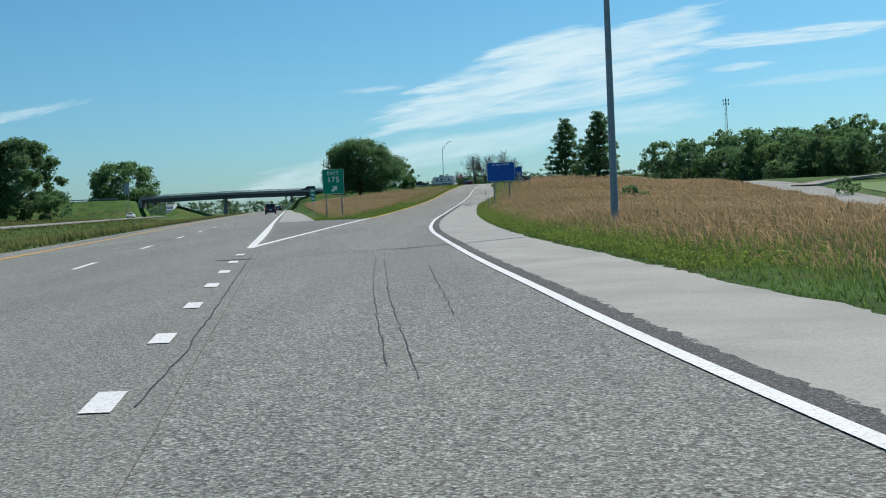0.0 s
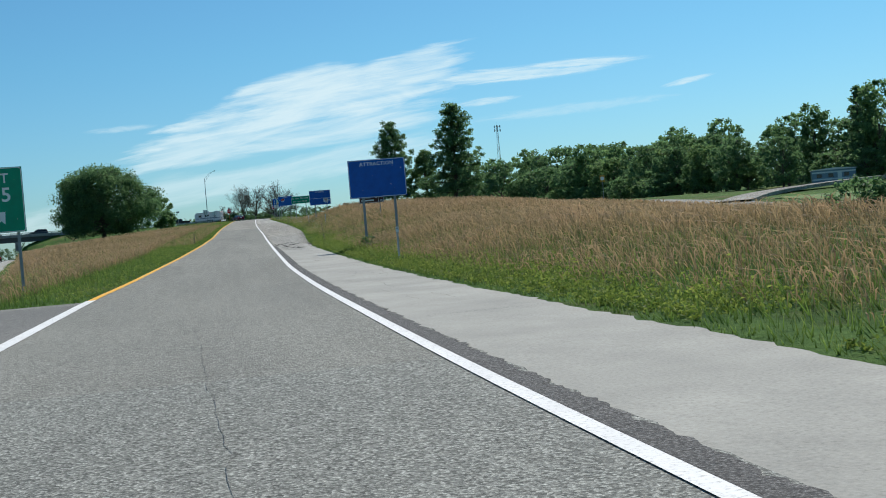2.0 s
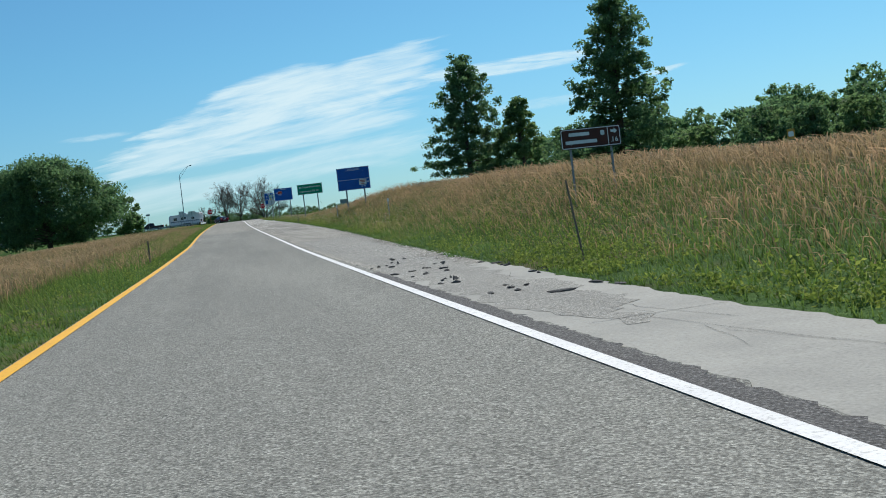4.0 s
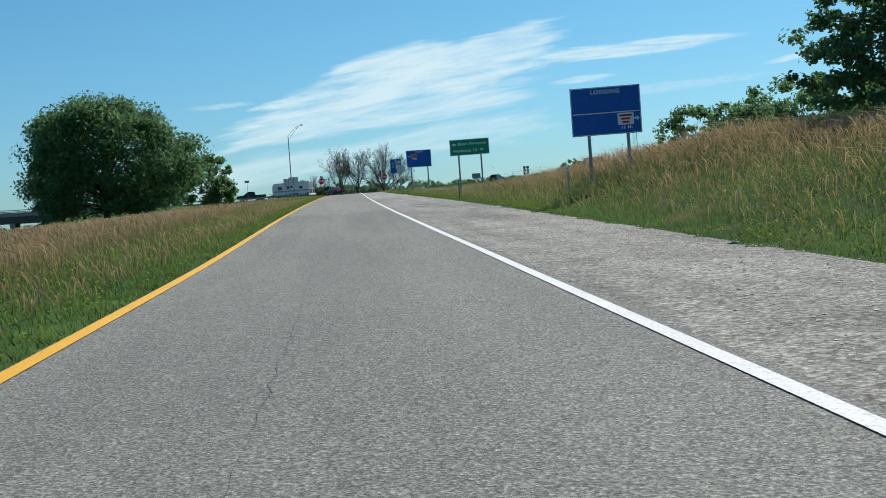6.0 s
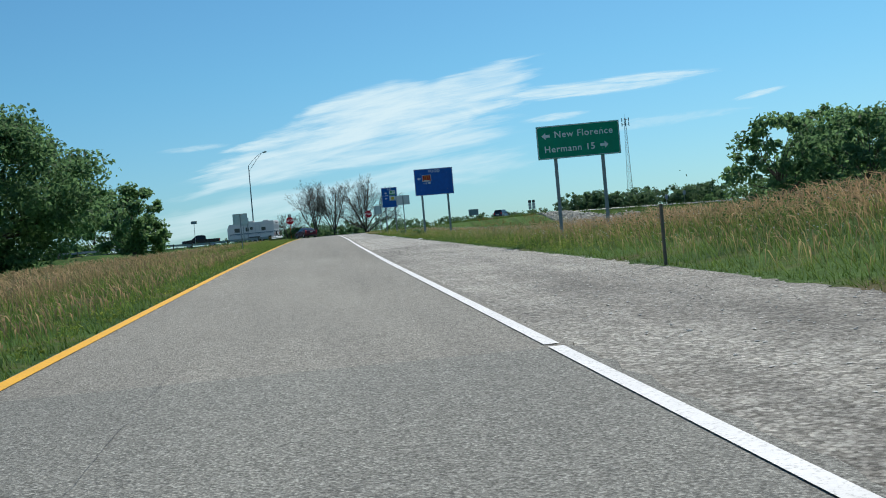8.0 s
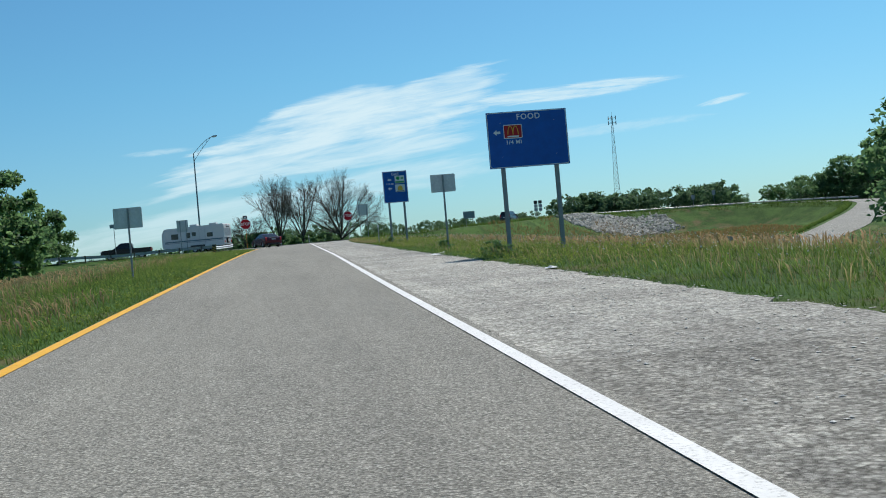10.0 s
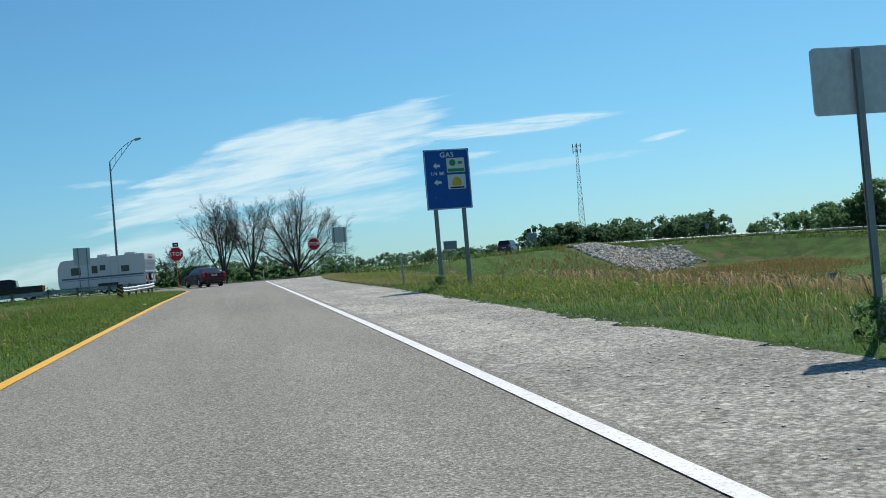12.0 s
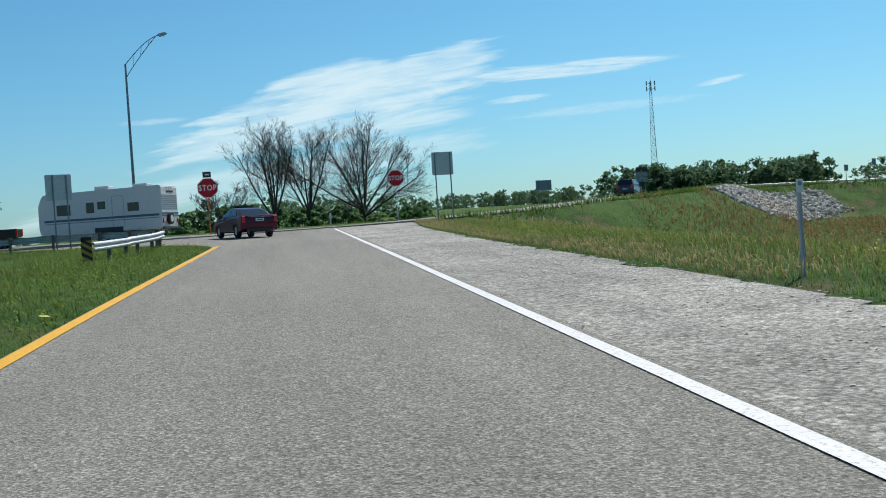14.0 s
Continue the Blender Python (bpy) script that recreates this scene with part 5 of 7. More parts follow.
# ---- bridge over the highway ----
def build_bridge():
    pts = CROSS_D[(CROSS_D[:, 0] >= BRIDGE_A - 1) & (CROSS_D[:, 0] <= BRIDGE_B + 1)]
    a, b = pts[0], pts[-1]
    length = float(np.linalg.norm(b[:2] - a[:2]))
    ang = math.degrees(math.atan2(b[1] - a[1], b[0] - a[0]))
    ob = thing("bridge", pose(float(a[0]), float(a[1]), 0, 0, 0, ang), "long concrete overpass with dark girders on column piers", "bridge")
    z0, z1 = float(a[2]), float(b[2])
    zz = lambda s: z0 + (z1 - z0) * s / length + 0.35 * math.sin(math.pi * s / length)
    n = 14

    def sweep(name, prof, mat, label=""):
        bm = bmesh.new()
        prev = None
        for k in range(n + 1):
            s = length * k / n
            r = [bm.verts.new((s, v, zz(s) + q)) for v, q in prof]
            if prev:
                for i in range(len(r)):
                    j = (i + 1) % len(r)
                    bm.faces.new((prev[i], prev[j], r[j], r[i]))
            else:
                bm.faces.new(r)
            prev = r
        bm.faces.new(prev[::-1])
        return part(name, bm, mat, ob, label)

    sweep("deck", [(-5.4, 0.02), (5.4, 0.02), (5.4, -0.30), (-5.4, -0.30)], MAT["bridge_concrete"])
    for v in (-4.3, -1.45, 1.45, 4.3):
        sweep("girder", [(v - 0.2, -0.30), (v + 0.2, -0.30), (v + 0.2, -0.36), (v + 0.03, -0.36), (v + 0.03, -1.38), (v + 0.2, -1.38), (v + 0.2, -1.44), (v - 0.2, -1.44), (v - 0.2, -1.38), (v - 0.03, -1.38), (v - 0.03, -0.36), (v - 0.2, -0.36)], MAT["girder"], "dark steel girder")
    for v in (-5.2, 5.2):
        sweep("parapet", [(v - 0.14, 0.02), (v + 0.14, 0.02), (v + 0.14, 0.45), (v - 0.14, 0.45)], MAT["bridge_concrete"])
        sweep("hand_rail", [(v - 0.05, 0.78), (v + 0.05, 0.78), (v + 0.05, 0.90), (v - 0.05, 0.90)], MAT["girder"])
        me = None
        for k in range(25):
            s = length * (k + 0.5) / 25
            if me is None:
                bm = bmesh.new()
                box(bm, (0, 0, 0.6), (0.1, 0.1, 0.4), 0.01)
                rp = part("rail_post", bm, MAT["girder"], ob)
                me = rp.data
            else:
                rp = new("rail_post", me)
                rp.parent = ob
            rp.location = (s, v, zz(s))
    for s in (length * 0.06, length * 0.42, length * 0.76):
        wx = a[0] + (b[0] - a[0]) * s / length
        wy = a[1] + (b[1] - a[1]) * s / length
        g = ground_at(wx, wy) - 0.6
        bm = bmesh.new()
        box(bm, (s, 0, zz(s) - 1.85), (0.9, 9.6, 0.8), 0.04)
        cap = part("pier_cap", bm, MAT["bridge_concrete"], ob)
        for v in (-3.4, 0.0, 3.4):
            bm = bmesh.new()
            tube(bm, (s, v, g), (s, v, zz(s) - 2.2), 0.5, 0.5, 14)
            part("column", bm, MAT["bridge_concrete"], cap)
    for s, sg in ((0.0, 1), (length, -1)):
        bm = bmesh.new()
        box(bm, (s, 0, zz(s) - 1.6), (1.0, 11.0, 2.6), 0.03)
        part("abutment", bm, MAT["bridge_concrete"], ob)


build_bridge()


# ---- lattice mast ----
def build_mast():
    x, y, top = 181.9, 819.7, 68.9
    g = ground_at(x, y)
    h = top - g
    ob = thing("radio_mast", pose(x, y, g, 0, 0, 12), "tall tapering lattice radio mast with antennas on top", "mast")
    legs = []
    for k in range(3):
        a = radians(120 * k + 30)
        legs.append((math.cos(a), math.sin(a)))
    rad = lambda z: 2.6 - 2.1 * (z / h) ** 0.8
    for cx, cy in legs:
        bm = bmesh.new()
        tube(bm, (cx * rad(0.01), cy * rad(0.01), -0.5), (cx * rad(h * 0.5), cy * rad(h * 0.5), h * 0.5), 0.13, 0.11, 6)
        tube(bm, (cx * rad(h * 0.5), cy * rad(h * 0.5), h * 0.5), (cx * rad(h), cy * rad(h), h), 0.11, 0.09, 6)
        part("mast_leg", bm, MAT["steel"], ob)
    bm = bmesh.new()
    n = 20
    for k in range(n):
        z0, z1 = h * k / n, h * (k + 1) / n
        for i in range(3):
            a, b = legs[i], legs[(i + 1) % 3]
            p0 = (a[0] * rad(max(z0, 0.1)), a[1] * rad(max(z0, 0.1)), z0)
            p1 = (b[0] * rad(z1), b[1] * rad(z1), z1)
            p2 = (b[0] * rad(max(z0, 0.1)), b[1] * rad(max(z0, 0.1)), z0)
            p3 = (a[0] * rad(z1), a[1] * rad(z1), z1)
            tube(bm, p0, p1, 0.05, n=4, caps=False)
            tube(bm, p2, p3, 0.05, n=4, caps=False)
            tube(bm, p1, p3, 0.05, n=4, caps=False)
    part("lattice", bm, MAT["steel"], ob)
    for dz in (0.6, 3.2):
        bm = bmesh.new()
        for k in range(6):
            a = radians(60 * k)
            tube(bm, (0, 0, h - dz), (2.2 * math.cos(a), 2.2 * math.sin(a), h - dz), 0.07, n=4)
        part("antenna_frame", bm, MAT["steel"], ob)
        for k in range(6):
            a = radians(60 * k)
            bm = bmesh.new()
            box(bm, (2.2 * math.cos(a), 2.2 * math.sin(a), h - dz), (0.35, 0.35, 1.9), 0.04)
            part("antenna", bm, MAT["trim_grey"], ob)
    bm = bmesh.new()
    tube(bm, (0, 0, h - 0.5), (0, 0, h + 2.5), 0.05, n=5)
    part("spike", bm, MAT["steel"], ob)


build_mast()


# ---- riprap ----
def rock_mesh(seed):
    rnd = random.Random(seed)
    bm = bmesh.new()
    bmesh.ops.create_icosphere(bm, subdivisions=1, radius=0.5)
    for v in bm.verts:
        v.co *= rnd.uniform(0.72, 1.12)
        v.co.z *= 0.72
    me = bpy.data.meshes.new("rock")
    bm.to_mesh(me)
    bm.free()
    me.materials.append(MAT["rock"])
    return me


def build_riprap():
    rnd = random.Random(3)
    meshes = [rock_mesh(k) for k in range(7)]
    ob = thing("riprap_slope", Matrix.Identity(4), "slope of heaped pale limestone rocks below the road", "riprap")
    outline = [(44.0, 421.5), (54.0, 438.5), (64.0, 451.5), (76.0, 459.0), (77.5, 453.0), (68.0, 445.0), (52.0, 422.0), (46.5, 420.0)]
    n = 0
    rest = []

    def inside(x, y):
        hit = False
        for (x0, y0), (x1, y1) in zip(outline, outline[1:] + outline[:1]):
            if (y0 > y) != (y1 > y) and x < x0 + (y - y0) / (y1 - y0) * (x1 - x0):
                hit = not hit
        return hit

    k = 0
    while k < 3000:
        x, y = rnd.uniform(42, 79), rnd.uniform(418, 461)
        if not inside(x + rnd.gauss(0, 0.35), y + rnd.gauss(0, 0.35)):
            continue
        k += 1
        z = ground_at(x, y)
        s = rnd.uniform(0.3, 0.75)
        m = pose(x, y, z + 0.12 * s, rnd.uniform(-40, 40), rnd.uniform(-40, 40), rnd.uniform(0, 360)) @ Matrix.Diagonal((s * rnd.uniform(0.8, 1.3), s, s * rnd.uniform(0.7, 1.0), 1))
        if n < 300:
            r = new("rock", meshes[k % 7])
            r.parent = ob
            r.matrix_local = m
            n += 1
        else:
            rest.append((m, meshes[k % 7]))
    V, F = [], []
    for m, me in rest:
        o = len(V)
        V += [tuple(m @ v.co) for v in me.vertices]
        F += [[o + i for i in p.vertices] for p in me.polygons]
    me = from_arrays("rubble", np.array(V), np.array(F), MAT["rock"])
    r = new("rubble", me)
    r.parent = ob
    tagged(r, "heaped pale limestone rocks", kind="stuff")


build_riprap()


# ---- broken asphalt on the shoulder ----
for k, (x, y, sx, sy) in enumerate([(2.38, 135.6, 0.34, 0.22), (2.1, 133.9, 0.16, 0.2), (1.98, 129.3, 0.42, 0.3), (1.75, 128.6, 0.2, 0.22), (2.2, 130.1, 0.15, 0.2), (1.62, 132.9, 0.3, 0.18), (3.53, 129.9, 0.36, 0.3),
                                   (3.4, 128.7, 0.18, 0.2), (2.31, 122.2, 0.75, 0.3), (2.0, 123.0, 0.22, 0.25), (3.29, 125.7, 0.3, 0.22), (1.65, 125.5, 0.34, 0.2), (1.9, 126.6, 0.16, 0.14), (2.7, 131.5, 0.2, 0.14)]):
    rnd = random.Random(100 + k)
    for _ in range(4):
        bm = bmesh.new()
        bmesh.ops.create_icosphere(bm, subdivisions=1, radius=0.5)
        for v in bm.verts:
            v.co *= rnd.uniform(0.5, 1.35)
            v.co.z = max(v.co.z, -0.1)
        ch = finish("asphalt_chunk", bm, MAT["asphalt_edge"])
        cx, cy = x + rnd.gauss(0, 0.6) * sx, y + rnd.gauss(0, 1.6) * sy
        ch.matrix_world = pose(cx, cy, float(zr(cy)) - 0.004, 0, 0, rnd.uniform(0, 360)) @ Matrix.Diagonal((sx * rnd.uniform(0.25, 0.6), sy * rnd.uniform(0.3, 0.7), rnd.uniform(0.04, 0.09), 1))
        tagged(ch, "dark loose lump of broken asphalt on the shoulder", "rubble", "lumps of broken asphalt")

# ---- litter ----
for k, (x, y, s) in enumerate([(5.9, 287.3, 0.40), (6.5, 289.6, 0.30), (6.3, 271.5, 0.35), (6.0, 206.5, 0.3)]):
    rnd = random.Random(k)
    bm = bmesh.new()
    bmesh.ops.create_grid(bm, x_segments=7, y_segments=6, size=0.5)
    for v in bm.verts:
        e = max(abs(v.co.x), abs(v.co.y))
        v.co.z = max(0, 0.22 * (0.55 - e)) * rnd.uniform(0.2, 1.6) + 0.02
        v.co.x += rnd.uniform(-0.07, 0.07)
        v.co.y += rnd.uniform(-0.07, 0.07)
    bmesh.ops.solidify(bm, geom=bm.faces[:], thickness=0.008)
    lit = finish("litter", bm, MAT["cloth"])
    lit.matrix_world = pose(x, y, float(zr(y)) + 0.0, 0, 0, 40 * k) @ Matrix.Diagonal((s * 1.3, s * 0.8, s, 1))
    tagged(lit, "crumpled dirty white litter on the gravel", "litter")
bm = bmesh.new()
box(bm, (0, 0, 0.04), (0.15, 0.10, 0.08), 0.015)
lit = finish("litter", bm, MAT["carton"])
lit.matrix_world = pose(-2.55, 328.2, ground_at(-2.55, 328.2), 8, 5, 30)
tagged(lit, "small crushed yellow carton in the mown verge", "litter")


# ---- vehicles ----
def wheel(ob, x, y, r, w, hub_mat="rim"):
    bm = bmesh.new()
    n = 24
    prof = [(-w / 2, r * 0.62), (-w / 2, r * 0.93), (-w * 0.36, r), (w * 0.36, r), (w / 2, r * 0.93), (w / 2, r * 0.62)]
    rings = [[bm.verts.new((x + q * math.cos(2 * math.pi * k / n), y + v, r + q * math.sin(2 * math.pi * k / n))) for k in range(n)] for v, q in prof]
    for a, b in zip(rings, rings[1:] + rings[:1]):
        for k in range(n):
            bm.faces.new((a[k], a[(k + 1) % n], b[(k + 1) % n], b[k]))
    ty = part("tyre", bm, MAT["rubber"], ob)
    bm = bmesh.new()
    tube(bm, (x, y - w * 0.4, r), (x, y + w * 0.4, r), r * 0.6, r * 0.6, 20)
    for k in range(5):
        a = 2 * math.pi * k / 5
        box(bm, (x + r * 0.3 * math.cos(a), y, r + r * 0.3 * math.sin(a)), (r * 0.5, w * 0.92, r * 0.12), 0.0, Matrix.Identity(3))
    part("rim", bm, MAT[hub_mat], ty, "metal rim")


def shell(bm, outline, half, inset_z, inset, y_mul=1.0):
    """A car body: a side outline swept across, drawn in above inset_z."""
    n = len(outline)
    rows_v = []
    for t in (-1.0, -0.94, -0.75, 0.0, 0.75, 0.94, 1.0):
        edge = 1.0 if abs(t) < 0.9 else (0.985 if abs(t) < 0.97 else 0.95)
        r = []
        cx = sum(p[0] for p in outline) / n
        for x, z in outline:
            k = max(0.0, min(1.0, (z - inset_z) / 0.45))
            yy = t * half * (1 - inset * k)
            r.append(bm.verts.new((cx + (x - cx) * edge, yy, inset_z + (z - inset_z) * (edge if z > inset_z else 1.0))))
        rows_v.append(r)
    for a, b in zip(rows_v, rows_v[1:]):
        for k in range(n):
            j = (k + 1) % n
            bm.faces.new((a[k], a[j], b[j], b[k]))
    bm.faces.new(rows_v[0])
    bm.faces.new(rows_v[-1][::-1])


def side_pane(ob, outline, half, inset_z, inset, name="side_window"):
    for sg in (-1, 1):
        bm = bmesh.new()
        r = []
        for off in (0.0, 0.012):
            r.append([bm.verts.new((x, sg * (half * (1 - inset * max(0.0, min(1.0, (z - inset_z) / 0.45))) * 0.997 + off), z)) for x, z in outline])
        bm.faces.new(r[0])
        bm.faces.new(r[1][::-1])
        for k in range(len(outline)):
            j = (k + 1) % len(outline)
            bm.faces.new((r[0][k], r[1][k], r[1][j], r[0][j]))
        part(name, bm, MAT["glass"], ob, "dark tinted glass")


def end_pane(ob, x0, z0, x1, z1, w0, w1, name, off):
    bm = bmesh.new()
    a = [bm.verts.new(p) for p in ((x0 + off, -w0, z0), (x0 + off, w0, z0), (x1 + off, w1, z1), (x1 + off, -w1, z1))]
    b = [bm.verts.new((v.co.x - off * 0.6, v.co.y, v.co.z - 0.01)) for v in a]
    bm.faces.new(a)
    bm.faces.new(b[::-1])
    for k in range(4):
        j = (k + 1) % 4
        bm.faces.new((a[k], b[k], b[j], a[j]))
    part(name, bm, MAT["glass"], ob, "dark tinted glass")


def suv(m, paint, label, tall=0.28):
    """Nose along +x, ground at z = 0."""
    ob = thing("suv", m, label, "car")
    t = tall
    body = [(-2.38, 0.34), (-2.42, 0.62), (-2.36, 0.96 + t * 0.4), (-1.72, 1.03 + t * 0.5), (-0.98, 1.40 + t), (-0.35, 1.46 + t), (0.30, 1.42 + t), (1.08, 1.00 + t * 0.4), (2.10, 0.84 + t * 0.3), (2.36, 0.62), (2.38, 0.36), (1.9, 0.24), (-1.9, 0.24)]
    body[2:5] = [(-2.38, 1.05), (-2.30, 1.20), (-2.05, 1.40 + t)]
    bm = bmesh.new()
    shell(bm, body, 0.92, 0.96 + t * 0.3, 0.24)
    part("body", bm, MAT[paint], ob, smooth=False)
    zt, zb = 1.37 + t, 1.02 + t * 0.45
    back = -1.95
    side_pane(ob, [(back, zb), (-0.30, zb), (-0.30, zt), (-1.75, zt - 0.02)], 0.92, 0.96 + t * 0.3, 0.24)
    side_pane(ob, [(-0.22, zb), (0.92, zb), (0.36, zt), (-0.22, zt)], 0.92, 0.96 + t * 0.3, 0.24)
    end_pane(ob, -2.29, 1.22, -2.10, 1.36 + t, 0.74, 0.64, "rear_window", -0.03)
    end_pane(ob, 1.02, 1.05 + t * 0.4, 0.42, 1.38 + t, 0.70, 0.62, "windscreen", 0.035)
    for sg in (-1, 1):
        bm = bmesh.new()
        box(bm, (-2.36, sg * 0.74, 0.90 + t * 0.3), (0.10, 0.22, 0.30 + t * 0.4), 0.02)
        part("tail_lamp", bm, MAT["red_lamp"], ob, "red tail lamp")
        bm = bmesh.new()
        box(bm, (2.24, sg * 0.66, 0.70), (0.16, 0.34, 0.14), 0.03)
        part("headlamp", bm, MAT["clear_lamp"], ob, "clear headlamp")
        bm = bmesh.new()
        box(bm, (0.72, sg * 1.0, 1.05 + t * 0.4), (0.14, 0.20, 0.14), 0.03)
        part("mirror", bm, MAT[paint], ob)
        for wx in (-1.42, 1.45):
            wheel(ob, wx, sg * 0.80, 0.335, 0.22)
        for wx in (-1.42, 1.45):
            bm = bmesh.new()
            tube(bm, (wx, sg * 0.905, 0.34), (wx, sg * 0.925, 0.34), 0.40, 0.40, 20)
            part("wheel_arch", bm, MAT["dark_trim"], ob)
    bm = bmesh.new()
    box(bm, (-2.42, 0, 0.74), (0.02, 0.50, 0.14), 0.004)
    pl = part("number_plate", bm, MAT["sign_white"], ob)
    bm = bmesh.new()
    box(bm, (-2.434, 0, 0.74), (0.006, 0.38, 0.06))
    part("plate_bar", bm, MAT["dark_trim"], pl)
    bm = bmesh.new()
    box(bm, (-2.40, 0, 0.42), (0.10, 1.6, 0.20), 0.03)
    part("rear_bumper", bm, MAT["dark_trim"], ob)
    return ob


def sedan(m, paint, label):
    """Nose along +x, ground at z = 0: a lower body with open wheel arches, a narrower cabin on it."""
    ob = thing("sedan", m, label, "car")
    arch = lambda cx: [(cx + 0.385 * math.cos(radians(a)), 0.30 + 0.385 * math.sin(radians(a))) for a in range(0, 181, 20)]
    side = [(-1.95, 0.26), (-2.34, 0.34), (-2.41, 0.50), (-2.42, 0.72), (-2.40, 0.90), (-2.36, 1.02), (-2.26, 1.075), (-1.80, 1.065), (-1.0, 1.02), (0.2, 0.985), (1.0, 0.965), (1.55, 0.91), (2.0, 0.83), (2.25, 0.74), (2.36, 0.62), (2.40, 0.46), (2.34, 0.30), (2.05, 0.24)]
    side += arch(1.45) + arch(-1.42)
    rows_v = []
    bm = bmesh.new()
    for y, k, dz in ((-0.925, 0.965, 0.05), (-0.90, 0.985, 0.02), (-0.82, 0.995, 0.004), (-0.5, 1.0, -0.01), (0, 1.004, -0.015), (0.5, 1.0, -0.01), (0.82, 0.995, 0.004), (0.90, 0.985, 0.02), (0.925, 0.965, 0.05)):
        rows_v.append([bm.verts.new((x * (k if abs(x) > 1.9 else 1.0), y, z - (dz if z > 0.8 else 0.0))) for x, z in side])
    n = len(side)
    for a, b in zip(rows_v, rows_v[1:]):
        for q in range(n):
            bm.faces.new((a[q], a[(q + 1) % n], b[(q + 1) % n], b[q]))
    bm.faces.new(rows_v[0])
    bm.faces.new(rows_v[-1][::-1])
    body = part("body", bm, MAT[paint], ob, smooth=True)
    bm = bmesh.new()
    shell(bm, [(-1.92, 0.98), (-1.66, 1.12), (-1.22, 1.33), (-0.95, 1.415), (-0.45, 1.46), (0.0, 1.455), (0.32, 1.42), (0.72, 1.20), (1.16, 0.94)], 0.87, 1.0, 0.27)
    part("cabin", bm, MAT[paint], ob, smooth=True)
    bm = bmesh.new()
    box(bm, (0, 0, 0.5), (4.4, 1.3, 0.5), 0.05)
    part("underbody", bm, MAT["dark_trim"], ob)
    side_pane(ob, [(-1.42, 1.08), (-0.34, 1.05), (-0.34, 1.385), (-0.92, 1.36)], 0.88, 1.0, 0.27)
    side_pane(ob, [(-0.27, 1.05), (0.86, 1.03), (0.34, 1.355), (-0.27, 1.385)], 0.88, 1.0, 0.27)
    end_pane(ob, -1.72, 1.10, -1.08, 1.375, 0.70, 0.57, "rear_window", -0.04)
    end_pane(ob, 1.06, 1.01, 0.42, 1.37, 0.74, 0.57, "windscreen", 0.04)
    for sg in (-1, 1):
        bm = bmesh.new()
        slab(bm, [(-2.43, 0.70), (-2.41, 1.0), (-2.30, 1.05), (-2.18, 1.02), (-2.30, 0.72)], sg * 0.72, sg * 0.885)
        part("tail_lamp", bm, MAT["red_lamp"], ob, "tall red tail lamp")
        bm = bmesh.new()
        slab(bm, [(2.38, 0.56), (2.30, 0.72), (1.92, 0.80), (1.98, 0.68)], sg * 0.52, sg * 0.90)
        part("headlamp", bm, MAT["clear_lamp"], ob, "clear headlamp")
        bm = bmesh.new()
        box(bm, (0.74, sg * 0.99, 1.06), (0.12, 0.20, 0.13), 0.04)
        part("mirror", bm, MAT[paint], ob)
        for x in (-0.32, 0.92):
            bm = bmesh.new()
            box(bm, (x, sg * 0.922, 0.66), (0.012, 0.01, 0.62))
            part("door_seam", bm, MAT["dark_trim"], body)
        for x in (-0.62, 0.42):
            bm = bmesh.new()
            box(bm, (x - 0.2, sg * 0.93, 0.86), (0.20, 0.02, 0.03), 0.008)
            part("door_handle", bm, MAT[paint], ob)
        for wx in (-1.42, 1.45):
            wheel(ob, wx, sg * 0.80, 0.335, 0.22)
        bm = bmesh.new()
        tube(bm, (-2.44, sg * 0.58, 0.32), (-2.30, sg * 0.58, 0.32), 0.045, n=10)
        part("exhaust", bm, MAT["chrome"], ob, "chrome tail pipe")
    bm = bmesh.new()
    box(bm, (-2.435, 0, 0.84), (0.012, 0.42, 0.13), 0.004)
    pl = part("number_plate", bm, MAT["sign_white"], ob)
    bm = bmesh.new()
    box(bm, (-2.443, 0, 0.84), (0.006, 0.30, 0.05))
    part("plate_bar", bm, MAT["dark_trim"], pl)
    bm = bmesh.new()
    box(bm, (-2.415, 0, 0.36), (0.06, 1.35, 0.14), 0.02)
    part("rear_valance", bm, MAT["dark_trim"], ob)
    bm = bmesh.new()
    box(bm, (-2.425, 0, 0.985), (0.02, 1.1, 0.025), 0.006)
    part("trim_strip", bm, MAT["chrome"], ob, "chrome strip on the boot lid")
    return ob


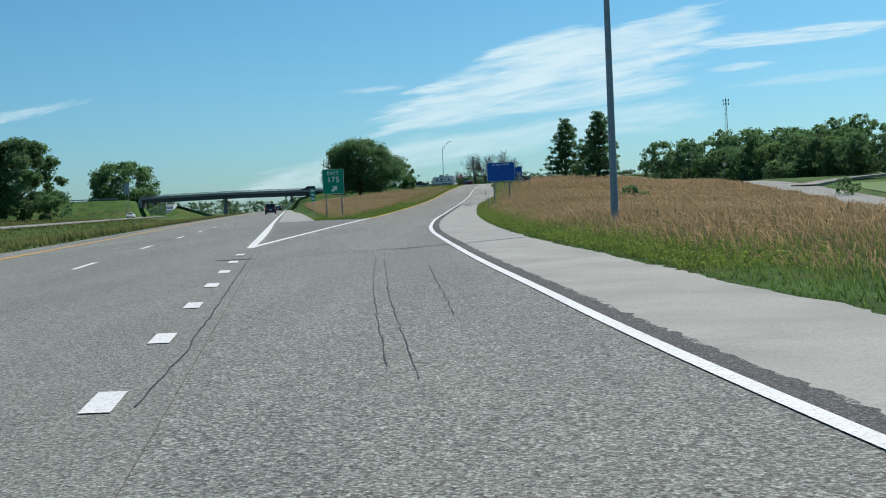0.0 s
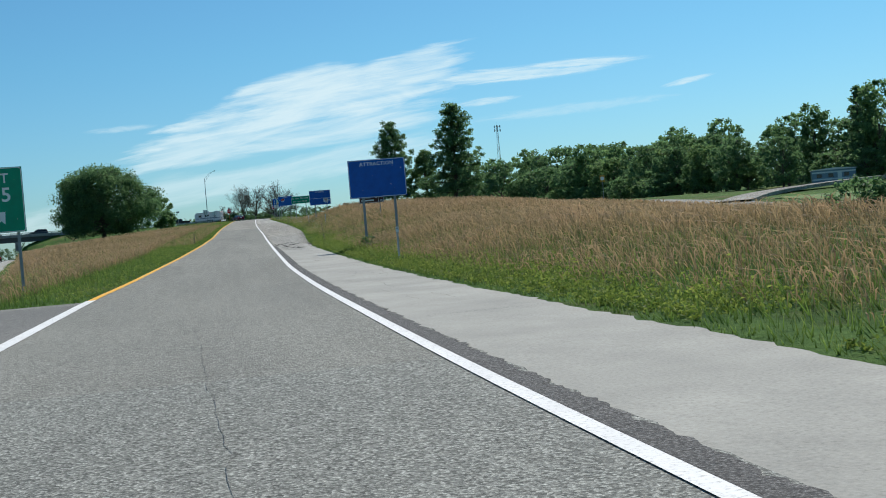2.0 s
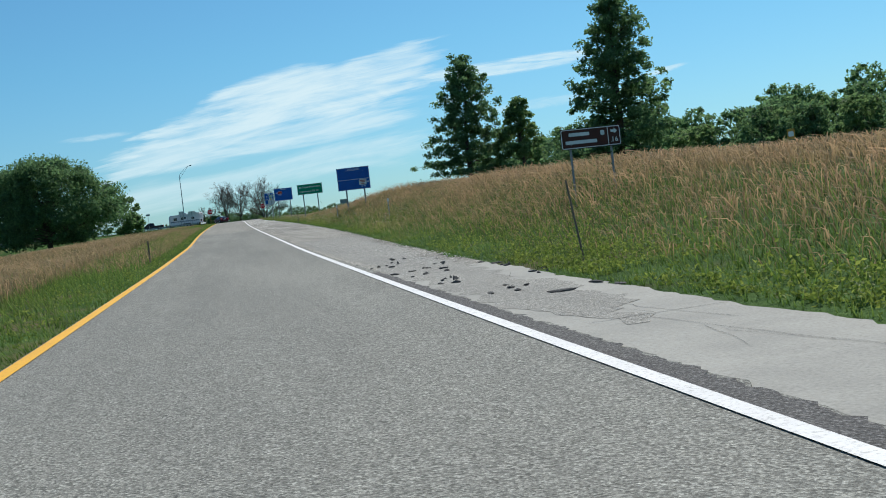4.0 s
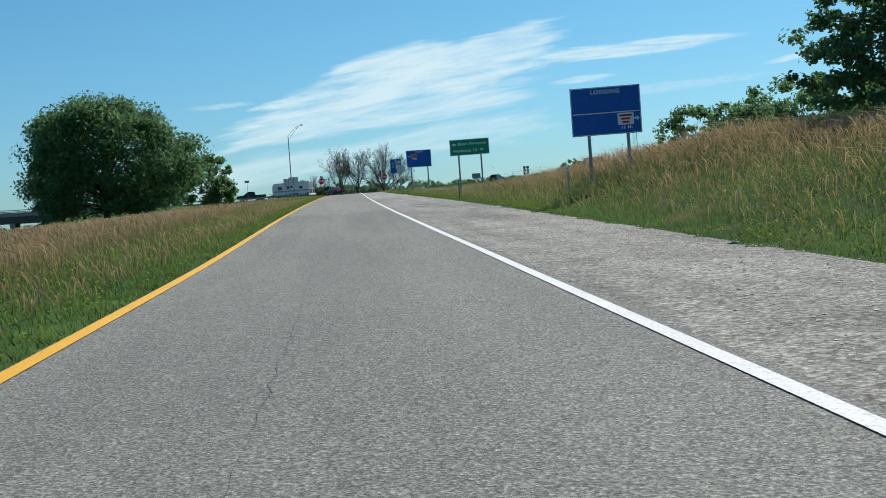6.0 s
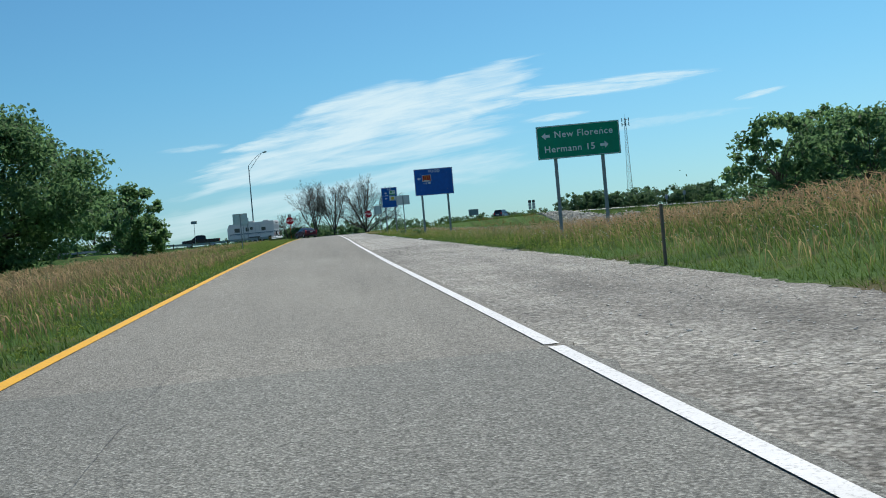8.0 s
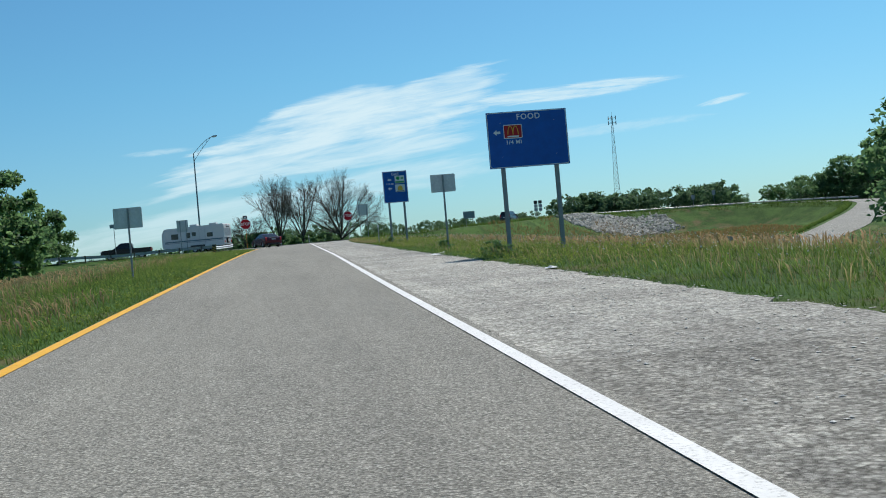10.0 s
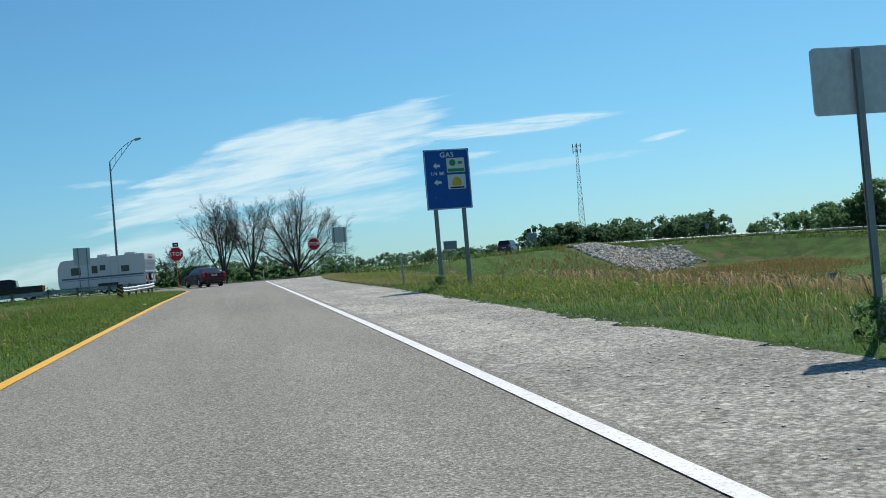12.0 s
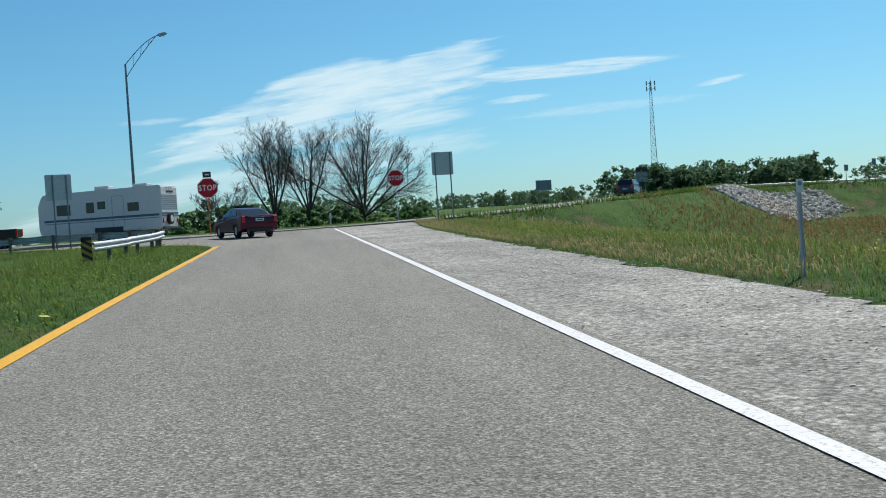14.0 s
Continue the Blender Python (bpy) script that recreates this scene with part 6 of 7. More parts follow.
def pickup(m):
    ob = thing("pickup_truck", m, "black crew cab pickup truck towing the white trailer", "pickup truck")
    zi = 1.18
    bm = bmesh.new()
    shell(bm, [(-2.85, 0.55), (-2.88, 1.18), (-0.75, 1.20), (1.35, 1.22), (2.72, 1.12), (2.86, 0.95), (2.88, 0.50), (2.4, 0.42), (-2.4, 0.42)], 0.98, 1.6, 0.0)
    part("body", bm, MAT["car_black"], ob)
    bm = bmesh.new()
    shell(bm, [(-0.80, 1.16), (-0.70, 1.78), (-0.3, 1.88), (0.55, 1.86), (1.42, 1.18)], 0.95, zi, 0.16)
    part("cab", bm, MAT["car_black"], ob)
    side_pane(ob, [(-0.55, 1.26), (0.12, 1.26), (0.12, 1.76), (-0.5, 1.76)], 0.95, zi, 0.16)
    side_pane(ob, [(0.2, 1.26), (1.2, 1.26), (0.6, 1.76), (0.2, 1.76)], 0.95, zi, 0.16)
    end_pane(ob, 1.38, 1.24, 0.60, 1.82, 0.78, 0.70, "windscreen", 0.035)
    end_pane(ob, -0.80, 1.26, -0.72, 1.76, 0.76, 0.70, "rear_window", -0.03)
    bm = bmesh.new()
    box(bm, (-1.85, 0, 1.17), (1.9, 1.66, 0.06), 0.01)
    part("bed", bm, MAT["dark_trim"], ob, "dark cargo bed")
    bm = bmesh.new()
    box(bm, (-2.92, 0, 0.62), (0.14, 1.9, 0.18), 0.03)
    part("rear_bumper", bm, MAT["chrome"], ob, "chrome bumper")
    for sg in (-1, 1):
        bm = bmesh.new()
        box(bm, (-2.84, sg * 0.88, 1.0), (0.10, 0.18, 0.42), 0.02)
        part("tail_lamp", bm, MAT["red_lamp"], ob, "red tail lamp")
        bm = bmesh.new()
        box(bm, (2.82, sg * 0.78, 0.92), (0.1, 0.34, 0.22), 0.02)
        part("headlamp", bm, MAT["clear_lamp"], ob, "clear headlamp")
        bm = bmesh.new()
        box(bm, (1.0, sg * 1.12, 1.38), (0.14, 0.26, 0.24), 0.03)
        part("mirror", bm, MAT["car_black"], ob)
        for wx in (-1.75, 1.85):
            wheel(ob, wx, sg * 0.84, 0.40, 0.27)
    return ob


def travel_trailer(m):
    ob = thing("travel_trailer", m, "long white travel trailer with grey stripes and spare wheel", "trailer")
    prof = [(-3.75, 0.62), (-3.80, 1.2), (-3.80, 3.02), (-3.72, 3.10), (3.3, 2.98), (3.55, 2.90), (3.82, 2.3), (3.82, 1.0), (3.72, 0.62)]
    bm = bmesh.new()
    slab(bm, prof, -1.2, 1.2)
    bmesh.ops.bevel(bm, geom=bm.edges[:], offset=0.05, segments=2, affect="EDGES")
    body = part("body", bm, MAT["car_white"], ob)
    for sg in (-1, 1):
        for z0, z1, mat in ((1.34, 1.47, "trim_blue"), (1.22, 1.27, "trim_grey"), (0.66, 0.80, "aluminium")):
            bm = bmesh.new()
            box(bm, (-0.1, sg * 1.203, (z0 + z1) / 2), (7.1, 0.012, z1 - z0))
            part("stripe", bm, MAT[mat], body, "grey side stripe")
        for x, z, ww, hh in ((2.2, 2.0, 0.85, 0.62), (0.55, 2.05, 0.5, 0.62), (-0.15, 2.15, 0.5, 0.45), (-2.1, 1.95, 0.7, 0.5)):
            bm = bmesh.new()
            ring(bm, rounded(ww + 0.08, hh + 0.08, 0.06, x, z), rounded(ww, hh, 0.04, x, z), sg * 1.205, sg * 1.225)
            fr = part("window_frame", bm, MAT["aluminium"], body, "metal window frame")
            bm = bmesh.new()
            slab(bm, rounded(ww, hh, 0.04, x, z), sg * 1.202, sg * 1.212)
            part("pane", bm, MAT["glass"], fr)
        bm = bmesh.new()
        ring(bm, rounded(0.72, 1.85, 0.06, -1.15, 1.72), rounded(0.68, 1.81, 0.05, -1.15, 1.72), sg * 1.203, sg * 1.212)
        part("door_seam", bm, MAT["trim_grey"], body)
        for wx in (-0.95, -0.12):
            wheel(ob, wx, sg * 1.02, 0.34, 0.2)
        bm = bmesh.new()
        box(bm, (-0.53, sg * 1.19, 0.72), (1.75, 0.06, 0.28), 0.02)
        part("wheel_fender", bm, MAT["dark_trim"], ob)
    for x in (0.2, -2.2):
        bm = bmesh.new()
        box(bm, (x, 0, 3.14 + 0.03), (0.9, 0.75, 0.28), 0.07)
        part("roof_unit", bm, MAT["car_white"], ob)
    for k in range(8):
        bm = bmesh.new()
        box(bm, (-3.81, 0, 1.75 + k * 0.11), (0.03, 2.2, 0.022))
        part("rear_rib", bm, MAT["trim_grey"], body)
    for z0, hh in ((1.46, 0.13), (1.33, 0.05)):
        bm = bmesh.new()
        box(bm, (-3.81, 0, z0), (0.03, 2.3, hh))
        part("stripe", bm, MAT["trim_blue"], body, "dark blue rear stripe")
    bm = bmesh.new()
    box(bm, (-3.81, -0.1, 2.74), (0.03, 0.95, 0.11), 0.01)
    part("name_bar", bm, MAT["dark_trim"], body, "dark bar in place of the maker's name")
    for y in (-0.35, 0.0, 0.35):
        bm = bmesh.new()
        box(bm, (-3.81, y, 2.95), (0.04, 0.12, 0.06), 0.01)
        part("marker_lamp", bm, MAT["red_lamp"], body, "small red marker lamp")
    bm = bmesh.new()
    tube(bm, (-3.98, 0.2, 1.15), (-3.80, 0.2, 1.15), 0.34, 0.34, 20)
    sp = part("spare_wheel", bm, MAT["rubber"], ob)
    bm = bmesh.new()
    tube(bm, (-4.0, 0.2, 1.15), (-3.97, 0.2, 1.15), 0.2, 0.2, 16)
    part("rim", bm, MAT["car_white"], sp)
    bm = bmesh.new()
    box(bm, (-3.86, 0, 0.62), (0.14, 2.3, 0.14), 0.02)
    part("rear_bumper", bm, MAT["dark_trim"], ob)
    for sg in (-1, 1):
        bm = bmesh.new()
        box(bm, (-3.81, sg * 1.02, 1.05), (0.04, 0.12, 0.3), 0.01)
        part("tail_lamp", bm, MAT["red_lamp"], ob, "red tail lamp")
    bm = bmesh.new()
    for sg in (-1, 1):
        tube(bm, (3.6, sg * 0.7, 0.58), (4.75, 0, 0.55), 0.06, n=6)
    part("hitch", bm, MAT["dark_trim"], ob)
    return ob


def semi_truck(m):
    ob = thing("semi_truck", m, "white semi truck and box trailer under the overpass", "truck")
    bm = bmesh.new()
    box(bm, (-3.2, 0, 2.55), (12.0, 2.55, 2.75), 0.05)
    part("box_body", bm, MAT["car_white"], ob)
    bm = bmesh.new()
    slab(bm, [(3.4, 0.7), (3.4, 3.7), (4.6, 3.75), (5.3, 3.1), (5.6, 2.1), (7.0, 1.9), (7.2, 0.7)], -1.2, 1.2)
    part("cab", bm, MAT["car_white"], ob)
    bm = bmesh.new()
    box(bm, (-0.5, 0, 0.95), (14.0, 1.0, 0.3), 0.02)
    part("chassis", bm, MAT["dark_trim"], ob)
    for x in (-8.0, -6.7, 2.4, 3.6, 6.3):
        for sg in (-1, 1):
            wheel(ob, x, sg * 1.08, 0.5, 0.32)
    bm = bmesh.new()
    box(bm, (-9.22, 0, 0.9), (0.1, 2.4, 0.18), 0.02)
    part("rear_bumper", bm, MAT["dark_trim"], ob)
    return ob


def on_cross(x_target, side, heading_left=True):
    """A pose on the crossroad near x, offset to one side, nose along the road."""
    i = int(np.argmin(np.where(CROSS_D[:, 1] > 300, np.abs(CROSS_D[:, 0] - x_target), 1e9)))
    t = CROSS_D[i + 1] - CROSS_D[i - 1]
    ang = math.atan2(t[1], t[0])
    n = (math.sin(ang), -math.cos(ang))
    x, y = CROSS_D[i, 0] + n[0] * side, CROSS_D[i, 1] + n[1] * side
    return pose(float(x), float(y), float(CROSS_D[i, 2]) + 0.02, 0, 0, math.degrees(ang) + (180 if heading_left else 0))


sedan(pose(-0.6, 369.8, float(zr(369.8)) + 0.012, 1.2, -0.6, 109), "car_red", "dark red sedan waiting at the top of the ramp")
travel_trailer(pose(-8.6, 380.9, 8.36, 0, 0, 162))
pickup(pose(-16.8, 382.0, 8.30, 0, 0, 182))
suv(on_cross(40.8, -1.9, False), "car_blue", "dark blue sport utility vehicle on the crossroad")
HWZ = lambda y: float(zh(y)) + 0.01
HDG = 90 + math.degrees(HW_A)
suv(pose(float(hw_x(190, -1.9)), 190, HWZ(190), 0, 0, HDG), "car_blue", "dark sport utility vehicle driving along the highway")
sedan(pose(float(hw_x(330, -1.9)), 330, HWZ(330), 0, 0, HDG), "car_black", "dark car far along the highway")
sedan(pose(float(hw_x(410, -5.6)), 410, HWZ(410), 0, 0, HDG), "car_white", "white car far along the highway")
sedan(pose(float(hw_x(300, -41.0)), 300, HWZ(300), 0, 0, HDG + 180), "car_white", "white car on the opposite carriageway")
semi_truck(pose(float(hw_x(395, -40.0)), 395, HWZ(395), 0, 0, HDG + 180))
suv(on_cross(-54.0, 2.0), "car_blue", "dark car crossing the overpass")
# the camper home beyond the lawn
mh = thing("mobile_home", pose(82.5, 203.0, ground_at(82.5, 203.0), 0, 0, -24) @ Matrix.Diagonal((0.66, 0.7, 0.7, 1)), "pale blue and white mobile home at the wood's edge", "mobile home")
bm = bmesh.new()
box(bm, (0, 0, 1.7), (9.0, 3.2, 2.6), 0.06)
part("body", bm, MAT["siding"], mh)
bm = bmesh.new()
slab(bm, [(-4.7, 2.95), (4.7, 2.95), (4.6, 3.1), (0, 3.35), (-4.6, 3.1)], -1.8, 1.8)
part("roof", bm, MAT["car_white"], mh, "white low roof")
for dz in (1.1, 2.5):
    bm = bmesh.new()
    box(bm, (0, -1.61, dz), (8.9, 0.02, 0.28))
    part("stripe", bm, MAT["car_white"], mh, "white stripe")
for dx in (-3.0, -0.6, 2.6):
    bm = bmesh.new()
    box(bm, (dx, -1.62, 1.85), (1.0, 0.05, 0.75), 0.01)
    part("window", bm, MAT["glass"], mh, "dark window")
bm = bmesh.new()
box(bm, (1.2, -1.62, 1.5), (0.85, 0.05, 1.9), 0.01)
part("door", bm, MAT["car_white"], mh, "white door")
bm = bmesh.new()
box(bm, (0, 0, 0.25), (8.8, 3.0, 0.6), 0.02)
part("skirting", bm, MAT["trim_grey"], mh)


# the mown lawn beyond the outer road
LX, LY = np.meshgrid(np.linspace(0, 1, 22), np.linspace(92, 168, 30))
GX = (np.interp(LY, CROSS[::-1][:12, 1], CROSS[::-1][:12, 0]) + 6.5) + LX * 60
GZ = land(GX, LY) + 0.06
gi = np.arange(GX.size).reshape(GX.shape)
GF = np.stack([gi[:-1, :-1], gi[:-1, 1:], gi[1:, 1:], gi[1:, :-1]], -1).reshape(-1, 4)
tagged(new("lawn", from_arrays("lawn", np.stack([GX, LY, GZ], -1).reshape(-1, 3), GF, MAT["lawn"], smooth=True)), "bright green mown lawn beyond the outer road", "lawn", kind="structure")


# ---- trees ----
LIMB_TOTAL = [0]


def limb(V, F, a, b, r0, r1, n=6):
    a, b = np.asarray(a, float), np.asarray(b, float)
    d = b - a
    d = d / (np.linalg.norm(d) + 1e-9)
    u = np.cross(d, [0.3, 0.5, 0.81])
    u /= np.linalg.norm(u) + 1e-9
    w = np.cross(d, u)
    o = len(V) and LIMB_TOTAL[0]
    ang = 2 * np.pi * np.arange(n) / n
    c = np.cos(ang)[:, None] * u + np.sin(ang)[:, None] * w
    V.append(np.concatenate([a + c * r0, b + c * r1]))
    LIMB_TOTAL[0] = o + 2 * n
    k = np.arange(n)
    F.append(np.stack([o + k, o + (k + 1) % n, o + n + (k + 1) % n, o + n + k], -1))


def leaf_cloud(rng, centres, radii, count, size):
    """Small leaf sprays, as bent quads, thrown round the clump centres."""
    pick = rng.integers(0, len(centres), count)
    d = rng.normal(size=(count, 3))
    d /= np.linalg.norm(d, axis=1)[:, None]
    rr = radii[pick] * (0.25 + 1.25 * rng.random(count) ** 0.8)
    c = centres[pick] + d * rr[:, None] * np.array([1.0, 1.0, 0.75])
    n = d * 0.5 + rng.normal(size=(count, 3)) * 0.75 + np.array([0, 0, 0.4])
    n /= np.linalg.norm(n, axis=1)[:, None]
    u = np.cross(n, rng.normal(size=(count, 3)))
    u /= np.linalg.norm(u, axis=1)[:, None] + 1e-9
    w = np.cross(n, u)
    s = size * (0.55 + 0.9 * rng.random(count))[:, None]
    lift = n * s * 0.25
    V = np.stack([c - u * s, c - w * s * 0.6 + lift, c + u * s, c + w * s * 0.6 + lift], 1).reshape(-1, 3)
    F = np.arange(count * 4).reshape(-1, 4)
    return V, F


def crown_points(rng, kind, h, r, n):
    """Clump centres of a crown that starts at its lower limbs; kind sets the outline."""
    out, rad = [], []
    lobes = [(rng.uniform(0, 6.28), rng.uniform(0.3, 0.9), rng.uniform(0.75, 1.15)) for _ in range(6)]
    while len(out) < n:
        t = rng.random()
        if kind == "round":
            prof = math.sqrt(max(0.0, 1 - ((t - 0.45) / 0.56) ** 2))
            z = h * (0.12 + 0.88 * t)
        elif kind == "cone":
            prof = (1 - t) ** 0.75 * 0.95 + 0.10
            prof *= 0.85 + 0.22 * math.sin(t * 31.0) ** 2
            if t < 0.08:
                prof *= 0.6
            z = h * (0.10 + 0.90 * t)
        else:
            prof = math.sqrt(max(0.0, 1 - ((t - 0.55) / 0.5) ** 2)) * (0.85 + 0.25 * math.sin(t * 17))
            z = h * (0.22 + 0.78 * t)
        a = rng.random() * 2 * math.pi
        bulge = 1.0
        for la, lt, lm in lobes:
            bulge *= 1 + (lm - 1) * math.exp(-((math.cos(a - la) - 1) ** 2) * 2.2 - ((t - lt) / 0.25) ** 2)
        q = r * prof * bulge * (0.35 + 0.65 * rng.random() ** 0.45)
        out.append((q * math.cos(a), q * math.sin(a), z))
        rad.append(r * (0.115 if kind != "cone" else 0.10) * (0.6 + 0.9 * rng.random()))
    return np.array(out), np.array(rad)


def leafy_tree(name, kind, h, r, leaves, size, mat, seed, label, clumps=90, trunk=None, category="tree", group=""):
    """Built at the origin: tapered trunk with limbs, and a crown of leaf sprays."""
    rng = np.random.default_rng(seed)
    C, R = crown_points(rng, kind, h, r, clumps)
    V, F = [], []
    tr = trunk or 0.022 * h + 0.05
    bend = rng.normal(size=(8, 2)) * 0.012 * h
    zs = np.linspace(-0.3, h * (0.93 if kind == "cone" else 0.62), 8)
    P = np.concatenate([np.cumsum(bend, 0) * (np.arange(8) / 8)[:, None], zs[:, None]], 1)
    P[0, :2] = 0
    for k in range(7):
        limb(V, F, P[k], P[k + 1], tr * (1 - k / 8) * (1.35 if k == 0 else 1.0), tr * (1 - (k + 1) / 8), 8)
    for c in C[::2] if clumps < 100 else C[::5]:
        z0 = c[2] * (0.55 if kind != "cone" else 0.9)
        z0 = min(max(z0, h * 0.12), zs[-1])
        root = np.array([np.interp(z0, zs, P[:, 0]), np.interp(z0, zs, P[:, 1]), z0])
        mid = (root + c) / 2 + rng.normal(size=3) * 0.04 * h * np.array([1, 1, 0.6])
        limb(V, F, root, mid, tr * 0.26, tr * 0.15, 5)
        limb(V, F, mid, c, tr * 0.15, tr * 0.05, 5)
    ob = thing(name, Matrix.Identity(4), label, category, group)
    t = new("trunk", from_arrays("trunk", np.concatenate(V), np.concatenate(F), MAT["bark"], smooth=True))
    t.parent = ob
    LV, LF = leaf_cloud(rng, C, R, leaves, size)
    cr = new("crown", from_arrays("crown", LV, LF, MAT[mat]))
    cr.parent = ob
    return ob


def pin_oak(h, r, leaves, size, mat, seed, label):
    """A straight trunk with tier on tier of near level branches, each carrying its own sprays, with gaps between."""
    rng = np.random.default_rng(seed)
    V, F, C, R = [], [], [], []
    tr = 0.024 * h
    zs = np.linspace(-0.3, h * 0.97, 9)
    P = np.concatenate([np.cumsum(rng.normal(size=(9, 2)) * 0.006 * h, 0), zs[:, None]], 1)
    P[0, :2] = 0
    for k in range(8):
        limb(V, F, P[k], P[k + 1], tr * (1 - k / 9) * (1.3 if k == 0 else 1.0), tr * (1 - (k + 1) / 9), 8)
    z, turn = 0.13 * h, 0.0
    while z < 0.98 * h:
        t = z / h
        reach = r * (1 - t) ** 0.62 * min(1.0, 0.72 + 1.3 * t) + 0.12
        turn += 2.4 + rng.normal() * 0.25
        ln = reach * rng.uniform(0.62, 1.14)
        rise = -0.18 + 0.75 * t + rng.normal() * 0.10
        root = np.array([np.interp(z, zs, P[:, 0]), np.interp(z, zs, P[:, 1]), z])
        d = np.array([math.cos(turn), math.sin(turn), rise])
        mid, tip = root + d * ln * 0.55, root + d * ln + np.array([0, 0, -0.05 * ln])
        limb(V, F, root, mid, tr * 0.22 * (1 - 0.6 * t), tr * 0.13 * (1 - 0.5 * t), 4)
        limb(V, F, mid, tip, tr * 0.13 * (1 - 0.5 * t), 0.01, 4)
        for q in np.arange(0.28, 1.04, 0.42 / max(ln, 0.45)):
            w = 0.26 * ln * (1.05 - 0.6 * q)
            C.append(root + (tip - root) * q + rng.normal(size=3) * np.array([w, w, 0.10]))
            R.append(0.20 + 0.16 * rng.random())
        z += h * rng.uniform(0.0055, 0.0105)
    ob = thing("pin_oak", Matrix.Identity(4), label, "tree")
    new("trunk", from_arrays("trunk", np.concatenate(V), np.concatenate(F), MAT["bark"], smooth=True)).parent = ob
    LV, LF = leaf_cloud(rng, np.array(C), np.array(R), leaves, size)
    new("crown", from_arrays("crown", LV, LF, MAT[mat])).parent = ob
    return ob


def place(ob, x, y, rot=0.0, s=1.0, sz=None):
    ob.matrix_world = pose(x, y, ground_at(x, y) - 0.1, 0, 0, rot) @ Matrix.Diagonal((s, s, sz or s, 1))
    return ob


def place_copy(ob, x, y, rot, s, sz, label=None):
    c = copy_thing(ob, pose(x, y, ground_at(x, y) - 0.15, 0, 0, rot))
    c.scale = (s, s, sz)
    if label:
        tagged(c, label=label)
    return c


# the big round tree left of the ramp and the young one beside it
place(leafy_tree("oak_tree", "round", 14.2, 10.2, 62000, 0.20, "leaf_dark", 11, "broad dense dark green tree between ramp and highway", 430, 0.45), -28.0, 296.0)
place(leafy_tree("young_tree", "round", 7.6, 4.5, 10000, 0.19, "leaf_mid", 12, "small bushy green tree beside the broad tree", 90), -18.6, 325.0)
place(leafy_tree("roadside_tree", "round", 21.0, 10.5, 16000, 0.40, "leaf_mid", 18, "broad green tree standing low beyond the crossroad", 120, 0.4), -54.0, 500.0)
# the two pointed trees in the field, with a small one between them
place(pin_oak(10.4, 3.9, 24000, 0.105, "leaf_dark", 13, "pointed dark green pin oak standing in the tall grass"), 21.0, 169.0)
place(pin_oak(10.4, 4.3, 24000, 0.105, "leaf_dark", 14, "pointed dark green pin oak farther up the field"), 18.3, 195.0)
place(leafy_tree("young_tree", "cone", 6.6, 2.9, 9000, 0.12, "leaf_light", 15, "small light green tree beside the pin oak", 110), 22.4, 193.5)
# trees across the highway
place(leafy_tree("roadside_tree", "round", 21.0, 12.0, 24000, 0.38, "leaf_dark", 16, "large dark tree on the bank across the highway", 130, 0.4), -119.0, 298.0)
place(leafy_tree("roadside_tree", "round", 18.4, 11.5, 17000, 0.40, "leaf_mid", 17, "rounded tree standing low behind the overpass", 190, 0.4), -118.0, 381.0)

KINDS = [
    leafy_tree("wood_tree", "round", 12.0, 5.2, 3700, 0.30, "leaf_dark", 21, "dense dark green tree in the wood", 150, group="trees of the wood"),
    leafy_tree("wood_tree", "tall", 14.0, 4.6, 3600, 0.30, "leaf_mid", 22, "tall mid green tree in the wood", 140, group="trees of the wood"),
    leafy_tree("wood_tree", "tall", 11.0, 4.8, 3400, 0.30, "leaf_light", 23, "lighter green tree in the wood", 120, group="trees of the wood"),
    leafy_tree("wood_tree", "cone", 15.5, 4.4, 3800, 0.27, "leaf_dark", 24, "tall pointed dark tree in the wood", 130, group="trees of the wood"),
]
place(KINDS[0], 56.5, 333.0, 10, 1.22)
place(KINDS[1], 86.0, 252.0, 80, 0.78)
place(KINDS[2], 76.0, 246.0, 140, 0.85)
place(KINDS[3], 93.0, 212.0, 200, 0.9)
rw = random.Random(8)
SPOTS = [(82, 360, 0, 1.3), (84, 374, 1, 1.3), (66, 342, 1, 1.1), (63, 325, 0, 1.15), (90, 362, 0, 1.5), (97, 352, 1, 1.35), (88, 342, 0, 1.1), (104, 362, 0, 1.5), (78, 368, 0, 1.2)]
for k in range(24):
    y = 208 + k * 5.6
    tall = float(np.interp(y, [208, 240, 270, 300, 340], [0.72, 0.76, 0.95, 1.0, 1.0]))
    SPOTS.append((73 + 0.12 * (330 - y) * 0.4 + rw.uniform(-3, 4), y, rw.choice((0, 1, 2, 0)), tall * rw.uniform(0.88, 1.02)))
    if k % 2:
        continue
    SPOTS.append((84 + 0.12 * (330 - y) * 0.4 + rw.uniform(-4, 5), y + 2, rw.choice((0, 1, 0, 0)), tall * rw.uniform(0.98, 1.14)))
for x, y, q in ((97, 200, 3), (104, 196, 1), (110, 205, 3), (116, 190, 0), (95, 222, 0), (102, 228, 3), (108, 180, 2), (118, 172, 1), (124, 160, 0), (126, 182, 3), (92, 206, 1)):
    SPOTS.append((x, y, q, rw.uniform(0.80, 0.98)))
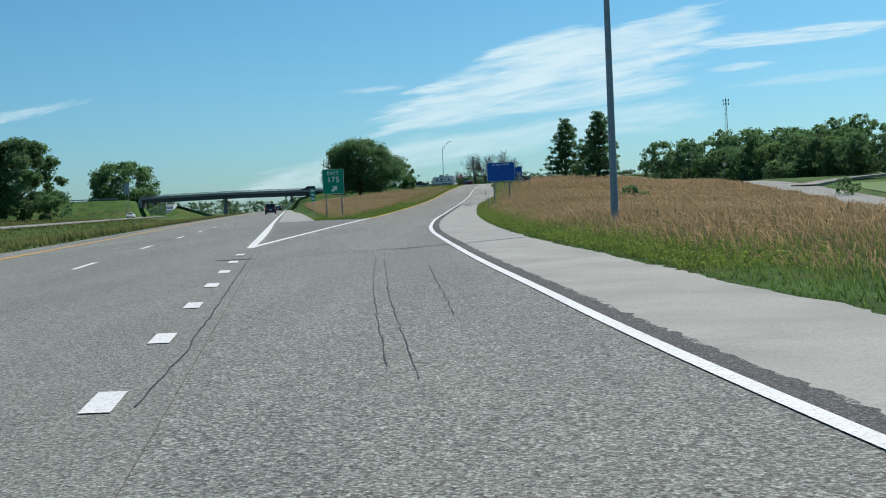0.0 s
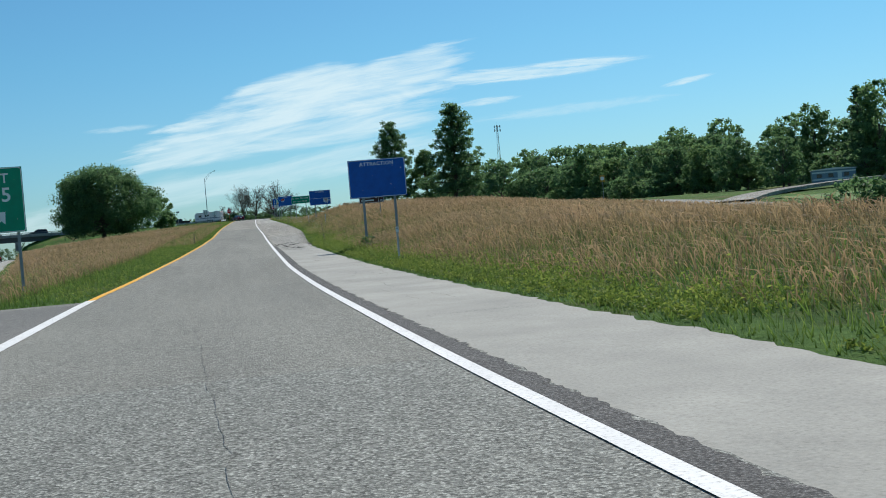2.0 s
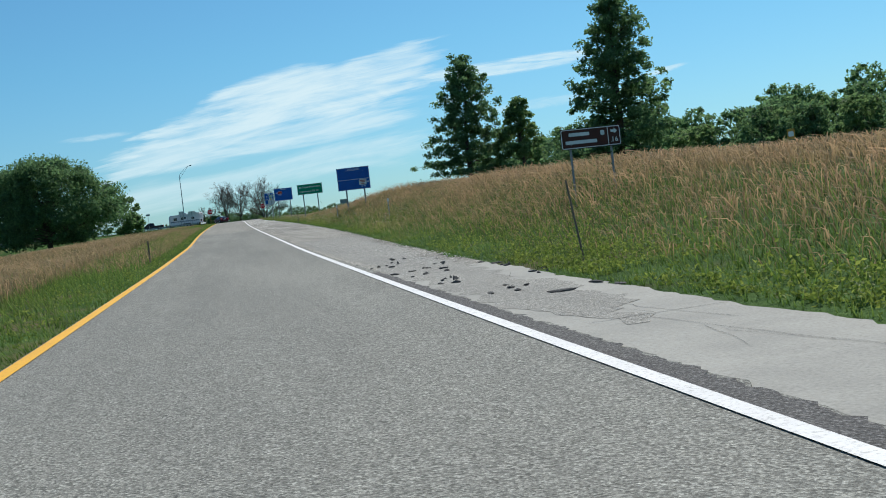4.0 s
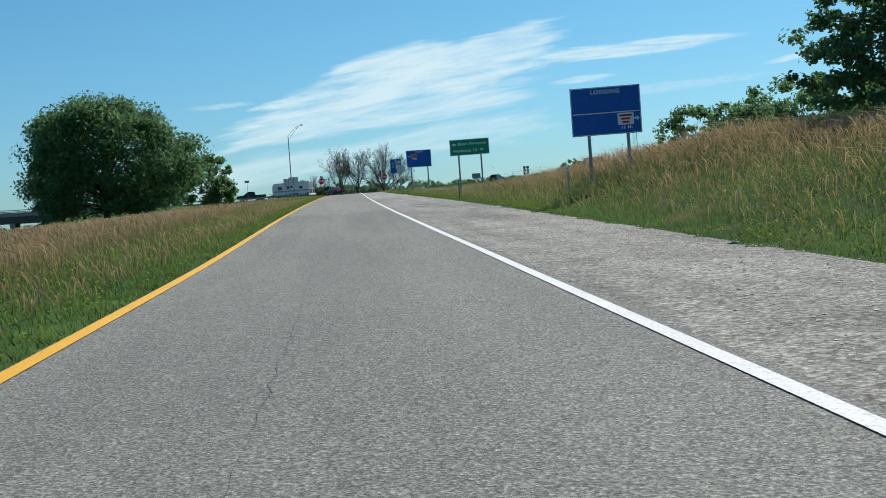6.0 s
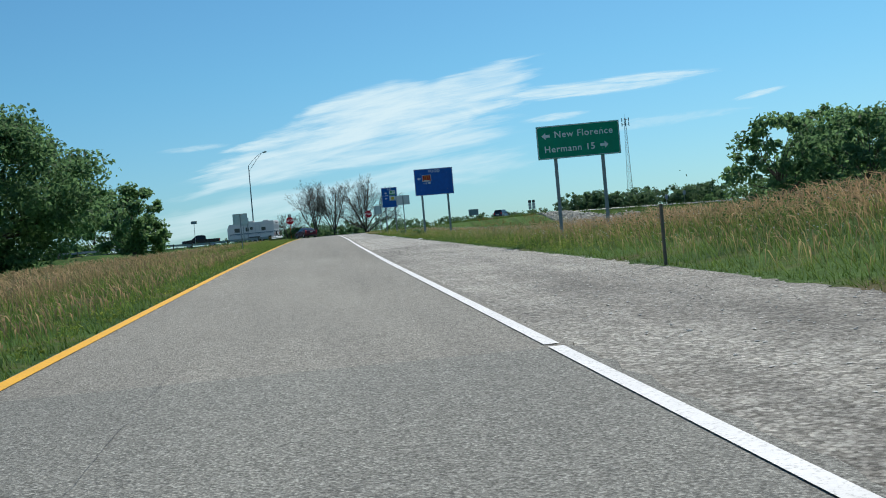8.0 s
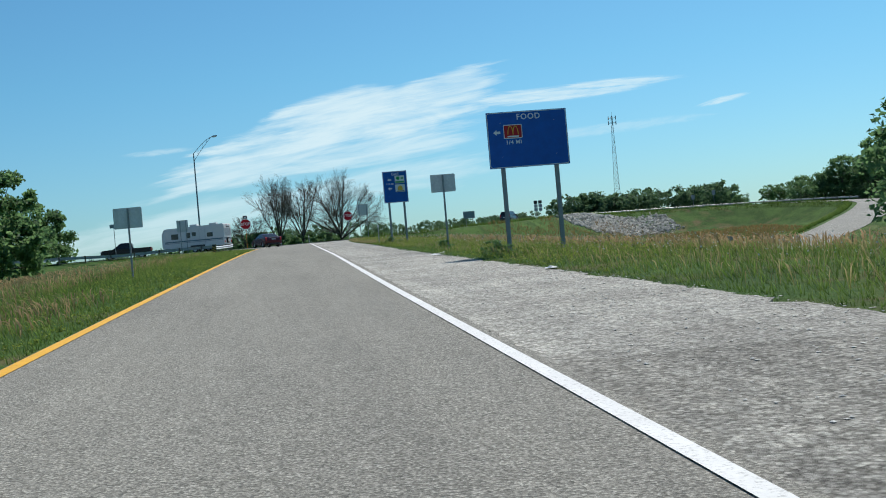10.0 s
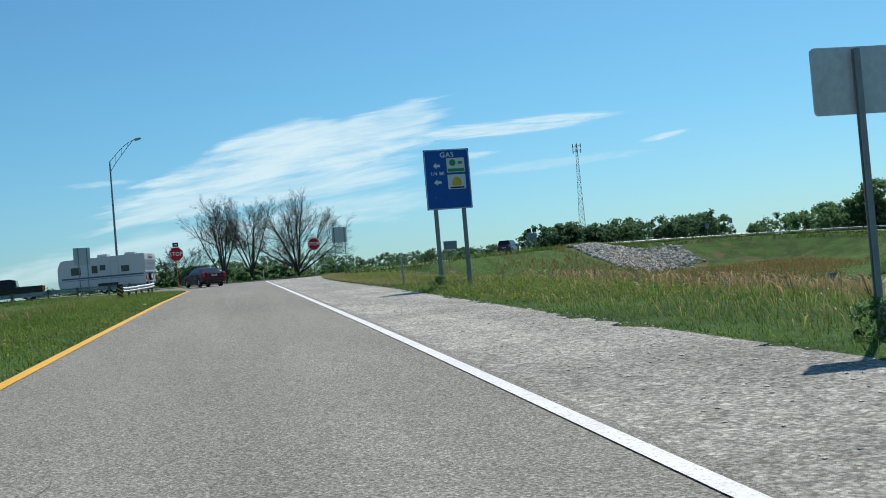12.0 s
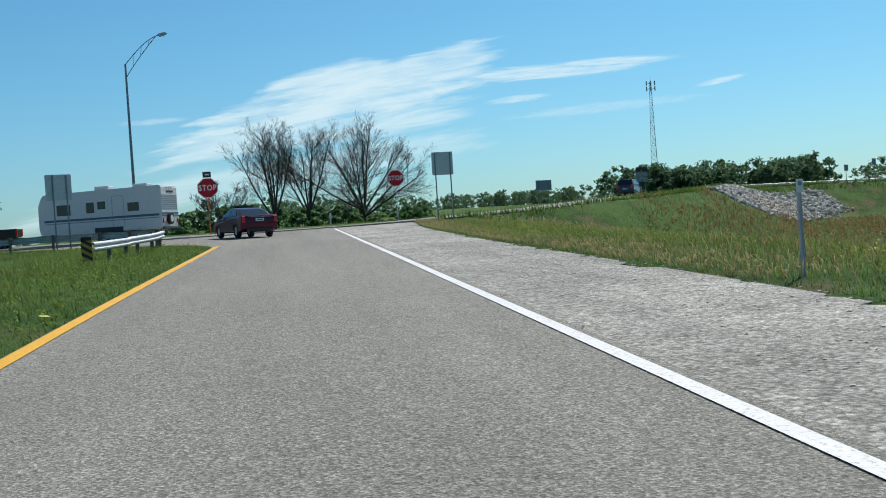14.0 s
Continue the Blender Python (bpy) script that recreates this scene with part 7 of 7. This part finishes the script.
# the wood beyond the outer road's curve, rising away from it
for k in range(22):
    x = 101 + k * 2.6
    SPOTS.append((x + rw.uniform(-1.5, 1.5), 476 - 0.35 * (x - 100) + rw.uniform(-3, 9), rw.choice((0, 1, 2, 0)), float(np.interp(x, [100, 112, 128, 160], [0.32, 0.62, 1.1, 1.25]))))
for x, y, q, s in SPOTS:
    place_copy(KINDS[q], x, y, rw.uniform(0, 360), s, s * rw.uniform(0.9, 1.12))


# low growth along the foot of the wood
THICKETS = [leafy_tree("thicket", "round", 4.8, 3.2, 1700, 0.19, "leaf_dark", 25, "dark green thicket at the foot of the wood", 60, 0.08, "thicket", "thickets of the wood"),
            leafy_tree("thicket", "round", 4.2, 3.0, 1500, 0.19, "leaf_light", 26, "pale green thicket at the foot of the wood", 50, 0.08, "thicket", "thickets of the wood")]
place(THICKETS[0], 92.0, 197.0)
place(THICKETS[1], 71.0, 349.0)
for x, y, q in ((-119, 294, 2.2), (-127, 297, 2.4), (-112, 299, 1.8), (-135, 292, 2.4)):
    place_copy(THICKETS[0], x, y, rw.uniform(0, 360), q, q * 0.9, "dark green thicket under the large roadside tree")
for k in range(44):
    y = 204 + k * 3.2
    place_copy(THICKETS[(0, 1, 0)[k % 3]], 68.5 + 0.05 * (330 - y) + rw.uniform(-2, 5) + (14 if y < 214 else 0), y, rw.uniform(0, 360), rw.uniform(0.9, 1.4), rw.uniform(0.8, 1.2))


# ---- bare trees beyond the crossroad ----
def bare_tree(h, seed, lo, hi, limbs, label):
    """A leafless tree: short trunk, long straight limbs, and three orders of branches and twigs on them."""
    rng = np.random.default_rng(seed)
    V, F = [], []

    def shoot(p, d, length, r, steps, wander):
        pts = [np.array(p, float)]
        dirs = []
        for k in range(steps):
            d = d + rng.normal(size=3) * wander + np.array([0, 0, 0.018])
            d = d / np.linalg.norm(d)
            dirs.append(d)
            pts.append(pts[-1] + d * length / steps)
            t0, t1 = k / steps, (k + 1) / steps
            limb(V, F, pts[-2], pts[-1], r * (1 - 0.75 * t0), r * (1 - 0.75 * t1), 5 if r > 0.06 else 3)
        return pts, dirs

    def fork(d, a):
        ax = rng.normal(size=3)
        ax -= d * np.dot(ax, d)
        ax /= np.linalg.norm(ax) + 1e-9
        q = d * math.cos(a) + ax * math.sin(a)
        return q / np.linalg.norm(q)

    def clothe(pts, dirs, length, r, order):
        n = len(dirs)
        for k in range(1, n):
            t = k / n
            for _ in range(2):
                if order == 1 and t < 0.25:
                    continue
                ln = length * rng.uniform(0.34, 0.60) * (1.2 - 0.6 * t)
                rr = max(r * 0.40 * (1 - 0.5 * t), 0.012)
                p2, d2 = shoot(pts[k], fork(dirs[k], rng.uniform(0.35, 0.80)), ln, rr, {1: 6, 2: 4, 3: 2}[order], 0.08)
                if order < 3:
                    clothe(p2, d2, ln, rr, order + 1)

    top, dirs = shoot((0, 0, -0.3), np.array([0, 0, 1.0]), h * 0.17, h * 0.024, 3, 0.03)
    for k in range(limbs):
        az = 2 * math.pi * (k + rng.uniform(-0.3, 0.3)) / limbs
        tilt = lo + (hi - lo) * ((k * 0.618 + 0.05) % 1.0)
        d = np.array([math.cos(az) * math.sin(tilt), math.sin(az) * math.sin(tilt), math.cos(tilt)])
        ln = h * rng.uniform(0.68, 0.85)
        pts, ds = shoot(top[-1 - (k % 2)], d, ln, h * 0.0118, 7, 0.04)
        clothe(pts, ds, ln, h * 0.0118, 1)
    VV = np.concatenate(V)
    VV *= h / VV[:, 2].max()
    ob = thing("bare_tree", Matrix.Identity(4), label, "tree", "bare trees beyond the crossroad")
    t = new("crown", from_arrays("crown", VV, np.concatenate(F), MAT["dead_bark"], smooth=True))
    t.parent = ob
    return ob


place(bare_tree(13.6, 31, 0.05, 0.55, 7, "leafless grey tree with upright forked limbs"), 1.6, 441.0, 40)
place(bare_tree(12.8, 36, 0.05, 0.65, 6, "leafless grey tree between the other two"), 5.6, 445.0, 75)
place(bare_tree(14.4, 34, 0.05, 1.35, 13, "leafless wide spreading grey tree"), 12.6, 452.0, 10)
place(bare_tree(6.5, 33, 0.3, 0.8, 5, "small leafless grey tree with fine twigs"), -4.4, 440.0, 120)

# shrubs under the bare trees and far hedges
SHRUBS = [leafy_tree("shrub", "round", 3.0, 2.6, 1500, 0.22, "leaf_dark", 41, "dark green shrub beyond the crossroad", 40, 0.06, "shrub", "shrubs"),
          leafy_tree("shrub", "round", 2.4, 2.4, 1400, 0.21, "leaf_mid", 42, "mid green shrub beyond the crossroad", 36, 0.06, "shrub", "shrubs")]
BUSH = leafy_tree("bush", "round", 1.0, 0.75, 1500, 0.045, "leaf_mid", 43, "small green bush in the grass", 40, 0.03, "bush", "small bushes")
place(SHRUBS[0], -2.0, 438.0)
place(SHRUBS[1], 18.0, 446.0)
for k in range(19):
    x = -30 + k * 2.7 + rw.uniform(-1, 1)
    place_copy(SHRUBS[k % 2], x, 448 + rw.uniform(-4, 14) + max(0, x - 10) * 0.9, rw.uniform(0, 360), rw.uniform(0.9, 1.4), rw.uniform(0.8, 1.2) * (1.0 if x < 12 else 0.62))
place(BUSH, 14.5, 81.3, 0, 1.5, 1.3)
for x, y, s in ((46.5, 134.0, 2.0), (7.2, 283.0, 0.55), (7.7, 282.7, 0.4), (7.6, 319.4, 0.5), (8.3, 319.6, 0.35), (4.9, 107.9, 0.6), (7.2, 293.0, 0.5), (9.6, 282.9, 0.3)):
    place_copy(BUSH, x, y, rw.uniform(0, 360), s, s * 1.1)


# ---- far woods along the horizon ----
def far_woods():
    rng = np.random.default_rng(5)
    V, F = [], []
    o = 0

    def belt(x0, y0, x1, y1, n, h0, h1, depth, leaves=300):
        nonlocal o
        for k in range(n):
            t = rng.random()
            x = x0 + (x1 - x0) * t + rng.normal() * 3
            y = y0 + (y1 - y0) * t + rng.random() * depth
            h = rng.uniform(h0, h1)
            z = ground_at(x, y)
            C, R = crown_points(rng, "round", h, h * 0.5, 20)
            lv, lf = leaf_cloud(rng, C, R * 1.7, leaves, h * 0.05)
            V.append(lv + np.array([x, y, z - 0.14 * h]))
            F.append(lf + o)
            o += len(lv)

    belt(97, 600, 150, 590, 70, 7.2, 10.2, 25, 480)
    belt(40, 605, 88, 600, 65, 3.0, 5.0, 30, 420)
    belt(-70, 590, 40, 600, 80, 4.5, 7.0, 40)
    belt(168, 590, 300, 560, 80, 5, 9, 50, 330)
    belt(-420, 640, -120, 700, 90, 6, 10, 80)
    belt(140, 300, 230, 200, 40, 12, 17, 60)
    belt(-600, 1100, 300, 1200, 100, 12, 18, 120)
    me = from_arrays("far_woods", np.concatenate(V), np.concatenate(F), MAT["leaf_far"])
    tagged(new("far_woods", me), "distant dark green woods along the horizon", "woods", kind="stuff")


far_woods()


# ---- grass, weeds and stones ----
def blades(name, X, Y, height, width, lean, mat, label, seed=0, head=False):
    """Leaning blades, one folded leaf each; head: a thin stalk that widens to a seed head."""
    rng = np.random.default_rng(seed)
    n = len(X)
    Z = land(X, Y) - 0.02
    a = rng.random(n) * 2 * np.pi
    la = rng.random(n) * 2 * np.pi
    H = height * (0.5 + 0.75 * rng.random(n))
    B = lean * H * (0.3 + 1.1 * rng.random(n))
    lx = np.cos(la) * 0.8 - 0.45
    ly = np.sin(la) * 0.8 - 0.1
    W = width * (0.6 + 0.8 * rng.random(n))
    P0 = np.stack([X, Y, Z], -1)
    sv = np.stack([np.cos(a), np.sin(a), 0.25 * rng.normal(size=n)], -1) * W[:, None] * 0.5
    m = 0.72 if head else 0.0
    mid = P0 + np.stack([lx * B * m * m, ly * B * m * m, H * m], -1)
    tip = P0 + np.stack([lx * B, ly * B, H * (1 - 0.25 * lean)], -1)
    if head:
        V = np.stack([P0, mid + sv, tip, mid - sv], 1).reshape(-1, 3)
        uv1 = np.array([[0.5, 0], [1, m], [0.5, 1], [0, m]], np.float32)
    else:
        V = np.stack([P0 - sv, P0 + sv, tip + sv * 0.15, tip - sv * 0.15], 1).reshape(-1, 3)
        uv1 = np.array([[0, 0], [1, 0], [1, 1], [0, 1]], np.float32)
    F = np.arange(n * 4).reshape(-1, 4)
    me = from_arrays(name, V, F, MAT[mat], np.tile(uv1, (n, 1)).reshape(-1, 4, 2))
    return tagged(new(name, me), label, "grass", kind="stuff")


def sow(rng, n, y0, y1, near_bias, width_of, edge, sign):
    """Scatter n places along an edge, denser close to it."""
    Y = y0 + (y1 - y0) * rng.random(n)
    e = width_of * rng.random(n) ** near_bias
    return edge(Y) + sign * e, Y, e


def patchy(X, Y, s, ph):
    return np.sin(X * s + ph) * np.sin(Y * s * 0.7 + ph * 2) + 0.5 * np.sin(X * s * 2.3 + Y * s * 1.9 + ph)


RG = np.random.default_rng(77)
# tall ripe grass on the right, with a green strip left free along the shoulder
X, Y, e = sow(RG, 290000, 6, 262, 1.4, 38, lambda y: xg(y) + 1.0, 1)
keep = (X < 36 + (Y - 60) * 0.08) & (RG.random(len(X)) < np.interp(Y, [5, 20, 240, 262], [0.3, 1, 1, 0.25])) & (e > np.interp(Y, [0, 105, 125, 160], [0.9, 0.9, 2.2, 4.2]) * RG.random(len(X)))
X, Y, e = X[keep], Y[keep], e[keep]
hgt = np.interp(e, [0, 2, 5, 40], [0.45, 0.75, 0.95, 0.9]) * np.interp(Y, [0, 105, 125, 165, 230, 262], [0.85, 0.88, 0.78, 0.92, 0.95, 0.7])
hgt = hgt * (1.0 + 0.16 * patchy(X, Y, 0.55, 1.0) + 0.12 * patchy(X, Y, 0.17, 3.0))
blades("tall_grass", X, Y, hgt, np.interp(e, [0, 8, 40], [0.015, 0.026, 0.075]), 0.8, "tall_grass", "tall ripe reddish brown grass covering the field", seed=1, head=True)
# brown grass in the hollow, in drifts
X = RG.uniform(9, 60, 60000)
Y = RG.uniform(262, 425, 60000)
dd, _ = nearest(X, Y, FILL)
e = X - xg(np.minimum(Y, 399))
keep = (patchy(X, Y, 0.09, 1.0) > 0.05) & (e > 4) & (dd > 11) & (RG.random(len(X)) < np.interp(Y, [262, 300, 425], [1, 0.7, 0.7]))
X, Y = X[keep], Y[keep]
blades("hollow_grass", X, Y, 0.55, 0.04, 0.6, "tall_grass", "drifts of brown grass in the hollow beside the ramp", seed=2, head=True)
X = RG.uniform(22, 92, 60000)
Y = RG.uniform(325, 448, 60000)
dd, _ = nearest(X, Y, FILL)
keep = (dd > 11 + 4 * patchy(X, Y, 0.1, 4.0)) & (X > xg(np.minimum(Y, 399)) + 10) & (X < 56 + (Y - 360) * 0.6)
blades("hollow_grass", X[keep], Y[keep], 0.5, 0.10, 0.6, "rust_grass", "rust brown grass on the floor of the hollow", seed=21, head=True)
# tall grass left of the ramp
X, Y, e = sow(RG, 135000, 86, 350, 1.5, 26, lambda y: xl(np.minimum(y, 350)) - np.interp(y, [86, 130, 160], [2.4, 2.6, 3.6]), -1)
keep = (hw_lat(X, Y) > 4.5) & (RG.random(len(X)) < np.interp(Y, [86, 110, 150, 235, 285, 350], [0.6, 1, 0.75, 0.6, 0.2, 0.06]))
X, Y, e = X[keep], Y[keep], e[keep]
blades("tall_grass", X, Y, np.interp(Y, [86, 130, 200, 300, 350], [0.5, 0.75, 0.85, 0.6, 0.35]), np.interp(e, [0, 8, 26], [0.017, 0.032, 0.08]), 0.75, "tall_grass", "tall ripe grass between ramp and highway", seed=3, head=True)
# green verge on both sides
X, Y, e = sow(RG, 115000, -10, 378, 1.35, 7, xg, 1)
blades("verge_grass", X + 0.05, Y, np.interp(e, [0, 0.6, 2, 7], [0.12, 0.24, 0.38, 0.44]) * np.interp(Y, [0, 250, 300], [1, 1, 0.7]), 0.017, 0.6, "green_grass", "green verge grass along the right shoulder", seed=4)
X, Y, e = sow(RG, 95000, 84, 372, 1.35, 7, lambda y: xl(np.minimum(y, 372)) + 0.02, -1)
keep = hw_lat(X, Y) > 3.4
X, Y, e = X[keep], Y[keep], e[keep]
blades("verge_grass", X, Y, np.interp(e, [0, 0.6, 2, 4, 7], [0.10, 0.22, 0.36, 0.52, 0.56]) * np.interp(Y, [84, 230, 300], [1, 1, 0.72]), 0.017, 0.6, "green_grass", "green verge grass along the ramp's left edge", seed=5)
# grass of the fill, the median and the banks
X = RG.uniform(5, 118, 120000)
Y = RG.uniform(330, 470, 120000)
dd, _ = nearest(X, Y, FILL)
keep = (dd > 5.4) & (dd < 24) & ((X > xg(np.minimum(Y, 399)) + 0.5) | (Y > 400)) & ~((X > 44) & (X < 78) & (Y < 421.5 + (X - 44) * 1.45) & (Y > 421 + (X - 52) * 1.35))
blades("bank_grass", X[keep], Y[keep], 0.2, 0.045, 0.6, "mown_grass", "mown green grass on the road bank", seed=6)
# the unmown fringe along the crossroad's edge
k = RG.integers(1, len(CROSS_D) - 1, 60000)
T = CROSS_D[k + 1, :2] - CROSS_D[k - 1, :2]
T /= np.linalg.norm(T, axis=1)[:, None]
off = 4.5 + 2.4 * RG.random(len(k)) ** 1.8
along = RG.uniform(-1.3, 1.3, len(k))
X = CROSS_D[k, 0] + T[:, 1] * off + T[:, 0] * along
Y = CROSS_D[k, 1] - T[:, 0] * off + T[:, 1] * along
keep = (X > 10) & (X < 112) & (Y > 385) & ((X > xg(np.minimum(Y, 399)) + 0.3) | (Y > 399))
blades("bank_grass", X[keep], Y[keep], 0.55, 0.07, 0.5, "mown_grass", "unmown grass fringe along the crossroad", seed=22)
X = RG.uniform(-75, -6, 70000)
Y = RG.uniform(20, 330, 70000)
lt = hw_lat(X, Y)
keep = (lt < -10) & (lt > -34)
blades("median_grass", X[keep], Y[keep], 0.5, 0.09, 0.5, "olive_grass", "uneven grass of the highway median", seed=7)
X = RG.uniform(-150, -50, 30000)
Y = RG.uniform(120, 345, 30000)
lt = hw_lat(X, Y)
keep = lt < -48
blades("bank_grass", X[keep], Y[keep], 0.5, 0.14, 0.5, "olive_grass", "rough grass on the bank across the highway", seed=8)


X, Y, e = sow(RG, 12000, 150, 376, 1.0, 6.0, lambda y: xg(y) + 0.4, 1)
blades("seed_stalks", X, Y, np.interp(Y, [150, 250, 300], [0.6, 0.5, 0.3]), 0.014, 0.6, "straw_grass", "scattered ripe seed stalks among the verge grass", seed=15, head=True)
X, Y, e = sow(RG, 9000, 150, 275, 1.0, 5.0, lambda y: xl(np.minimum(y, 366)) - 0.6, -1)
blades("seed_stalks", X, Y, 0.42, 0.022, 0.6, "tall_grass", "scattered ripe seed stalks beside the ramp", seed=16, head=True)


X = RG.uniform(8, 24, 9000)
Y = RG.uniform(326, 368, 9000)
e = X - xg(Y)
keep = (e > 0.6) & (e < 9) & (patchy(X, Y, 0.22, 2.5) > -0.05)
blades("seed_stalks", X[keep][::3], Y[keep][::3], 0.34, 0.022, 0.6, "rust_grass", "rust brown dry stalks in the verge at the top", seed=17, head=True)
X, Y, e = sow(RG, 7000, 326, 388, 1.3, 1.8, lambda y: xg(y) + 0.05, 1)
blades("dry_grass", X, Y, 0.18, 0.022, 0.7, "straw_grass", "straw coloured dry grass along the gravel at the top", seed=23, head=True)


def weeds(name, X, Y, size, mat, label, seed):
    """Low leafy weeds: short sprays of broad leaves standing up from the soil."""
    rng = np.random.default_rng(seed)
    n = len(X)
    Z = land(X, Y)
    m = 14
    C = np.repeat(np.stack([X, Y, Z], -1), m, 0)
    S = np.repeat(size, m)
    d = rng.normal(size=(n * m, 3))
    d[:, 2] = np.abs(d[:, 2])
    C = C + d * S[:, None] * np.array([0.42, 0.42, 0.45])
    V, F = leaf_cloud(rng, C, S * 0.15, n * m, 0.028)
    me = from_arrays(name, V, F, MAT[mat])
    return tagged(new(name, me), label, "weeds", kind="stuff")


X, Y, e = sow(RG, 6000, 8, 130, 1.2, 1.8, lambda y: xg(y) + 0.25, 1)
keep = patchy(X, Y, 0.35, 2.0) > -0.5
weeds("roadside_weeds", X[keep], Y[keep], np.interp(e[keep], [0, 0.5, 1.8], [0.12, 0.26, 0.34]) * (0.6 + 0.8 * RG.random(int(keep.sum()))), "weed", "bright green leafy weeds along the shoulder", 9)
X, Y, e = sow(RG, 5200, 130, 372, 1.3, 4.0, lambda y: xg(y) + 0.3, 1)
keep = patchy(X, Y, 0.25, 3.0) > -0.1
weeds("roadside_weeds", X[keep], Y[keep], np.interp(e[keep], [0, 0.5, 4], [0.10, 0.28, 0.45]), "weed", "mixed green weeds at the gravel's edge", 10)
X, Y, e = sow(RG, 2600, 86, 370, 1.3, 4.0, lambda y: xl(np.minimum(y, 370)) - 0.3, -1)
weeds("roadside_weeds", X, Y, np.interp(e, [0, 0.5, 4], [0.08, 0.18, 0.3]), "weed", "green weeds along the ramp's left edge", 11)
# taller dark weeds between the mown strip and the ripe grass
X, Y, e = sow(RG, 3600, 120, 262, 0.9, 4.2, lambda y: xg(y) + 1.9, 1)
keep = patchy(X, Y, 0.3, 5.0) > 0.0
weeds("tall_weeds", X[keep], Y[keep], np.interp(e[keep], [0, 1.2, 4], [0.5, 0.85, 0.95]) * (0.7 + 0.5 * RG.random(int(keep.sum()))), "weed_tall", "tall dark green leafy weeds before the ripe grass", 18)
X, Y, e = sow(RG, 1500, 100, 320, 0.9, 5.0, lambda y: xl(np.minimum(y, 350)) - 3.0, -1)
keep = (patchy(X, Y, 0.3, 6.0) > 0.15) & (hw_lat(X, Y) > 5)
weeds("tall_weeds", X[keep], Y[keep], np.interp(e[keep], [0, 1.2, 4], [0.35, 0.6, 0.7]), "weed_tall", "dark green leafy weeds among the ripe grass", 19)
# pale flowers over the weeds by the food board
X, Y, e = sow(RG, 2200, 160, 330, 1.0, 5.5, lambda y: xg(y) + 0.5, 1)
V, F = leaf_cloud(np.random.default_rng(12), np.stack([X, Y, land(X, Y) + 0.45], -1), np.full(len(X), 0.14), 4200, 0.018)
tagged(new("wild_flowers", from_arrays("wild_flowers", V, F, MAT["flower"])), "small pale wild flowers above the weeds", "flowers", kind="stuff")


def stones():
    rng = np.random.default_rng(14)
    n = 19000
    Y = 132 + (376 - 132) * rng.random(n)
    L, R = xw(Y) + 0.75, xg(Y) + 0.15
    X = L + (R - L) * rng.random(n) ** 0.8
    Z = zr(Y) - 0.02
    s = 0.007 + 0.024 * rng.random(n) ** 2.5
    base = np.array([(1, 0, 0), (-1, 0, 0), (0, 1, 0), (0, -1, 0), (0, 0, 0.3), (0, 0, -0.3)], float)
    jit = 1 + 0.35 * rng.normal(size=(n, 6, 1)).clip(-1.5, 1.5)
    V = base[None] * jit * s[:, None, None]
    a = rng.random(n) * 6.28
    ca, sa = np.cos(a)[:, None], np.sin(a)[:, None]
    V = np.stack([V[..., 0] * ca - V[..., 1] * sa, V[..., 0] * sa + V[..., 1] * ca, V[..., 2]], -1) + np.stack([X, Y, Z + s * 0.25], -1)[:, None]
    f = np.array([(0, 2, 4), (2, 1, 4), (1, 3, 4), (3, 0, 4), (2, 0, 5), (1, 2, 5), (3, 1, 5), (0, 3, 5)])
    F = (np.arange(n)[:, None, None] * 6 + f).reshape(-1, 3)
    me = from_arrays("gravel_stones", V.reshape(-1, 3), F, MAT["gravel_stone"])
    tagged(new("gravel_stones", me), "loose pale crushed stones on the gravel shoulder", "gravel", kind="stuff")


stones()
